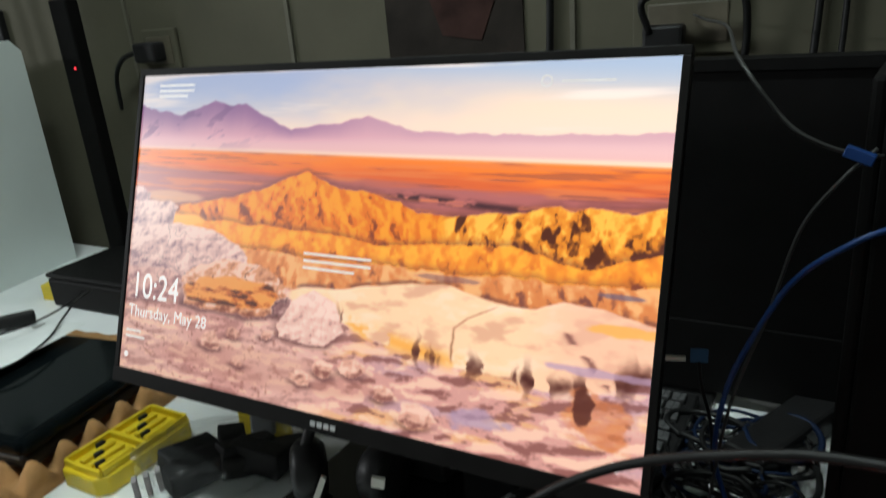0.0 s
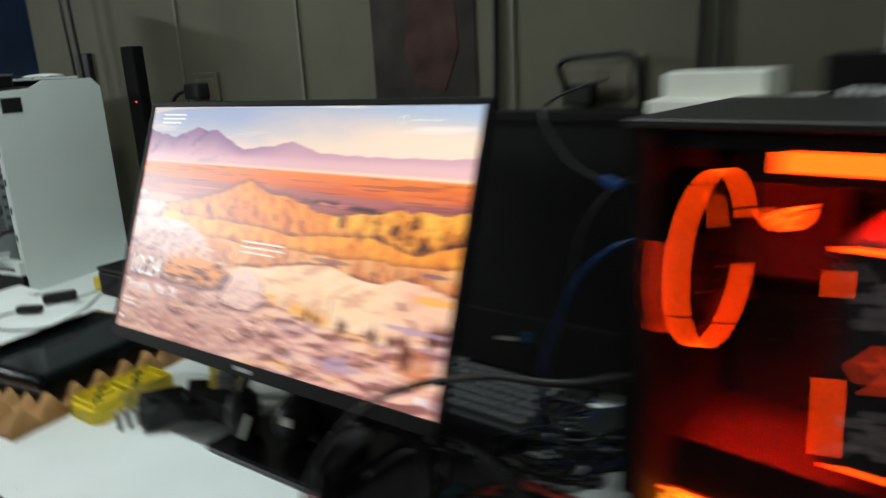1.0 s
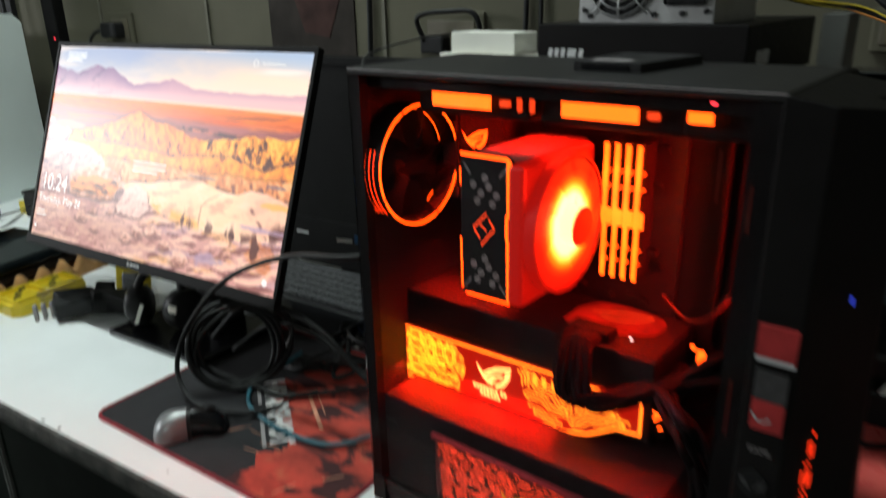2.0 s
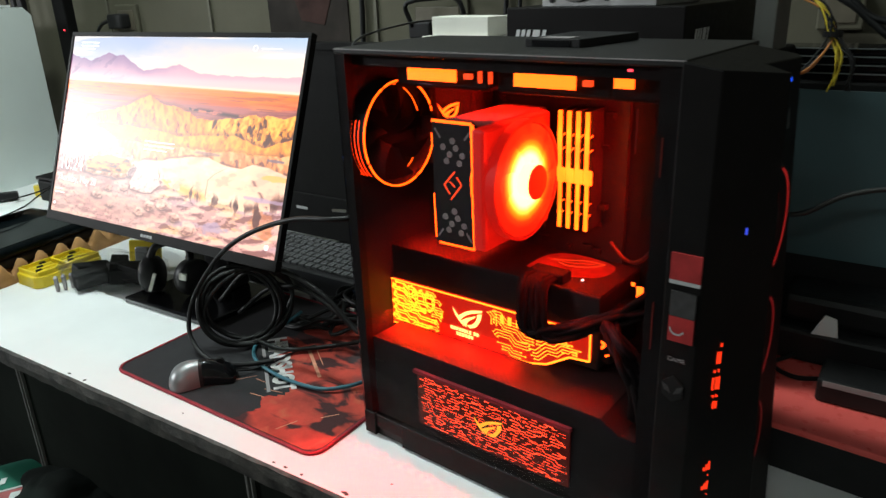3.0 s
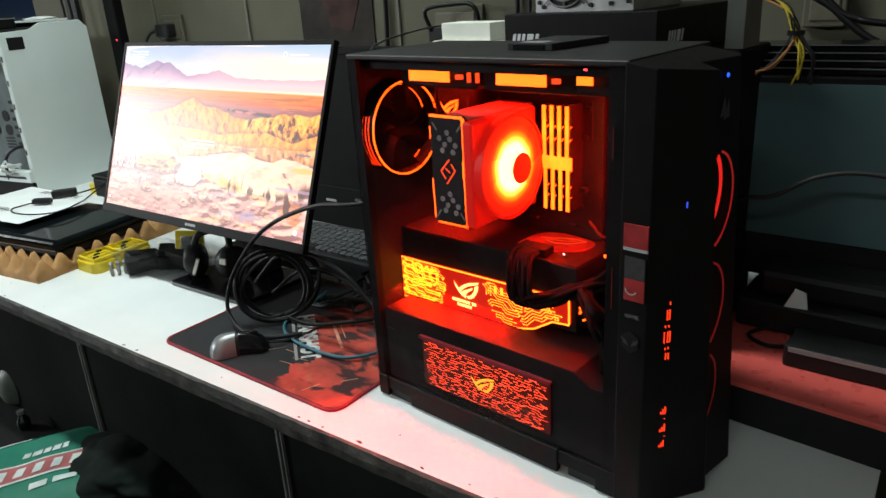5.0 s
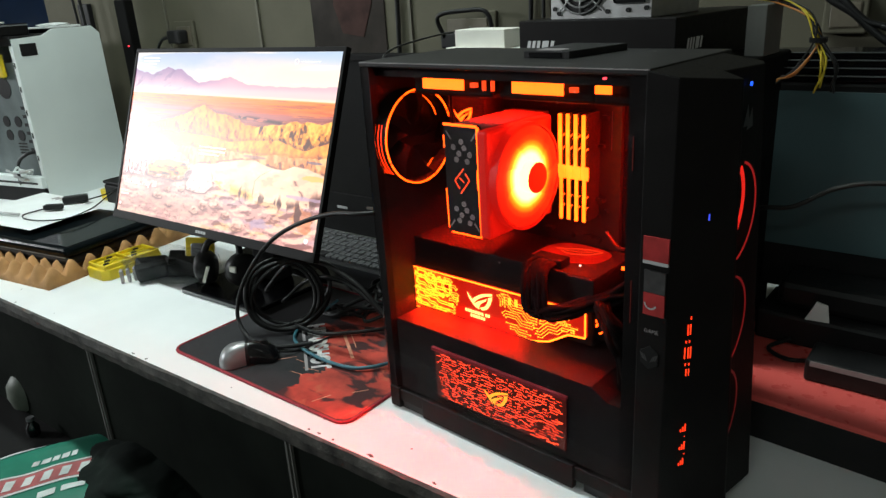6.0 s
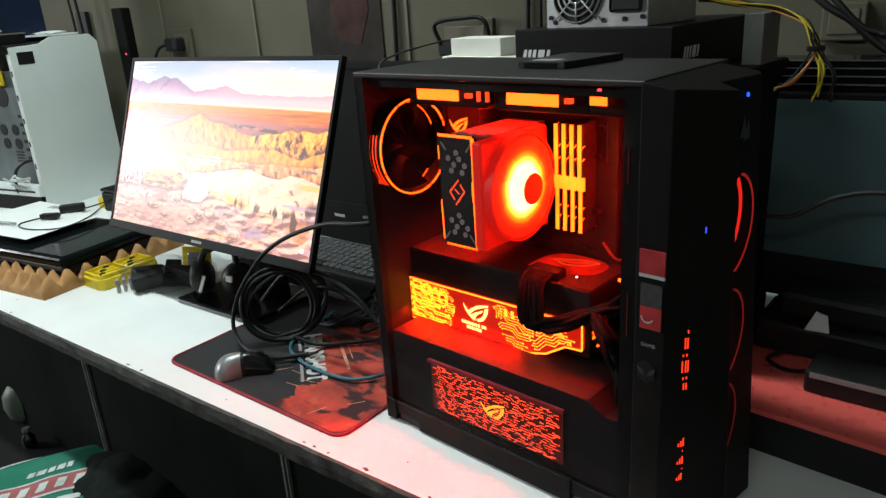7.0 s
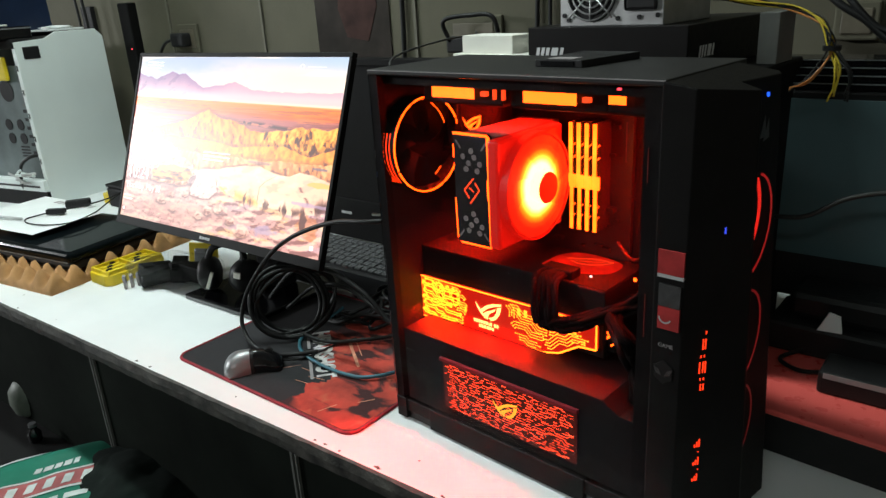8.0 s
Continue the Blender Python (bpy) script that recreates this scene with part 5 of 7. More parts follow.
words("GAME", 0.0056, pose(0.3815, -0.0056, 0.9835 - Z0, 90, 0, 0), M_DOT, "game_text", bezel)
bm = bmesh.new()
prism(bm, [(0.388 + 0.0105 * math.cos(TAU * k / 6 + 0.52), 0.957 - Z0 + 0.0125 * math.sin(TAU * k / 6 + 0.52)) for k in range(6)], "y", -0.0060, -0.0051)
part("badge", bm, M_STEEL, bezel, "small hexagonal badge")
bm = bmesh.new()
for sx in (-1, 1):
    for k in range(3):
        a = (0.388 + sx * (0.002 + 0.002 * k), 0.953 - Z0 + 0.001 * k)
        bar2(bm, a[0], a[1], a[0] + sx * 0.003, a[1] + 0.007, 0.0012, -0.0064)
part("badge_wings", bm, M_STK_GREY, bezel)
bm = bmesh.new()
for k in range(5):
    a = -0.4 - 0.55 * k
    bar2(bm, 0.388 + 0.006 * math.cos(a), 1.0155 - Z0 + 0.006 * math.sin(a), 0.388 + 0.006 * math.cos(a - 0.55), 1.0155 - Z0 + 0.006 * math.sin(a - 0.55), 0.0016, -0.0076)
part("horn_mark", bm, M_LABEL, bezel)
# Reflection of the blue lamp, put in as a small glow.
part("blue_glint", boxed(0.4225, 0.0262, 1.094 - Z0, 0.4250, 0.0272, 1.100 - Z0), glow("blue_reflection_glow", (0.05, 0.10, 1.0), 0.8), bezel)
part("drive_lamp", boxed(0.331, -0.0036, 1.2195 - Z0, 0.3345, -0.002, 1.2215 - Z0), G_REDLED, pc)
bm = bmesh.new()
for pts in ([(0.074, 1.168), (0.086, 1.188), (0.090, 1.168)], [(0.082, 1.164), (0.096, 1.184), (0.098, 1.166)]):
    bm.faces.new([bm.verts.new((front_x(b_) + 0.0008, a + 0.012, b_ - Z0)) for a, b_ in pts])
part("front_emblem", bm, M_STK_GREY, bezel)
# emblems and lamps on the boards
eye_mark(0.058, 1.151 - Z0, 0.016, 0.1165, G_BAR, pc)
part("port_cover", boxed(0.036, 0.118, 1.105 - Z0, 0.092, 0.160, 1.185 - Z0, 0.004), M_INNER, pc, "black cover over the ports")
bm = bmesh.new()
def flat_line(bm, pts, half, z):
    for (a, b_), (c_, d_) in zip(pts, pts[1:]):
        n_ = Vector((-(d_ - b_), c_ - a, 0)).normalized() * half
        bm.faces.new([bm.verts.new(Vector((p, q, z)) + k * n_) for p, q, k in ((a, b_, -1), (c_, d_, -1), (c_, d_, 1), (a, b_, 1))])
def eased(pts):
    return [(p.x, p.y) for p in spline([(a, b_, 0) for a, b_ in pts], 5)]
flat_line(bm, eased([(0.193, 0.128), (0.208, 0.134), (0.226, 0.143), (0.250, 0.144)]), 0.0008, 0.2370)
flat_line(bm, eased([(0.203, 0.124), (0.218, 0.120), (0.238, 0.128), (0.250, 0.143)]), 0.0008, 0.2370)
flat_line(bm, eased([(0.206, 0.127), (0.222, 0.131), (0.240, 0.139)]), 0.0005, 0.2370)
for fc in bm.faces:
    if fc.normal.z < 0:
        fc.normal_flip()
part("card_emblem", bm, G_GAP, gpu)
# Red light reflected on the backplate, put in as a dim glow.
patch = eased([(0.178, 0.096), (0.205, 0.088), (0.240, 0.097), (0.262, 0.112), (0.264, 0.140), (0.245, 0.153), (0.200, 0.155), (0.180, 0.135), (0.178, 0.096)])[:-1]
part("light_patch", prism(bmesh.new(), patch, "z", 0.2363, 0.2366), glow("card_light_glow", (1.0, 0.012, 0.004), 0.42, base=(0.03, 0.005, 0.004), var=0.9, scale=22), gpu, "red light on the card, put in as a glowing patch")
part("backplate", boxed(0.004, 0.0665, 0.2352, 0.284, 0.159, 0.2362), M_INNER, gpu)
part("card_ridge", boxed(0.002, 0.0638, 0.2335, 0.250, 0.0652, 0.2368, 0.0005), M_STEEL, gpu, "thin grey top edge")
for x, y in ((0.2327, 0.094), (0.2495, 0.0925)):
    part("lamp", disc(bmesh.new(), "z", (x, y, 0), 0.0014, 0.2362, 0.2375, 10), G_WHITELED, gpu)
for x, y, z_ in ((0.020, 0.0640, 0.205), (0.060, 0.0640, 0.222), (0.150, 0.0640, 0.228)):
    part("screw", disc(bmesh.new(), "y", (x, 0, z_), 0.002, y - 0.0006, y + 0.001, 10), M_STEEL, gpu)
# power leads over the card
rl = random.Random(41)
for k in range(13):
    x = 0.196 + 0.0026 * k
    q = lambda a: rl.uniform(-a, a)
    part("power_lead", tube(bmesh.new(), [(x + 0.004, 0.082, 0.241), (x + q(0.002), 0.058, 0.240 + q(0.003)), (x + 0.002 + q(0.003), 0.048 + q(0.004), 0.220 + q(0.005)), (x + 0.006 + q(0.004), 0.045 + q(0.004), 0.188 + q(0.007)), (x + 0.026 + q(0.005), 0.050 + q(0.005), 0.188 + q(0.007)), (0.285 + q(0.008), 0.064 + q(0.008), 0.208 + q(0.008)), (0.325 + q(0.006), 0.085 + q(0.010), 0.232 + q(0.010)), (0.352, 0.11 + q(0.02), 0.250 + q(0.012))], 0.0030, 7, 6), M_WIRE, pc, smooth=True)
for k in range(9):
    q = lambda a: rl.uniform(-a, a)
    part("power_lead", tube(bmesh.new(), [(0.292 + q(0.006), 0.066 + q(0.008), 0.206 + q(0.008)), (0.322 + q(0.006), 0.040 + q(0.012), 0.196 + q(0.010)), (0.338 + q(0.010), 0.030 + 0.006 * k, 0.165 + q(0.008)), (0.342 + q(0.010), 0.028 + 0.010 * k, 0.126)], 0.0036, 7, 6), M_WIRE, pc, smooth=True)
part("plug", boxed(0.196, 0.070, 0.2362, 0.238, 0.090, 0.247, 0.002), M_VOID, pc)
part("card_end", boxed(0.2855, 0.070, 0.160, 0.296, 0.120, 0.215, 0.002), M_INNER, gpu)
bm = bmesh.new()
for q in ((0.281, 0.186, 0.292, 0.182, 0.003), (0.283, 0.176, 0.289, 0.181, 0.003), (0.290, 0.169, 0.294, 0.172, 0.002)):
    bar2(bm, *q, 0.0694)
part("end_light", bm, G_BAR, gpu)
# Reflections of the orange lights, put in as small glowing blocks.
for x0, x1, z0_, z1_ in ((0.259, 0.266, 0.947, 0.961), (0.269, 0.2735, 0.951, 0.954), (0.311, 0.318, 0.984, 1.000), (0.305, 0.309, 0.999, 1.003)):
    part("orange_reflection", boxed(x0, 0.0886, z0_ - Z0, x1, 0.0900, z1_ - Z0, 0.0005), G_BAR, pc, "orange reflection put in as a glowing block")
# Red light caught on the inner edges, put in as glowing strips.
for x0, z0_, z1_ in ((0.3390, 1.155, 1.191), (0.3606, 1.138, 1.170), (0.3630, 0.985, 1.030)):
    part("edge_reflection", boxed(x0, 0.0004, z0_ - Z0, x0 + 0.0008, 0.0010, z1_ - Z0), G_FAINT, pc, "thin red reflection on the edge, put in as glow")
part("red_cable", tube(bmesh.new(), [(0.262, 0.13, 0.27), (0.29, 0.11, 0.262), (0.315, 0.09, 0.275), (0.335, 0.08, 0.305)], 0.002, 6, 8), mat("red_wire", (0.035, 0.006, 0.006), 0.5), pc, smooth=True)
for i in range(3):
    part("drive_cage_rib", boxed(0.300 + 0.014 * i, 0.150, 0.22, 0.303 + 0.014 * i, 0.166, 0.42), M_INNER, pc)
part("mark_bars", boxed(0.02, 0.0042, SH - 0.03, 0.035, 0.0058, SH - 0.028), M_STEEL, shroud)

# ---- white tower: its open side, top and what lies on it ----
part("front_face", boxed(0.0, 0.33, 0.0, 0.31, 0.345, 0.462, 0.002), M_WHITE, tw)
part("far_panel", boxed(0.302, 0.0, 0.02, 0.31, 0.33, 0.44, 0.001), M_WHITE, tw)
part("floor_pan", boxed(0.0, 0.0, 0.0, 0.31, 0.33, 0.02, 0.001), M_WHITE, tw)
part("roof", boxed(-0.004, 0.0, 0.445, 0.31, 0.345, 0.470, 0.004), M_BLACK, tw, "black plastic roof")
part("post", boxed(0.0, 0.0, 0.02, 0.012, 0.012, 0.445, 0.001), M_WHITE, tw, "white steel corner post")
part("lower_rail", boxed(-0.014, 0.0, 0.045, 0.010, 0.33, 0.078, 0.001), M_WHITE, tw)
part("rail_slot", boxed(-0.0152, 0.02, 0.056, -0.0138, 0.30, 0.062), M_BLACK, tw)
part("skirt", boxed(-0.012, -0.002, 0.0, 0.0, 0.33, 0.043), M_VOID, tw, "black lower skirt")
for k in range(6):
    part("post_hole", boxed(-0.0012, 0.003, 0.06 + 0.065 * k, 0.0, 0.008, 0.075 + 0.065 * k), M_BLACK, tw)
M_CAGE = mat("grey_cage_steel", (0.10, 0.125, 0.125), 0.45, var=0.3, scale=14, bump=0.1)
part("cage_sheet", boxed(0.012, 0.012, 0.02, 0.018, 0.33, 0.40, 0.001), M_CAGE, tw, "grey perforated cage sheet")
for y_, z_, r_ in ((0.075, 0.235, 0.016), (0.075, 0.195, 0.016), (0.13, 0.235, 0.016), (0.13, 0.195, 0.016), (0.10, 0.33, 0.030)):
    part("round_hole", disc(bmesh.new(), "x", (0, y_, z_), r_, 0.0105, 0.0122, 22), M_BLACK, tw)
for k in range(6):
    part("cage_slot", boxed(0.0108, 0.030, 0.15 + 0.024 * k, 0.0124, 0.046, 0.159 + 0.024 * k), M_BLACK, tw)
for k in range(4):
    part("cage_slot", boxed(0.0108, 0.06, 0.142 + 0.009 * k, 0.0124, 0.10, 0.146 + 0.009 * k), M_BLACK, tw)
for k in range(9):
    rk = random.Random(60 + k)
    part("loose_bit", moved(boxed(-0.02, -0.004, 0, 0.02, 0.004, 0.006, 0.001), pose(-0.02 - 0.01 * rk.random(), 0.02 + 0.1 * rk.random(), 0.058 + 0.04 * rk.random(), rk.uniform(-30, 30), rk.uniform(-30, 30), rk.uniform(0, 180))), M_WHITE if k % 2 else M_LABEL, tw)
part("board", boxed(0.29, 0.02, 0.03, 0.30, 0.32, 0.43), mat("board_grey", (0.16, 0.17, 0.16), 0.6, var=0.6, scale=35, bump=0.4), tw)
part("badge_plate", boxed(0.022, -0.0052, 0.415, 0.075, -0.004, 0.448, 0.001), M_BLACK, tw, "black badge plate")
part("supply", boxed(0.06, 0.03, 0.15, 0.28, 0.17, 0.24, 0.002), M_GALV, tw)
for z in (0.175, 0.212):
    part("socket", disc(bmesh.new(), "x", (0, 0.075, z), 0.017, 0.0582, 0.060, 20), M_BLACK, tw)
for k in range(5):
    part("slot", boxed(0.0585, 0.11, 0.16 + 0.015 * k, 0.060, 0.155, 0.165 + 0.015 * k), M_BLACK, tw)
part("yellow_part", boxed(-0.004, 0.060, 0.36, 0.008, 0.11, 0.425, 0.005), M_YELLOW, tw)
part("cable", tube(bmesh.new(), [(0.006, 0.016, 0.15), (-0.012, 0.04, 0.145), (-0.018, 0.08, 0.12), (-0.016, 0.10, 0.07), (0.0, 0.11, 0.03)], 0.005, 7, 8), M_RUBBER, tw, smooth=True)
rt = thing("router", pose(-1.745, 0.15, Z0 + 0.5035, 0, 0, 104), "flat black device lying on the white tower", "device")
part("body", boxed(-0.06, -0.01, 0, 0.08, 0.20, 0.034, 0.003), M_BLACKGLOSS, rt)
part("edge_strip", boxed(-0.061, -0.011, 0.027, 0.081, -0.0095, 0.031), M_SILVER, rt, "silver edge strip")
pm = thing("paper_stack", pose(-1.795, 0.29, Z0 + 0.5165, 0, 0, 107), "pale sheets lying on the white tower", "paper")
part("sheets", boxed(0, 0, 0, 0.13, 0.10, 0.006, 0.001), M_PAPER, pm)
bp = thing("blue_folder", pose(-1.80, 0.12, Z0 + 0.5035, 0, 0, 100), "dark blue upright folder standing on the tower", "folder")
part("board", boxed(0.0, 0.06, 0.0, 0.24, 0.085, 0.22, 0.003), mat("dark_blue_plastic", (0.003, 0.011, 0.034), 0.4, var=0.15), bp)
sp2 = thing("black_speaker", pose(-2.0, 0.50, Z0, 0, 0, 20), "tall slim black speaker beside the white tower", "speaker")
part("cabinet", boxed(-0.026, 0, 0, 0.024, 0.05, 0.585, 0.004), M_BLACK, sp2)
part("base", boxed(-0.05, -0.02, 0, 0.05, 0.11, 0.02, 0.003), M_BLACK, sp2)
part("base", boxed(-0.055, -0.02, 0, 0.055, 0.12, 0.02, 0.003), M_BLACK, sp)

# ---- on the laptop ----
LTOP = 0.790 + 0.0455
pap = thing("paper_sheet", pose(-1.131, -0.083, LTOP, 0, 0, 103), "printed white sheet lying on the laptop", "paper")
bm = bmesh.new()
def sheet_z(x, y):
    return 0.0008 + 0.10 * max(0.0, y - 0.15) ** 2 + 0.0030 * noise.noise((x * 14, y * 14, 3)) ** 2
lay = []
for lift in (0.0, 0.0005):
    lay.append([[bm.verts.new((0.235 * i / 14, 0.315 * j / 18, lift + sheet_z(0.235 * i / 14, 0.315 * j / 18))) for j in range(19)] for i in range(15)])
for g_ in lay:
    for i in range(14):
        for j in range(18):
            bm.faces.new((g_[i][j], g_[i + 1][j], g_[i + 1][j + 1], g_[i][j + 1]))
bmesh.ops.recalc_face_normals(bm, faces=bm.faces[:])
part("sheet", bm, M_PAPER, pap, smooth=True)
for k in range(9):
    y = 0.075 + 0.018 * k
    part("print_bar", moved(boxed(0, 0, 0.0008, 0.020, 0.011 if k % 3 else 0.006, 0.0011), pose(0.200, y, sheet_z(0.2, y) + 0.0004, 0, 0, -12)), M_DOT, pap)
pen = thing("pen", pose(-1.30, -0.062, LTOP + 0.0085, 0, 0, 200), "slim white pen on the sheet", "pen")
part("barrel", tube(bmesh.new(), [(-0.02, 0, 0), (0.08, 0, 0)], 0.0035, 8, 3), M_LABEL, pen, smooth=True)
ca = thing("charger_cable", pose(-1.26, 0.03, LTOP + 0.0048), "thin black charger cable with plugs on the sheet", "cable")
part("wire", tube(bmesh.new(), [(-0.012, -0.006, 0.005), (-0.030, -0.045, 0.0), (-0.025, -0.075, -0.001), (0.02, -0.085, -0.001), (0.085, -0.065, 0.0), (0.118, -0.02, 0.0), (0.085, 0.05, 0.001), (0.03, 0.105, 0.003), (-0.01, 0.15, 0.006), (-0.03, 0.19, 0.008)], 0.0017, 6, 10), M_RUBBER, ca, smooth=True)
part("wire", tube(bmesh.new(), [(0.0, 0.0, 0.007), (0.02, 0.04, 0.010), (0.01, 0.09, 0.008), (-0.015, 0.14, 0.006), (-0.04, 0.18, 0.008)], 0.0017, 6, 10), M_RUBBER, ca, smooth=True)
part("plug", moved(boxed(-0.030, -0.012, 0.000, 0.030, 0.012, 0.018, 0.004), pose(-0.025, 0.055, 0.0, 0, 0, 62)), M_BLACK, ca)
part("plug", moved(boxed(-0.024, -0.009, 0.000, 0.024, 0.009, 0.014, 0.004), pose(0.0, -0.010, 0.0, 0, 0, 40)), M_BLACK, ca)
part("lid_line", boxed(-0.36, -0.0005, 0.0215, -0.01, 0.001, 0.0235), M_SILVER, lp)

yx = thing("yellow_box", pose(-1.585, 0.285, Z0, 0, 0, 15), "small yellow carton standing behind the laptop", "box")
part("carton", boxed(-0.018, -0.012, 0, 0.018, 0.016, 0.034, 0.003), M_YELLOW, yx)
bk = thing("black_case", pose(-1.545, 0.262, Z0, 0, 0, 8), "low black equipment case behind the laptop", "case")
part("body", boxed(0, 0, 0, 0.46, 0.20, 0.060, 0.006), M_VOID, bk)
part("lid", boxed(-0.002, -0.002, 0.061, 0.462, 0.202, 0.072, 0.006), M_VOID, bk)

# ---- yellow tray of bits ----
yb = thing("yellow_tray", pose(-0.858, -0.040, Z0, 0, 0, 96), "yellow plastic tray with moulded slots beside the foam", "tray")
bm = bmesh.new()
prism(bm, [(0.0, 0.012), (0.012, 0.0), (0.135, 0.0), (0.145, 0.01), (0.145, 0.070), (0.135, 0.079), (0.012, 0.079), (0.0, 0.070)], "z", 0.0, 0.024, 0.002)
part("tray", bm, M_YELLOW, yb)
for x0, x1, y0, y1 in ((0.010, 0.138, 0.004, 0.008), (0.010, 0.138, 0.071, 0.075), (0.006, 0.010, 0.006, 0.073), (0.136, 0.140, 0.006, 0.073), (0.070, 0.076, 0.008, 0.071)):
    part("rim", boxed(x0, y0, 0.0235, x1, y1, 0.033, 0.001), M_YELLOW, yb)
for k in range(3):
    part("rib", boxed(0.016, 0.016 + 0.0175 * k, 0.0235, 0.064, 0.024 + 0.0175 * k, 0.030, 0.002), M_YELLOW, yb)
    part("rib", boxed(0.082, 0.016 + 0.0175 * k, 0.0235, 0.130, 0.024 + 0.0175 * k, 0.030, 0.002), M_YELLOW, yb)
for x, y in ((0.018, 0.026), (0.030, 0.044), (0.045, 0.061), (0.085, 0.026), (0.110, 0.061), (0.095, 0.044)):
    part("black_clip", boxed(x, y, 0.0238, x + 0.012, y + 0.006, 0.0315, 0.001), M_BLACK, yb)

# ---- clear bag with black parts, and what stands by the monitor's foot ----
cb = thing("plastic_bag", pose(-0.758, 0.062, Z0, 0, 0, 38), "crumpled clear bag holding black plastic parts", "bag")
for k in range(7):
    a = random.Random(20 + k)
    part("black_part", moved(boxed(-0.034, -0.016, 0, 0.034, 0.016, 0.032, 0.003), pose(-0.05 + 0.018 * k, a.uniform(-0.02, 0.02), a.uniform(0.0, 0.012), a.uniform(-12, 12), a.uniform(-12, 12), a.uniform(0, 180))), M_VOID, cb)
bm = bmesh.new()
bmesh.ops.create_icosphere(bm, subdivisions=4, radius=1.0)
for v in bm.verts:
    q = v.co.copy()
    d = 1 + 0.22 * noise.noise(q * 2.6) + 0.10 * noise.noise(q * 7)
    v.co = Vector((q.x * 0.105 * d, q.y * 0.062 * d, max(0.0015, 0.030 + q.z * 0.036 * d)))
o = part("film", bm, M_CLEAR, cb, "clear crumpled film")
o.visible_shadow = False
for k in range(3):
    part("tooth", moved(boxed(0, 0, 0, 0.006, 0.012, 0.030, 0.001), pose(-0.10 + 0.011 * k, -0.030 + 0.008 * k, 0.0, 8, 0, 20)), M_DOT, cb)
yl = thing("yellow_pack", pose(-0.778, 0.140, Z0, 0, 0, 30), "small yellow blister pack with a silver part", "pack")
part("card", moved(boxed(-0.035, 0, 0, 0.035, 0.008, 0.062, 0.002), pose(0, 0, 0, -14, 0, 0)), M_YELLOW, yl)
part("blister", moved(boxed(-0.016, -0.012, 0.008, 0.016, 0, 0.050, 0.004), pose(0, 0, 0, -14, 0, 0)), M_SILVER, yl, "silver part in the blister")
hs = thing("headset", pose(-0.600, 0.090, Z0 + 0.012, 0, 0, 25), "black headset lying on the monitor's foot", "headset")
for x, r_ in ((-0.03, 18), (0.055, -25)):
    bm = lathe(bmesh.new(), "x", (0, 0, 0.036), [(0, -0.018), (0.026, -0.018), (0.034, -0.010), (0.034, 0.010), (0.026, 0.018), (0, 0.018)], 28)
    part("ear_cup", moved(bm, pose(x, 0, 0, 0, 0, r_)), M_BLACK, hs, smooth=True)
part("headband", tube(bmesh.new(), [(-0.03, 0, 0.066), (-0.02, 0.01, 0.088), (0.015, 0.02, 0.096), (0.045, 0.012, 0.088), (0.055, 0, 0.066)], 0.007, 8, 8), M_BLACK, hs, smooth=True)
part("white_strip", moved(boxed(-0.002, -0.034, 0.015, 0.004, -0.030, 0.052), pose(-0.028, -0.004, 0.004, 0, 24, 10)), M_CARD, hs)
part("white_strip", moved(boxed(-0.004, -0.034, 0.0, 0.010, -0.030, 0.012), pose(0.055, -0.004, 0.045, 0, 10, 0)), M_CARD, hs)

# ---- pad print ----
words("HEADSHOT", 0.040, pose(0.1371, 0.1855, 0.0036, 0, 0, -39.2) @ Matrix.Diagonal((0.80, 1.0, 1.0, 1.0)), mat("pad_white_print", (0.55, 0.53, 0.52), 0.85, var=0.35, scale=60), "pad_text", pad, 0.0, 0.0022)
for k, (a_, L_) in enumerate(((0.0, 0.06), (0.075, 0.09))):
    part("small_print", moved(boxed(a_, -0.011, 0.0029, a_ + L_, -0.006, 0.0031), pose(0.137, 0.1845, 0.0006, 0, 0, -39.2)), M_DOT, pad)
M_PADPALE = mat("pad_pale_print", (0.55, 0.24, 0.15), 0.85, var=0.4, scale=60)
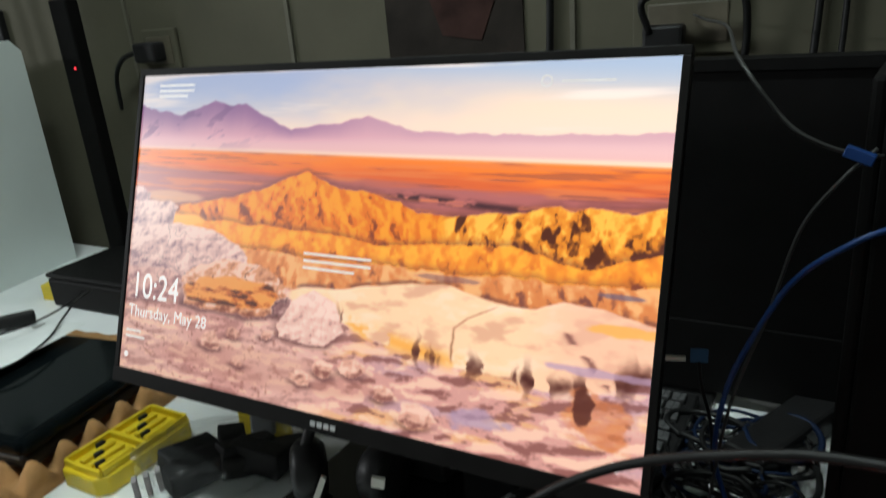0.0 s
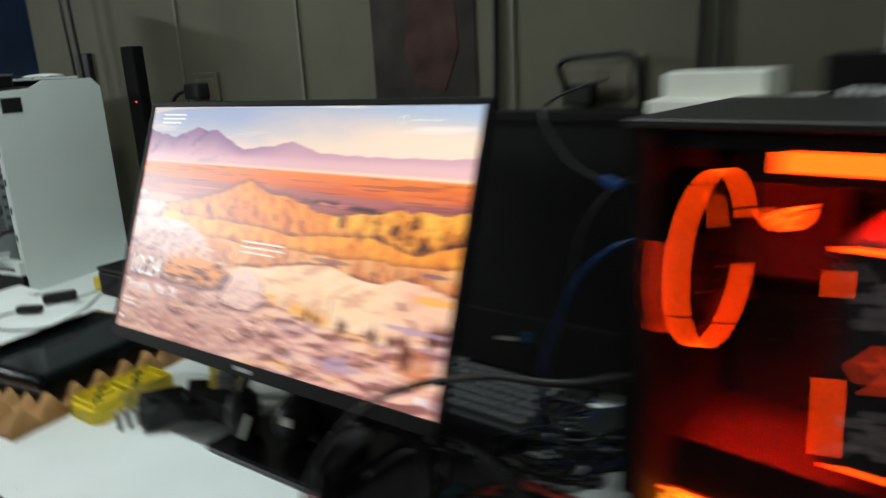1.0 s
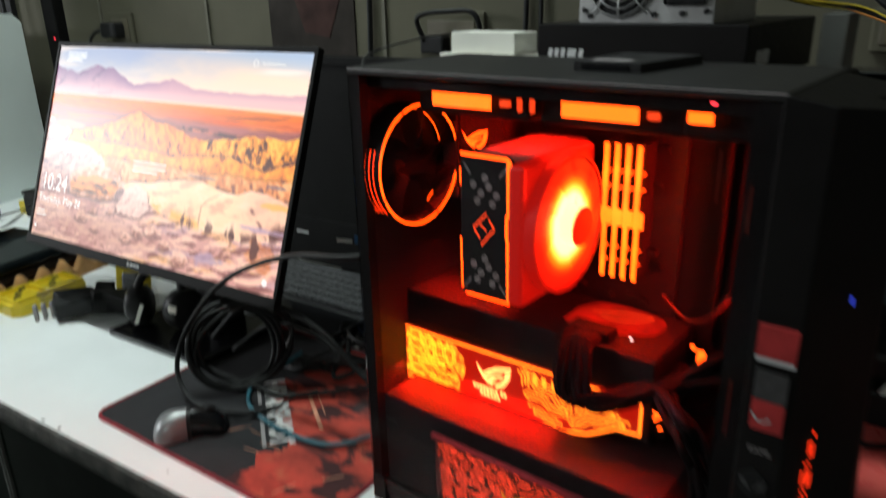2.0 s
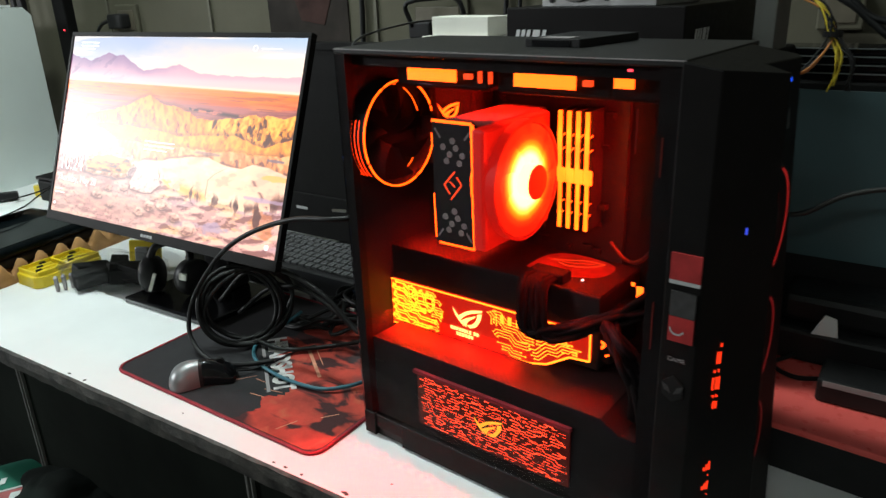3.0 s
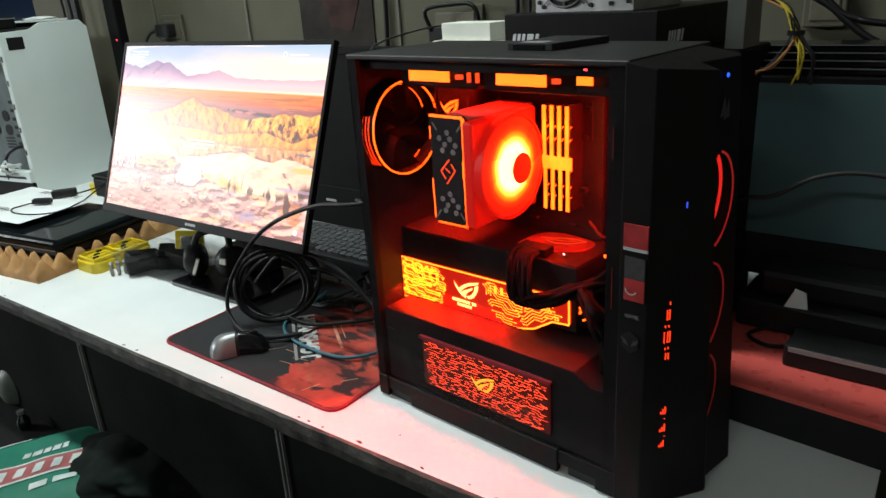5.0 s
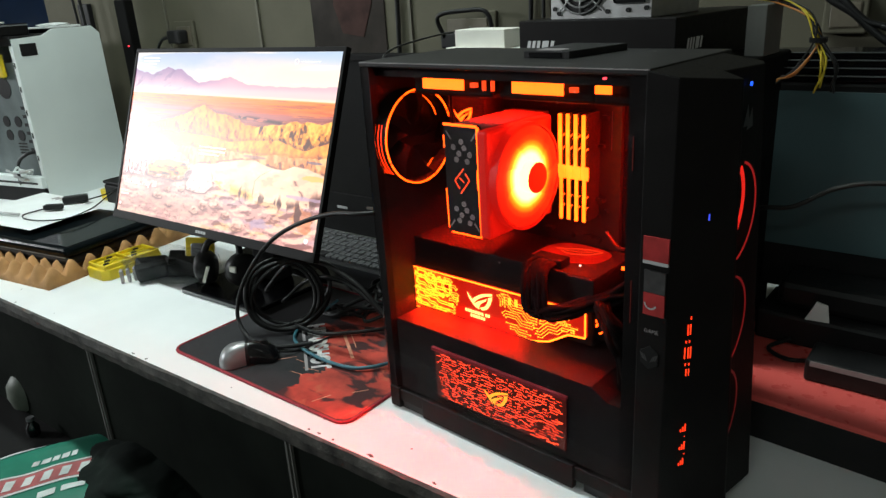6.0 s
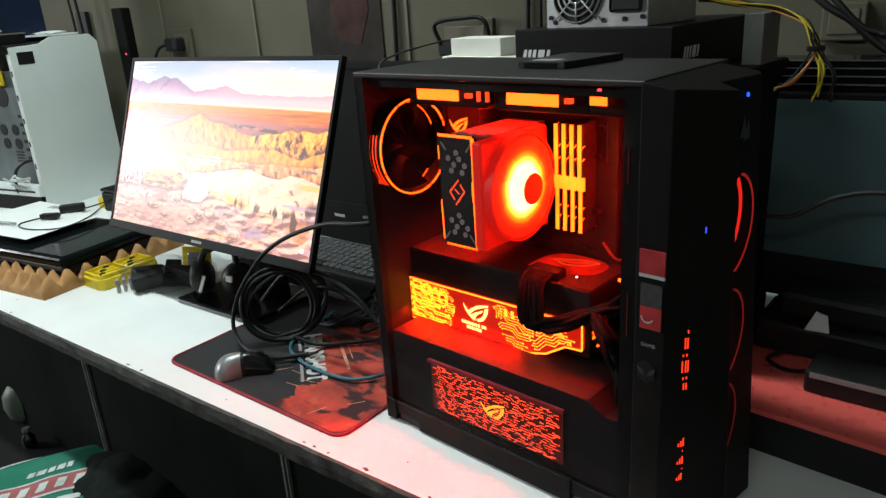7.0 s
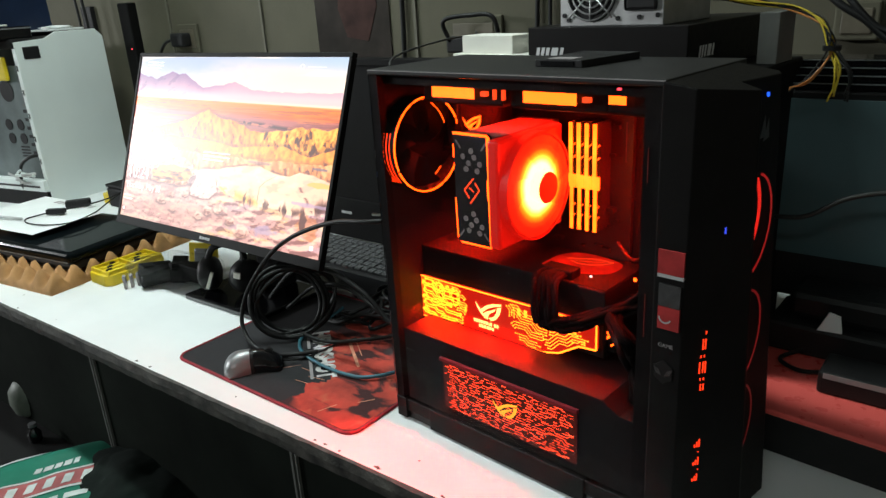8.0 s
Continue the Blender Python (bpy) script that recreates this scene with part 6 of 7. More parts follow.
def print_material():
    """Red camouflage-like cloth print with dark blots, fading out to the black cloth."""
    m = mat("pad_print", (0.42, 0.046, 0.028), 0.88, var=0.35, scale=30.0, bump=0.25, grain=20)
    nt = m.node_tree
    b = nt.nodes["Principled BSDF"]
    link = b.inputs["Base Color"].links[0]
    red = link.from_socket
    tc = nt.nodes.new("ShaderNodeTexCoord")
    def blots(scale, lo, hi, stretch):
        mp = nt.nodes.new("ShaderNodeMapping")
        mp.inputs["Rotation"].default_value = (0, 0, 0.6)
        mp.inputs["Scale"].default_value = stretch
        no = nt.nodes.new("ShaderNodeTexNoise")
        no.inputs["Scale"].default_value, no.inputs["Detail"].default_value, no.inputs["Distortion"].default_value = scale, 3, 0.7
        mr = nt.nodes.new("ShaderNodeMapRange")
        mr.inputs["From Min"].default_value, mr.inputs["From Max"].default_value = lo, hi
        nt.links.new(tc.outputs["Object"], mp.inputs["Vector"])
        nt.links.new(mp.outputs["Vector"], no.inputs["Vector"])
        nt.links.new(no.outputs["Fac"], mr.inputs["Value"])
        return mr.outputs["Result"]
    def mixin(a, colour, fac):
        mx = nt.nodes.new("ShaderNodeMix")
        mx.data_type = "RGBA"
        nt.links.new(fac, mx.inputs["Factor"])
        nt.links.new(a, mx.inputs[6])
        mx.inputs[7].default_value = (*colour, 1)
        return mx.outputs[2]
    col = mixin(red, (0.48, 0.10, 0.05), blots(30, 0.60, 0.74, (1, 1, 1)))
    col = mixin(col, (0.045, 0.010, 0.010), blots(14, 0.50, 0.57, (1, 1.8, 1)))
    col = mixin(col, (0.045, 0.043, 0.046), blots(9, 0.64, 0.76, (1, 1, 1)))
    nt.links.new(col, b.inputs["Base Color"])
    return m
edge = [(0.262, 0.0), (0.278, 0.035), (0.262, 0.06), (0.284, 0.085), (0.26, 0.115), (0.225, 0.13), (0.19, 0.155), (0.155, 0.178), (0.150, 0.2), (0.168, 0.225), (0.150, 0.26), (0.172, 0.30), (0.16, 0.33)]
edge = [(p.x, p.y) for p in spline([(a, b_, 0) for a, b_ in edge], 6)]
rnge = random.Random(12)
inner = [(max(x + rnge.uniform(-0.005, 0.005), 0.1), min(max(y, 0.004), 0.329)) for x, y in edge]
part("red_print", prism(bmesh.new(), inner[::-1] + [(0.396, 0.004), (0.409, 0.008), (0.414, 0.020), (0.414, 0.313), (0.409, 0.324), (0.396, 0.329)], "z", 0.0024, 0.0030), print_material(), pad, "faded red print with dark blots")
for cx, cy, L_, tn, W_ in ((0.2567, 0.168, 0.090, -0.627, 0.0026), (0.243, 0.192, 0.070, -0.627, 0.0007), (0.262, 0.080, 0.03, 0.2, 0.0006), (0.25, 0.06, 0.025, 0.1, 0.0006), (0.34, 0.03, 0.03, 1.2, 0.0008), (0.375, 0.075, 0.025, 0.9, 0.0008), (0.225, 0.09, 0.02, 0.0, 0.0006), (0.20, 0.085, 0.03, 0.9, 0.0005)):
    part("pale_streak", moved(boxed(-L_ / 2, -W_, 0.0030, L_ / 2, W_, 0.0032), pose(cx, cy, 0.0001, 0, 0, math.degrees(tn))), M_PADPALE, pad)

# ---- mouse ----
mo = thing("mouse", pose(-0.281, -0.053, Z0 + 0.003, 0, 0, 52) @ Matrix.Diagonal((0.88, 0.88, 0.88, 1)), "silver and black computer mouse on the pad", "mouse")
def mouse_shell(x0, x1, lift, shrink):
    bm = bmesh.new()
    nx_, na = 18, 18
    rows = []
    for i in range(nx_ + 1):
        t = i / nx_
        x = x0 + (x1 - x0) * t
        k = (x + 0.055) / 0.110
        half = shrink * 0.031 * (0.80 + 0.20 * math.cos(TAU * (k - 0.1))) * (max(0.0, 1 - abs(2 * k - 1) ** 5)) ** 0.5
        top = shrink * 0.038 * (max(0.0, 1 - abs(2 * (k ** 0.85) - 1) ** 2.6)) ** 0.6
        rows.append([bm.verts.new((x, half * math.cos(math.pi * j / na), lift + top * math.sin(math.pi * j / na) ** 0.8)) for j in range(na + 1)])
    for a, b_ in zip(rows, rows[1:]):
        for j in range(na):
            bm.faces.new((a[j], b_[j], b_[j + 1], a[j + 1]))
    bmesh.ops.remove_doubles(bm, verts=bm.verts[:], dist=0.0001)
    bmesh.ops.recalc_face_normals(bm, faces=bm.faces[:])
    return bm
part("body", mouse_shell(-0.055, 0.055, 0.0, 1.0), M_BLACK, mo, "black lower body", smooth=True)
part("back_shell", mouse_shell(-0.0555, -0.004, 0.0008, 1.02), M_SILVER, mo, "silver palm shell", smooth=True)
part("button", moved(mouse_shell(0.002, 0.0545, 0.001, 1.0), pose(0, -0.001, 0.0012)), M_BLACKGLOSS, mo, smooth=True)
part("wheel", disc(bmesh.new(), "y", (0.028, 0, 0.030), 0.009, -0.004, 0.004, 20), M_RUBBER, mo)
part("lead", tube(bmesh.new(), [(0.054, 0, 0.010), (0.08, 0.004, 0.006), (0.11, 0.02, 0.004), (0.15, 0.05, 0.004), (0.19, 0.06, 0.006)], 0.0018, 6, 8), M_RUBBER, mo, smooth=True)

# ---- keyboard ----
kb = thing("open_laptop", pose(-0.74, 0.272, Z0, 0, 0, 4), "open black laptop base with grey-black keys before a dark screen", "laptop")
part("case", moved(boxed(0, 0, 0, 0.44, 0.145, 0.016, 0.003), pose(0, 0, 0.004, 3.5, 0, 0)), M_BLACK, kb)
part("palm_rest", moved(boxed(-0.006, -0.060, 0, 0.446, -0.001, 0.0165, 0.003), pose(0, 0, 0.004, 3.5, 0, 0)), M_BLACKGLOSS, kb, "glossy black palm rest")
part("touchpad", moved(boxed(0.15, -0.050, 0.0165, 0.25, -0.008, 0.0172), pose(0, 0, 0.004, 3.5, 0, 0)), M_BLACK, kb)
key = bmesh.new()
prism(key, [(0.0005, 0.0005), (0.0165, 0.0005), (0.0165, 0.0165), (0.0005, 0.0165)], "z", 0.0, 0.007, 0.0015)
key_me = bpy.data.meshes.new("key")
key.to_mesh(key_me)
key.free()
key_me.materials.append(mat("key_plastic", (0.080, 0.080, 0.082), 0.28, var=0.1, bump=0.04))
for r_ in range(6):
    for c_ in range(22):
        o = new("key", key_me)
        o.parent = kb
        o.matrix_basis = pose(0, 0, 0.004, 3.5, 0, 0) @ pose(0.012 + 0.0189 * c_ + 0.003 * (r_ % 2), 0.012 + 0.0205 * r_, 0.0155)
part("space_bar", moved(boxed(0.11, 0.0115, 0.0162, 0.22, 0.029, 0.0235, 0.001), pose(0, 0, 0.004, 3.5, 0, 0)), M_BLACK, kb)

# ---- cables ----
ck = thing("cable_coil", pose(-0.36, 0.03, Z0 + 0.003), "thick black monitor cable looped in a coil on the pad", "cable")
o_ = Vector((-0.36, 0.03, Z0 + 0.003))
def rel(pts):
    return [tuple(Vector(p) - o_) for p in pts]
part("lead", tube(bmesh.new(), rel([(0.02, 0.19, 1.02), (-0.064, 0.060, 1.014), (-0.150, 0.045, 1.002), (-0.235, 0.04, 0.972), (-0.295, 0.03, 0.938), (-0.340, 0.02, 0.895), (-0.375, 0.005, 0.84), (-0.375, -0.01, 0.79), (-0.33, -0.015, 0.763), (-0.27, 0.0, 0.763), (-0.22, 0.03, 0.772)]), 0.0036, 9, 10), M_RUBBER, ck, smooth=True)
rc2 = random.Random(52)
across, rise = Vector((0.515, 0.857, 0.0)), Vector((-0.294, 0.177, 0.94))
for k in range(6):
    wide, high = rc2.uniform(0.056, 0.074), rc2.uniform(0.054, 0.064)
    mid_ = Vector((0.026, 0.032, 0.064)) + rc2.uniform(-0.006, 0.016) * across + rc2.uniform(-0.004, 0.006) * Vector((0.86, -0.51, 0))
    tilt = rc2.uniform(-0.25, 0.25)
    pts = [mid_ + wide * math.cos(a) * across + high * math.sin(a + tilt) * rise + 0.006 * math.sin(2 * a + k) * Vector((0.86, -0.51, 0)) for a in [TAU * 1.03 * q / 15 + k for q in range(16)]]
    for p in pts:
        p.z = max(p.z, 0.0045)
    part("loop", tube(bmesh.new(), pts, 0.0034, 9, 5), M_RUBBER, ck, smooth=True)
for k in range(5):
    pts = [Vector((0.05 + 0.03 * q + rc2.uniform(-0.014, 0.014), 0.105 + 0.012 * q + rc2.uniform(-0.026, 0.026), 0.008 + 0.045 * rc2.random() * math.sin(math.pi * (q + 0.5) / 6))) for q in range(6)]
    part("lying_lead", tube(bmesh.new(), pts, rc2.choice((0.0034, 0.004)), 8, 6), M_RUBBER, ck, smooth=True)
part("thick_lead", tube(bmesh.new(), rel([(-0.42, 0.08, 0.80), (-0.36, 0.10, 0.86), (-0.28, 0.11, 0.875), (-0.20, 0.12, 0.85), (-0.14, 0.13, 0.80), (-0.05, 0.14, 0.775)]), 0.0040, 9, 8), M_RUBBER, ck, smooth=True)
part("thick_lead", tube(bmesh.new(), rel([(-0.40, 0.10, 0.775), (-0.33, 0.12, 0.83), (-0.25, 0.13, 0.84), (-0.16, 0.14, 0.80), (-0.06, 0.15, 0.765)]), 0.0036, 9, 8), M_RUBBER, ck, smooth=True)
part("lead", tube(bmesh.new(), rel([(-0.31, 0.06, 0.768), (-0.25, 0.07, 0.764), (-0.20, 0.115, 0.764), (-0.14, 0.18, 0.766), (-0.06, 0.23, 0.768)]), 0.0036, 8, 8), M_RUBBER, ck, smooth=True)
nc = thing("network_cable", pose(-0.20, 0.03, Z0 + 0.003), "thin teal network cable curving over the pad", "cable")
o_ = Vector((-0.20, 0.03, Z0 + 0.003))
part("cable", tube(bmesh.new(), rel([(-0.27, 0.13, 0.80), (-0.295, 0.10, 0.775), (-0.303, 0.062, 0.763), (-0.27, 0.03, 0.762), (-0.212, 0.016, 0.762), (-0.15, 0.018, 0.762), (-0.105, 0.032, 0.763), (-0.075, 0.08, 0.765), (-0.07, 0.16, 0.77)]), 0.0028, 8, 10), mat("teal_cable", (0.03, 0.13, 0.17), 0.45, var=0.1), nc, smooth=True)

# tangle on the bench behind the monitor
tg = thing("cable_tangle", pose(-0.235, 0.32, Z0), "tangle of dark blue and black cables on the bench", "cable")
rt_ = random.Random(31)
for k in range(38):
    cx, cy = rt_.uniform(-0.06, 0.045), rt_.uniform(-0.07, 0.08)
    r1, r2, ph_ = rt_.uniform(0.025, 0.055), rt_.uniform(0.02, 0.05), rt_.uniform(0, TAU)
    pts = [(min(cx + r1 * math.cos(ph_ + TAU * q / 9), 0.075), cy + r2 * math.sin(ph_ + TAU * q / 9), 0.006 + 0.004 * (k % 6) + 0.008 * rt_.random()) for q in range(rt_.randint(7, 11))]
    part("cable", tube(bmesh.new(), pts, rt_.choice((0.0022, 0.0028, 0.0036)), 7, 6), rt_.choice((M_RUBBER, M_RUBBER, M_BLUEDARK)), tg, smooth=True)
pst = thing("power_strip", pose(-0.205, 0.425, Z0, 0, 0, 70), "black power strip with a red lamp among the cables", "power strip")
part("body", boxed(-0.09, -0.025, 0, 0.10, 0.025, 0.035, 0.005), M_BLACK, pst)
part("lamp", boxed(-0.070, -0.0262, 0.022, -0.062, -0.0248, 0.028), G_REDLED, pst)
cd = thing("blue_tag", pose(-0.270, 0.25, Z0 + 0.180, 0, 0, 20), "small blue tag with a white plug end", "tag")
part("tag", boxed(0, 0, 0, 0.016, 0.003, 0.014, 0.001), M_BLUE, cd)
part("plug_end", boxed(-0.03, -0.001, 0.001, -0.004, 0.003, 0.006, 0.001), M_CARD, cd)
part("stem", tube(bmesh.new(), [(0.008, 0.0015, 0.002), (0.012, 0.01, -0.03), (0.025, 0.03, -0.09), (0.03, 0.04, -0.176)], 0.002, 6, 6), M_RUBBER, cd, smooth=True)
for name, pts, r_, m_, lab in (
        ("hanging_cable", [(-0.120, 0.262, 1.082), (-0.145, 0.25, 1.071), (-0.183, 0.25, 1.037), (-0.208, 0.25, 0.992), (-0.235, 0.25, 0.919), (-0.245, 0.255, 0.84), (-0.235, 0.27, 0.774)], 0.0026, M_BLUEBRIGHT, "bright blue network cable hanging behind the computer"),
        ("hanging_cable", [(-0.140, 0.262, 1.142), (-0.160, 0.25, 1.120), (-0.186, 0.25, 1.076), (-0.206, 0.25, 0.995), (-0.232, 0.25, 0.90), (-0.25, 0.26, 0.774)], 0.0016, M_GREYCABLE, "thin grey cable hanging behind the computer")):
    th = thing(name, pose(*pts[-1]), lab, "cable")
    o_ = Vector(pts[-1])
    part("cable", tube(bmesh.new(), rel(pts), r_, 7, 8), m_, th, smooth=True)
# Glints on the laptop's palm rest, put in as pale blocks.
for x, y, a, L_, m_ in ((-0.36, 0.235, 20, 0.06, M_LABEL), (-0.315, 0.255, -12, 0.045, M_CARD), (-0.42, 0.225, 8, 0.05, M_LABEL)):
    th = thing("palm_rest_glint", pose(x, y, Z0, 0, 0, a), "small pale block in place of a palm rest glint", "connector")
    part("shell", boxed(0, 0, 0, L_, 0.016, 0.012, 0.002), m_, th)
    part("tail", tube(bmesh.new(), [(L_, 0.008, 0.006), (L_ + 0.03, 0.012, 0.006), (L_ + 0.06, 0.0, 0.004)], 0.003, 7, 5), M_RUBBER, th, smooth=True)

# ---- wall things ----
S6, C6 = math.sin(radians(ANG)), math.cos(radians(ANG))
def on_wall(x, z):
    """Where the wall stands at world x, as a pose facing the room."""
    return DESK @ pose((x + WALL_V * S6) / C6, WALL_V, z)
M_BROWN = mat("brown_plate", (0.10, 0.085, 0.06), 0.5, var=0.2)
for x in (-1.55, -1.115, -0.575, 0.02, 0.62):
    ob = structure("trim", boxed(-0.004, -0.006, 0, 0.004, 0, 2.0), mat("seam_strip", (0.10, 0.092, 0.068), 0.7), "thin joint strip on the beige wall panels")
    ob.matrix_world = on_wall(x, 0.70)
def outlet(x, z, w_, h_, label):
    th = thing("wall_outlet", on_wall(x, z), label, "outlet")
    part("plate", boxed(-w_ / 2, -0.010, -h_ / 2, w_ / 2, 0, h_ / 2, 0.003), M_WALL, th)
    part("inset", boxed(-w_ * 0.36, -0.012, -h_ * 0.32, w_ * 0.36, -0.0095, h_ * 0.32, 0.002), M_BROWN, th)
    return th
th = outlet(-1.46, 1.225, 0.10, 0.085, "beige wall outlet with a black plug")
part("plug", boxed(-0.045, -0.045, -0.022, 0.02, -0.012, 0.018, 0.006), M_BLACK, th)
part("cord", tube(bmesh.new(), [(-0.04, -0.035, 0), (-0.09, -0.035, -0.012), (-0.13, -0.03, -0.05), (-0.15, -0.02, -0.12)], 0.005, 7, 8), M_RUBBER, th, smooth=True)
th = outlet(-0.41, 1.218, 0.15, 0.085, "wide beige wall outlet with plugged cords")
part("plug", boxed(-0.055, -0.04, -0.035, 0.0, -0.012, 0.0, 0.005), M_BLACK, th)
part("cord", tube(bmesh.new(), [(-0.045, -0.038, -0.01), (-0.05, -0.05, 0.035), (0.02, -0.045, 0.045), (0.07, -0.04, 0.04), (0.08, -0.03, -0.01), (0.075, -0.02, -0.07)], 0.005, 7, 8), M_RUBBER, th, smooth=True)
inv = th.matrix_world.inverted()
part("grey_cord", tube(bmesh.new(), [(0.01, -0.015, 0.01), (0.03, -0.05, 0.005)] + [tuple(inv @ Vector(p)) for p in ((-0.30, 0.45, 1.225), (-0.245, 0.27, 1.21), (-0.205, 0.25, 1.165), (-0.178, 0.25, 1.147), (-0.150, 0.258, 1.137), (-0.136, 0.268, 1.135))], 0.0018, 7, 8), M_GREYCABLE, th, smooth=True)
part("blue_plug", moved(boxed(-0.012, -0.004, -0.004, 0.010, 0.004, 0.005, 0.001), inv @ pose(-0.150, 0.254, 1.137, 0, 20, 0)), M_BLUEBRIGHT, th, "bright blue plug")
po = thing("wall_poster", on_wall(-0.775, 1.17), "dark brown poster with a blurred reddish shape", "poster")
part("sheet", boxed(-0.128, -0.004, 0, 0.122, 0, 0.60), mat("poster_dark", (0.026, 0.021, 0.018), 0.6, spec=0.08, var=0.5, scale=9, bump=0.0), po)
part("shape", prism(bmesh.new(), [(-0.02, 0.05), (0.05, 0.04), (0.085, 0.12), (0.075, 0.24), (0.02, 0.28), (-0.03, 0.22), (-0.045, 0.12)], "y", -0.0055, -0.004), mat("poster_red", (0.040, 0.020, 0.017), 0.6, spec=0.08, var=0.5, scale=16, bump=0.0), po)
for x, y0, z0_, x1, y1, z1_, r_ in ((-0.60, -0.01, 1.72, -0.615, -0.01, 1.10, 0.006), (-0.245, -0.01, 1.72, -0.255, -0.015, 1.10, 0.005), (-0.225, -0.01, 1.72, -0.222, -0.015, 1.10, 0.004)):
    th = thing("wall_cable", on_wall(x1, z1_), "black cable running up the wall", "cable")
    part("cable", tube(bmesh.new(), [(0, y1, 0), (0.3 * (x - x1) + 0.004, y0, 0.3 * (z0_ - z1_)), (x - x1, y0, z0_ - z1_)], r_, 7, 8), M_RUBBER, th, smooth=True)

# ---- top right: wires of the power supply and cables on the wall ----
wr = thing("supply_wires", pose(0.245, 0.405, TT + 0.060), "bundle of yellow, orange and black supply wires", "wires")
o_ = Vector((0.245, 0.405, TT + 0.060))
rw = random.Random(9)
for k in range(12):
    j = lambda s_: Vector((rw.uniform(-s_, s_), rw.uniform(-s_, s_), rw.uniform(-s_, s_)))
    base_ = [Vector((0.245, 0.400, 1.285)), Vector((0.285, 0.42, 1.276)), Vector((0.335, 0.43, 1.268)), Vector((0.375, 0.42, 1.250)), Vector((0.392, 0.41, 1.220)), Vector((0.405 + 0.01 * (k % 3), 0.40, 1.190)), Vector((0.412 + 0.016 * (k % 3) - 0.012, 0.40, 1.170 - 0.006 * (k % 4)))]
    if k % 3 == 2:
        base_[5:] = [Vector((0.378, 0.39, 1.185)), Vector((0.355, 0.385, 1.172))]
    pts = [tuple(p + j(0.0045) - o_) for p in base_]
    part("wire", tube(bmesh.new(), pts, 0.0012, 6, 7), (M_YWIRE, M_RUBBER, M_OWIRE, M_YWIRE, M_RUBBER, M_RUBBER)[k % 6], wr, smooth=True)
part("tie", ring(bmesh.new(), "z", (0.392 - o_.x, 0.41 - o_.y, 1.219 - o_.z), 0.008, 0.0105, -0.003, 0.003, 16), M_BLACK, wr)
for pts, r_ in (([(0.27, 0.66, 1.36), (0.305, 0.63, 1.295), (0.34, 0.62, 1.262), (0.376, 0.62, 1.239), (0.401, 0.62, 1.217), (0.439, 0.62, 1.190), (0.52, 0.64, 1.15)], 0.0055), ([(0.30, 0.66, 1.37), (0.335, 0.63, 1.292), (0.363, 0.62, 1.257), (0.392, 0.62, 1.229), (0.414, 0.62, 1.221), (0.435, 0.62, 1.216), (0.55, 0.64, 1.20)], 0.005)):
    th = thing("wall_cable", pose(*pts[-1]), "thick black cable sagging across the wall", "cable")
    o_ = Vector(pts[-1])
    part("cable", tube(bmesh.new(), rel(pts), r_, 8, 8), M_RUBBER, th, smooth=True)
gb = thing("grey_carton", pose(0.306, 0.40, TT, 0, 0, 0), "grey carton behind the black one", "box")
part("carton", boxed(0, 0, 0, 0.025, 0.06, 0.064, 0.001), mat("grey_card", (0.13, 0.13, 0.12), 0.7), gb)
th = thing("wall_outlet", on_wall(0.33, 1.23), "small pale outlet box low on the wall", "outlet")
part("plate", boxed(-0.03, -0.02, -0.03, 0.035, 0, 0.03, 0.003), M_WALL, th)
part("inset", boxed(-0.02, -0.022, -0.02, 0.025, -0.0195, 0.02, 0.002), M_BROWN, th)
wc = thing("white_lead", pose(0.40, 0.34, Z0 + 0.061), "thin grey-white lead across the dark monitor", "cable")
o_ = Vector((0.40, 0.34, Z0 + 0.061))
part("lead", tube(bmesh.new(), rel([(0.34, 0.40, 0.995), (0.36, 0.38, 1.005), (0.395, 0.38, 1.012), (0.44, 0.39, 1.040), (0.50, 0.40, 1.050), (0.60, 0.41, 1.03), (0.66, 0.42, 0.95), (0.68, 0.42, 0.83)]), 0.0032, 7, 8), M_GREYCABLE, wc, smooth=True)
tr = thing("black_gear", pose(0.36, 0.375, Z0 + 0.060, 0, 0, 3), "black boxy gear stacked under the dark monitor", "device")
part("body", boxed(0, 0, 0, 0.34, 0.10, 0.045, 0.006), M_BLACK, tr)
part("upper_body", boxed(0.02, 0.02, 0.045, 0.32, 0.10, 0.085, 0.010), M_RUBBER, tr)
tb = thing("white_tab", pose(0.425, 0.373, Z0 + 0.105, 0, 0, 10), "small crumpled white tab on the black gear", "tab")
part("tab", prism(bmesh.new(), [(0, 0), (0.012, 0.028), (0.026, 0.024), (0.03, 0.0)], "y", 0.0, 0.004, 0.0008), M_PAPER, tb)
part("cable", tube(bmesh.new(), [(0.10, -0.03, 0.004), (0.06, -0.05, 0.004), (0.03, -0.03, 0.004), (0.05, 0.0, 0.01)], 0.003, 7, 8), M_RUBBER, tr, smooth=True)

# ---- under the bench ----
M_STRIPGREY = mat("dull_strip", (0.13, 0.13, 0.12), 0.5, var=0.2)
for u in (-0.712, -0.138, -1.35):
    part("metal_strip", boxed(u, 0.034, 0.20, u + 0.004, 0.041, 0.727), M_STRIPGREY, bench, "thin steel strip")
    part("metal_strip", boxed(u + 0.009, 0.035, 0.20, u + 0.0115, 0.041, 0.727), M_STRIPGREY, bench)
stl = thing("low_table", pose(-0.74, -0.34, 0, 0, 0, 70), "low dark table before the bench", "table")
part("top", boxed(-0.36, -0.18, 0.38, 0.13, 0.54, 0.405, 0.006), M_STEEL, stl)
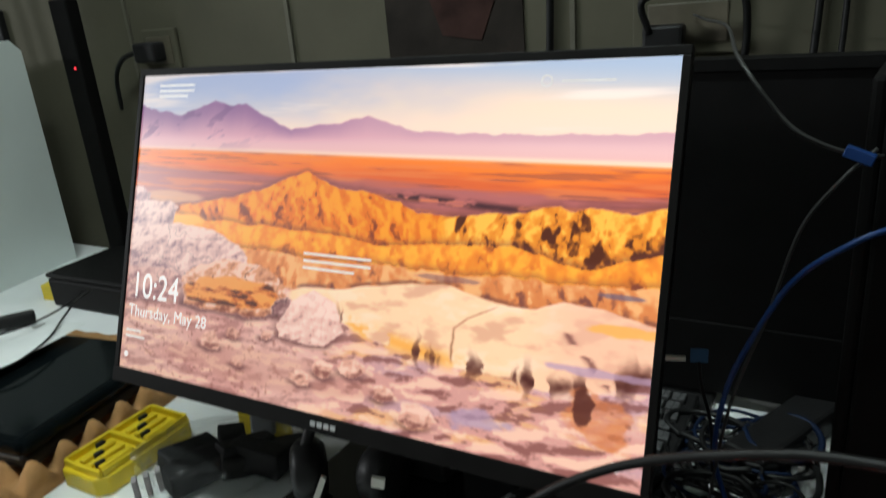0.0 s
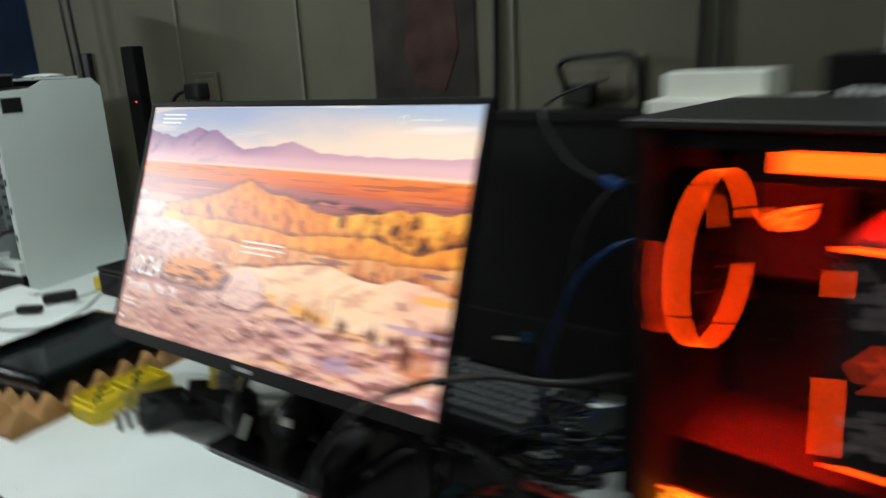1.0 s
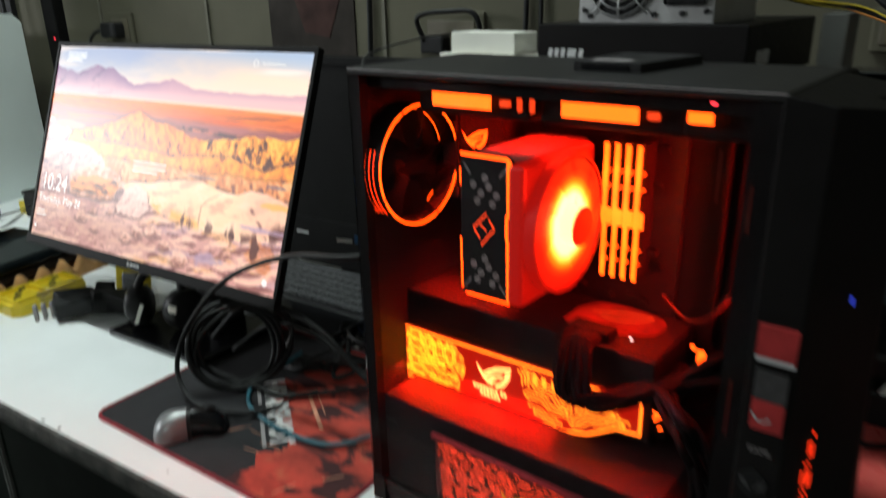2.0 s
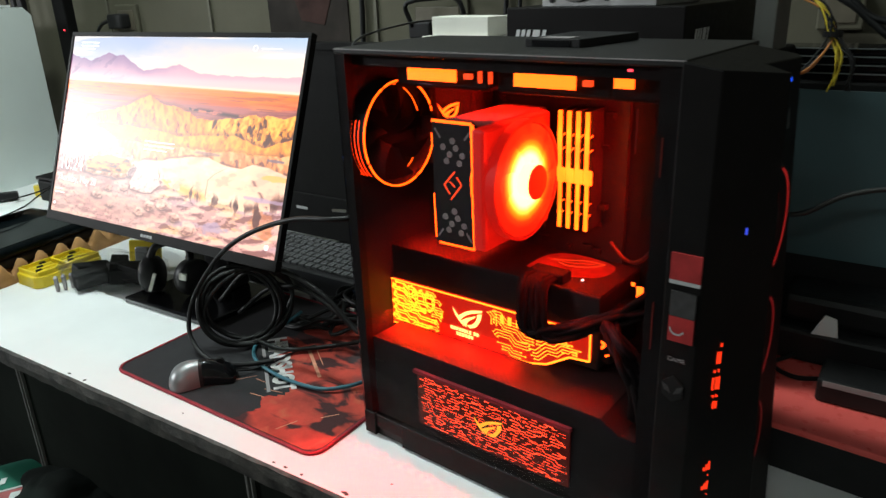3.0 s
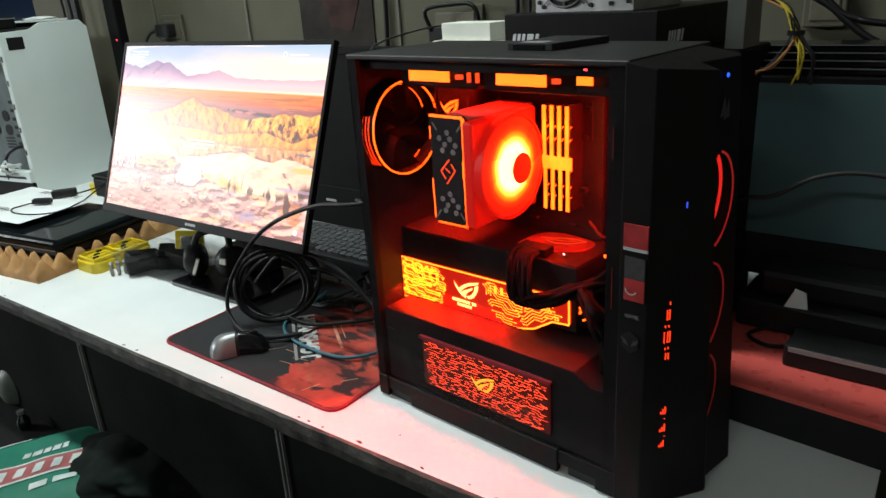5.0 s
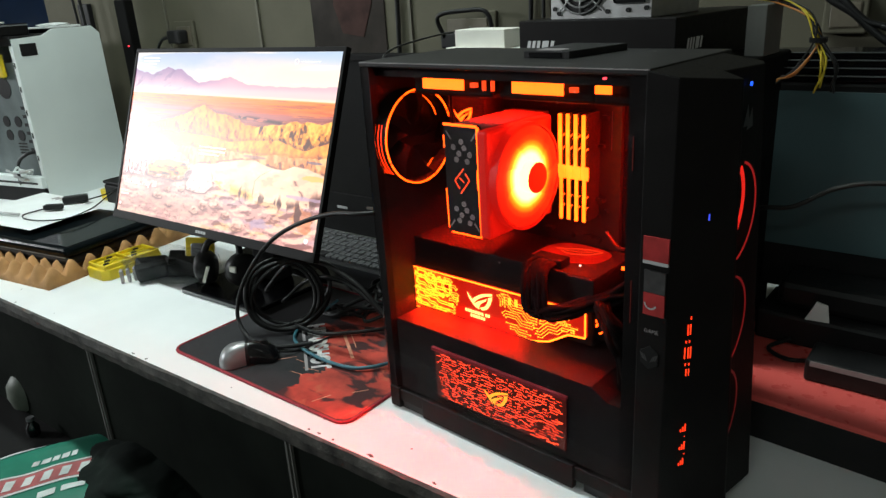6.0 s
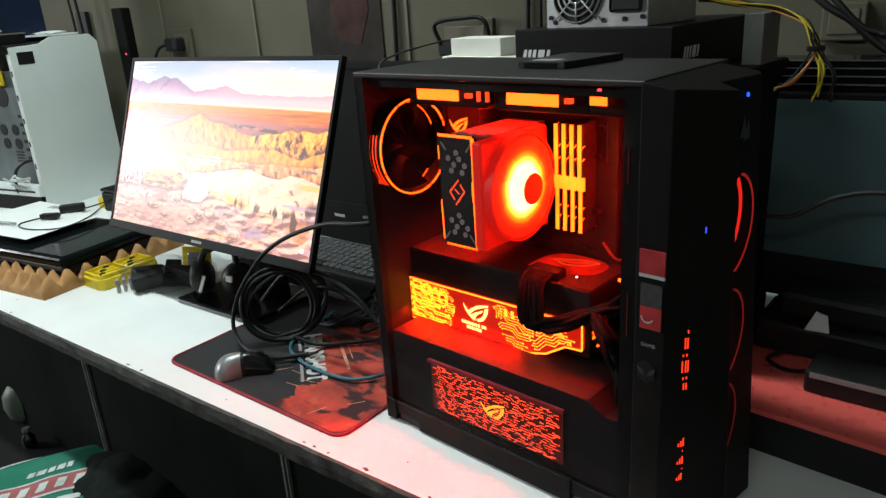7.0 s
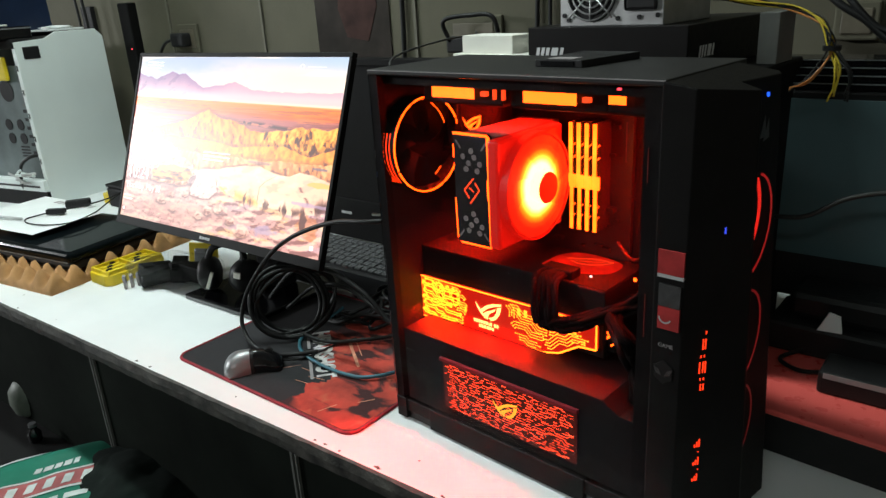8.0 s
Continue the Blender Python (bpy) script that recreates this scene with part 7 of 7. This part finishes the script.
for x in (-0.34, 0.08):
    for y in (-0.16, 0.49):
        part("leg", boxed(x, y, 0, x + 0.03, y + 0.03, 0.38, 0.002), M_STEEL, stl)
sk = thing("green_sack", pose(-0.725, -0.335, 0.405, 0, 0, 70), "green plastic sack with a red band and white print", "sack")
bm = bmesh.new()
nx_, ny_ = 40, 26
def sack_z(a, b_):
    return 0.075 * (max(0, 1 - abs(a) ** 4) * max(0, 1 - abs(b_) ** 3)) ** 0.55 + 0.010 * noise.noise((a * 3, b_ * 3, 1)) * max(0, 1 - abs(a) ** 4) * max(0, 1 - abs(b_) ** 4)
top_ = [[bm.verts.new((0.24 * (2 * i / nx_ - 1), 0.165 * (2 * j / ny_ - 1), 0.004 + sack_z(2 * i / nx_ - 1, 2 * j / ny_ - 1))) for j in range(ny_ + 1)] for i in range(nx_ + 1)]
for i in range(nx_):
    for j in range(ny_):
        bm.faces.new((top_[i][j], top_[i + 1][j], top_[i + 1][j + 1], top_[i][j + 1]))
rim_ = [top_[i][0] for i in range(nx_ + 1)] + [top_[nx_][j] for j in range(1, ny_ + 1)] + [top_[i][ny_] for i in range(nx_ - 1, -1, -1)] + [top_[0][j] for j in range(ny_ - 1, 0, -1)]
low_ = [bm.verts.new((v.co.x, v.co.y, 0)) for v in rim_]
for i in range(len(rim_)):
    bm.faces.new((rim_[i], low_[i], low_[(i + 1) % len(rim_)], rim_[(i + 1) % len(rim_)]))
bm.faces.new(low_)
bmesh.ops.recalc_face_normals(bm, faces=bm.faces[:])
part("bag", bm, M_GREEN, sk, smooth=True)
def printed(name, x0, x1, y0, y1, material, lift=0.0012, skew=0.0):
    bm = bmesh.new()
    n1_, n2_ = max(2, int((x1 - x0) / 0.012)), max(2, int((y1 - y0) / 0.012))
    g2 = [[None] * (n2_ + 1) for _ in range(n1_ + 1)]
    for i in range(n1_ + 1):
        for j in range(n2_ + 1):
            x, y = x0 + (x1 - x0) * i / n1_, y0 + (y1 - y0) * j / n2_
            x += skew * (y - y0)
            g2[i][j] = bm.verts.new((x, y, 0.004 + lift + sack_z(x / 0.24, y / 0.165)))
    for i in range(n1_):
        for j in range(n2_):
            bm.faces.new((g2[i][j], g2[i + 1][j], g2[i + 1][j + 1], g2[i][j + 1]))
    part(name, bm, material, sk, smooth=True)
M_SREd = mat("sack_red", (0.38, 0.10, 0.10), 0.6, var=0.2, scale=30)
M_SWH = mat("sack_white", (0.55, 0.60, 0.58), 0.6, var=0.2, scale=30)
printed("red_band", -0.06, 0.14, -0.046, 0.000, M_SREd, 0.0014)
for k in range(6):
    printed("white_block", -0.050 + 0.032 * k, -0.050 + 0.032 * k + 0.016, -0.038, -0.010, M_SWH, 0.0026, 0.3)
printed("band_edge", -0.07, 0.145, 0.001, 0.006, M_SWH, 0.0016)
printed("band_edge", -0.07, 0.145, -0.053, -0.047, M_SWH, 0.0016)
printed("white_border", -0.19, 0.06, 0.112, 0.150, M_SWH, 0.0016)
for x, L_ in ((0.030, 0.012), (0.046, 0.016), (0.066, 0.012), (0.082, 0.014), (0.100, 0.010)):
    printed("white_line", x, x + L_, 0.026, 0.042, M_SWH, 0.0016, 0.3)
for x, L_ in ((0.04, 0.03), (0.08, 0.04)):
    printed("white_line", x, x + L_, -0.085, -0.070, M_SWH, 0.0016, 0.2)
# Jar made up for a murky pale patch under the bench.
rb = thing("pale_patch_jar", pose(-1.14, -0.175, 0.405, 0, 0, 0), "round jar made up for a murky pale patch", "jar")
part("body", lathe(bmesh.new(), "z", (0, 0, 0), [(0, 0), (0.026, 0), (0.040, 0.012), (0.047, 0.040), (0.044, 0.068), (0.030, 0.088), (0.020, 0.094), (0, 0.095)], 28), mat("jar_dull", (0.14, 0.16, 0.13), 0.5, var=0.2), rb, smooth=True)

# Dark lump added where the sack's right part falls into shade.
bg = thing("sack_shade_lump", pose(-0.585, -0.14, 0.405, 0, 0, 30), "dark green lump added over the sack's shaded right part", "bag")
bm = bmesh.new()
bmesh.ops.create_icosphere(bm, subdivisions=5, radius=1.0)
for v in bm.verts:
    q = v.co.copy()
    d = 1 + 0.16 * noise.noise(q * 2.2) + 0.06 * noise.noise(q * 6) + 0.02 * noise.noise(q * 15)
    v.co = Vector((q.x * 0.15 * d, q.y * 0.12 * d, max(0.0, 0.045 + q.z * 0.055 * d)))
part("cloth", bm, mat("dark_green_cloth", (0.006, 0.010, 0.008), 0.85, var=0.4, scale=14, bump=0.4, spec=0.1), bg, smooth=True)
# Shiny bottle made up to give a small gleam here.
gb2 = thing("gleam_bottle", pose(-1.0, -0.22, 0.405), "small shiny bottle made up for a gleam", "bottle")
part("flask", lathe(bmesh.new(), "z", (0, 0, 0), [(0, 0), (0.012, 0), (0.014, 0.003), (0.014, 0.022), (0.007, 0.032), (0.007, 0.038), (0, 0.038)], 24), M_BLACKGLOSS, gb2, smooth=True)
part("cap", disc(bmesh.new(), "z", (0, 0, 0), 0.0085, 0.038, 0.046, 20), M_SILVER, gb2, "silver cap")

# ---- clutter round the white tower ----
for x, r_ in ((-1.985, 0.0045), (-1.93, 0.0055)):
    th = thing("wall_cable", pose(x, 0.46, 1.0), "black cable hanging down the wall behind the white tower", "cable")
    part("cable", tube(bmesh.new(), [(0, 0, 0), (0.010, 0.004, 0.25), (-0.004, 0.002, 0.50), (0.012, 0.0, 0.80)], r_, 7, 8), M_RUBBER, th, smooth=True)
wa = thing("white_plug", pose(-1.845, 0.105, Z0 + 0.5376, 0, 0, 40), "small white plug lying on the flat black device", "plug")
part("shell", boxed(-0.03, -0.018, 0, 0.03, 0.018, 0.022, 0.006), M_CARD, wa)
part("lead", tube(bmesh.new(), [(0.028, 0, 0.010), (0.06, 0.01, 0.006), (0.08, 0.03, 0.004), (0.06, 0.06, 0.004)], 0.0028, 7, 6), M_CARD, wa, smooth=True)
wf = thing("clear_wrap", pose(-1.80, 0.30, Z0 + 0.5228, 0, 0, 107), "crumpled pale plastic wrap lying on the white tower", "wrap")
bm = bmesh.new()
bmesh.ops.create_icosphere(bm, subdivisions=4, radius=1.0)
for v in bm.verts:
    q = v.co.copy()
    d = 1 + 0.30 * noise.noise(q * 3.0) + 0.14 * noise.noise(q * 8)
    v.co = Vector((0.06 + q.x * 0.050 * d, 0.05 + q.y * 0.024 * d, max(0.0, 0.003 + q.z * 0.006 * d)))
part("film", bm, M_PAPER, wf, smooth=True)
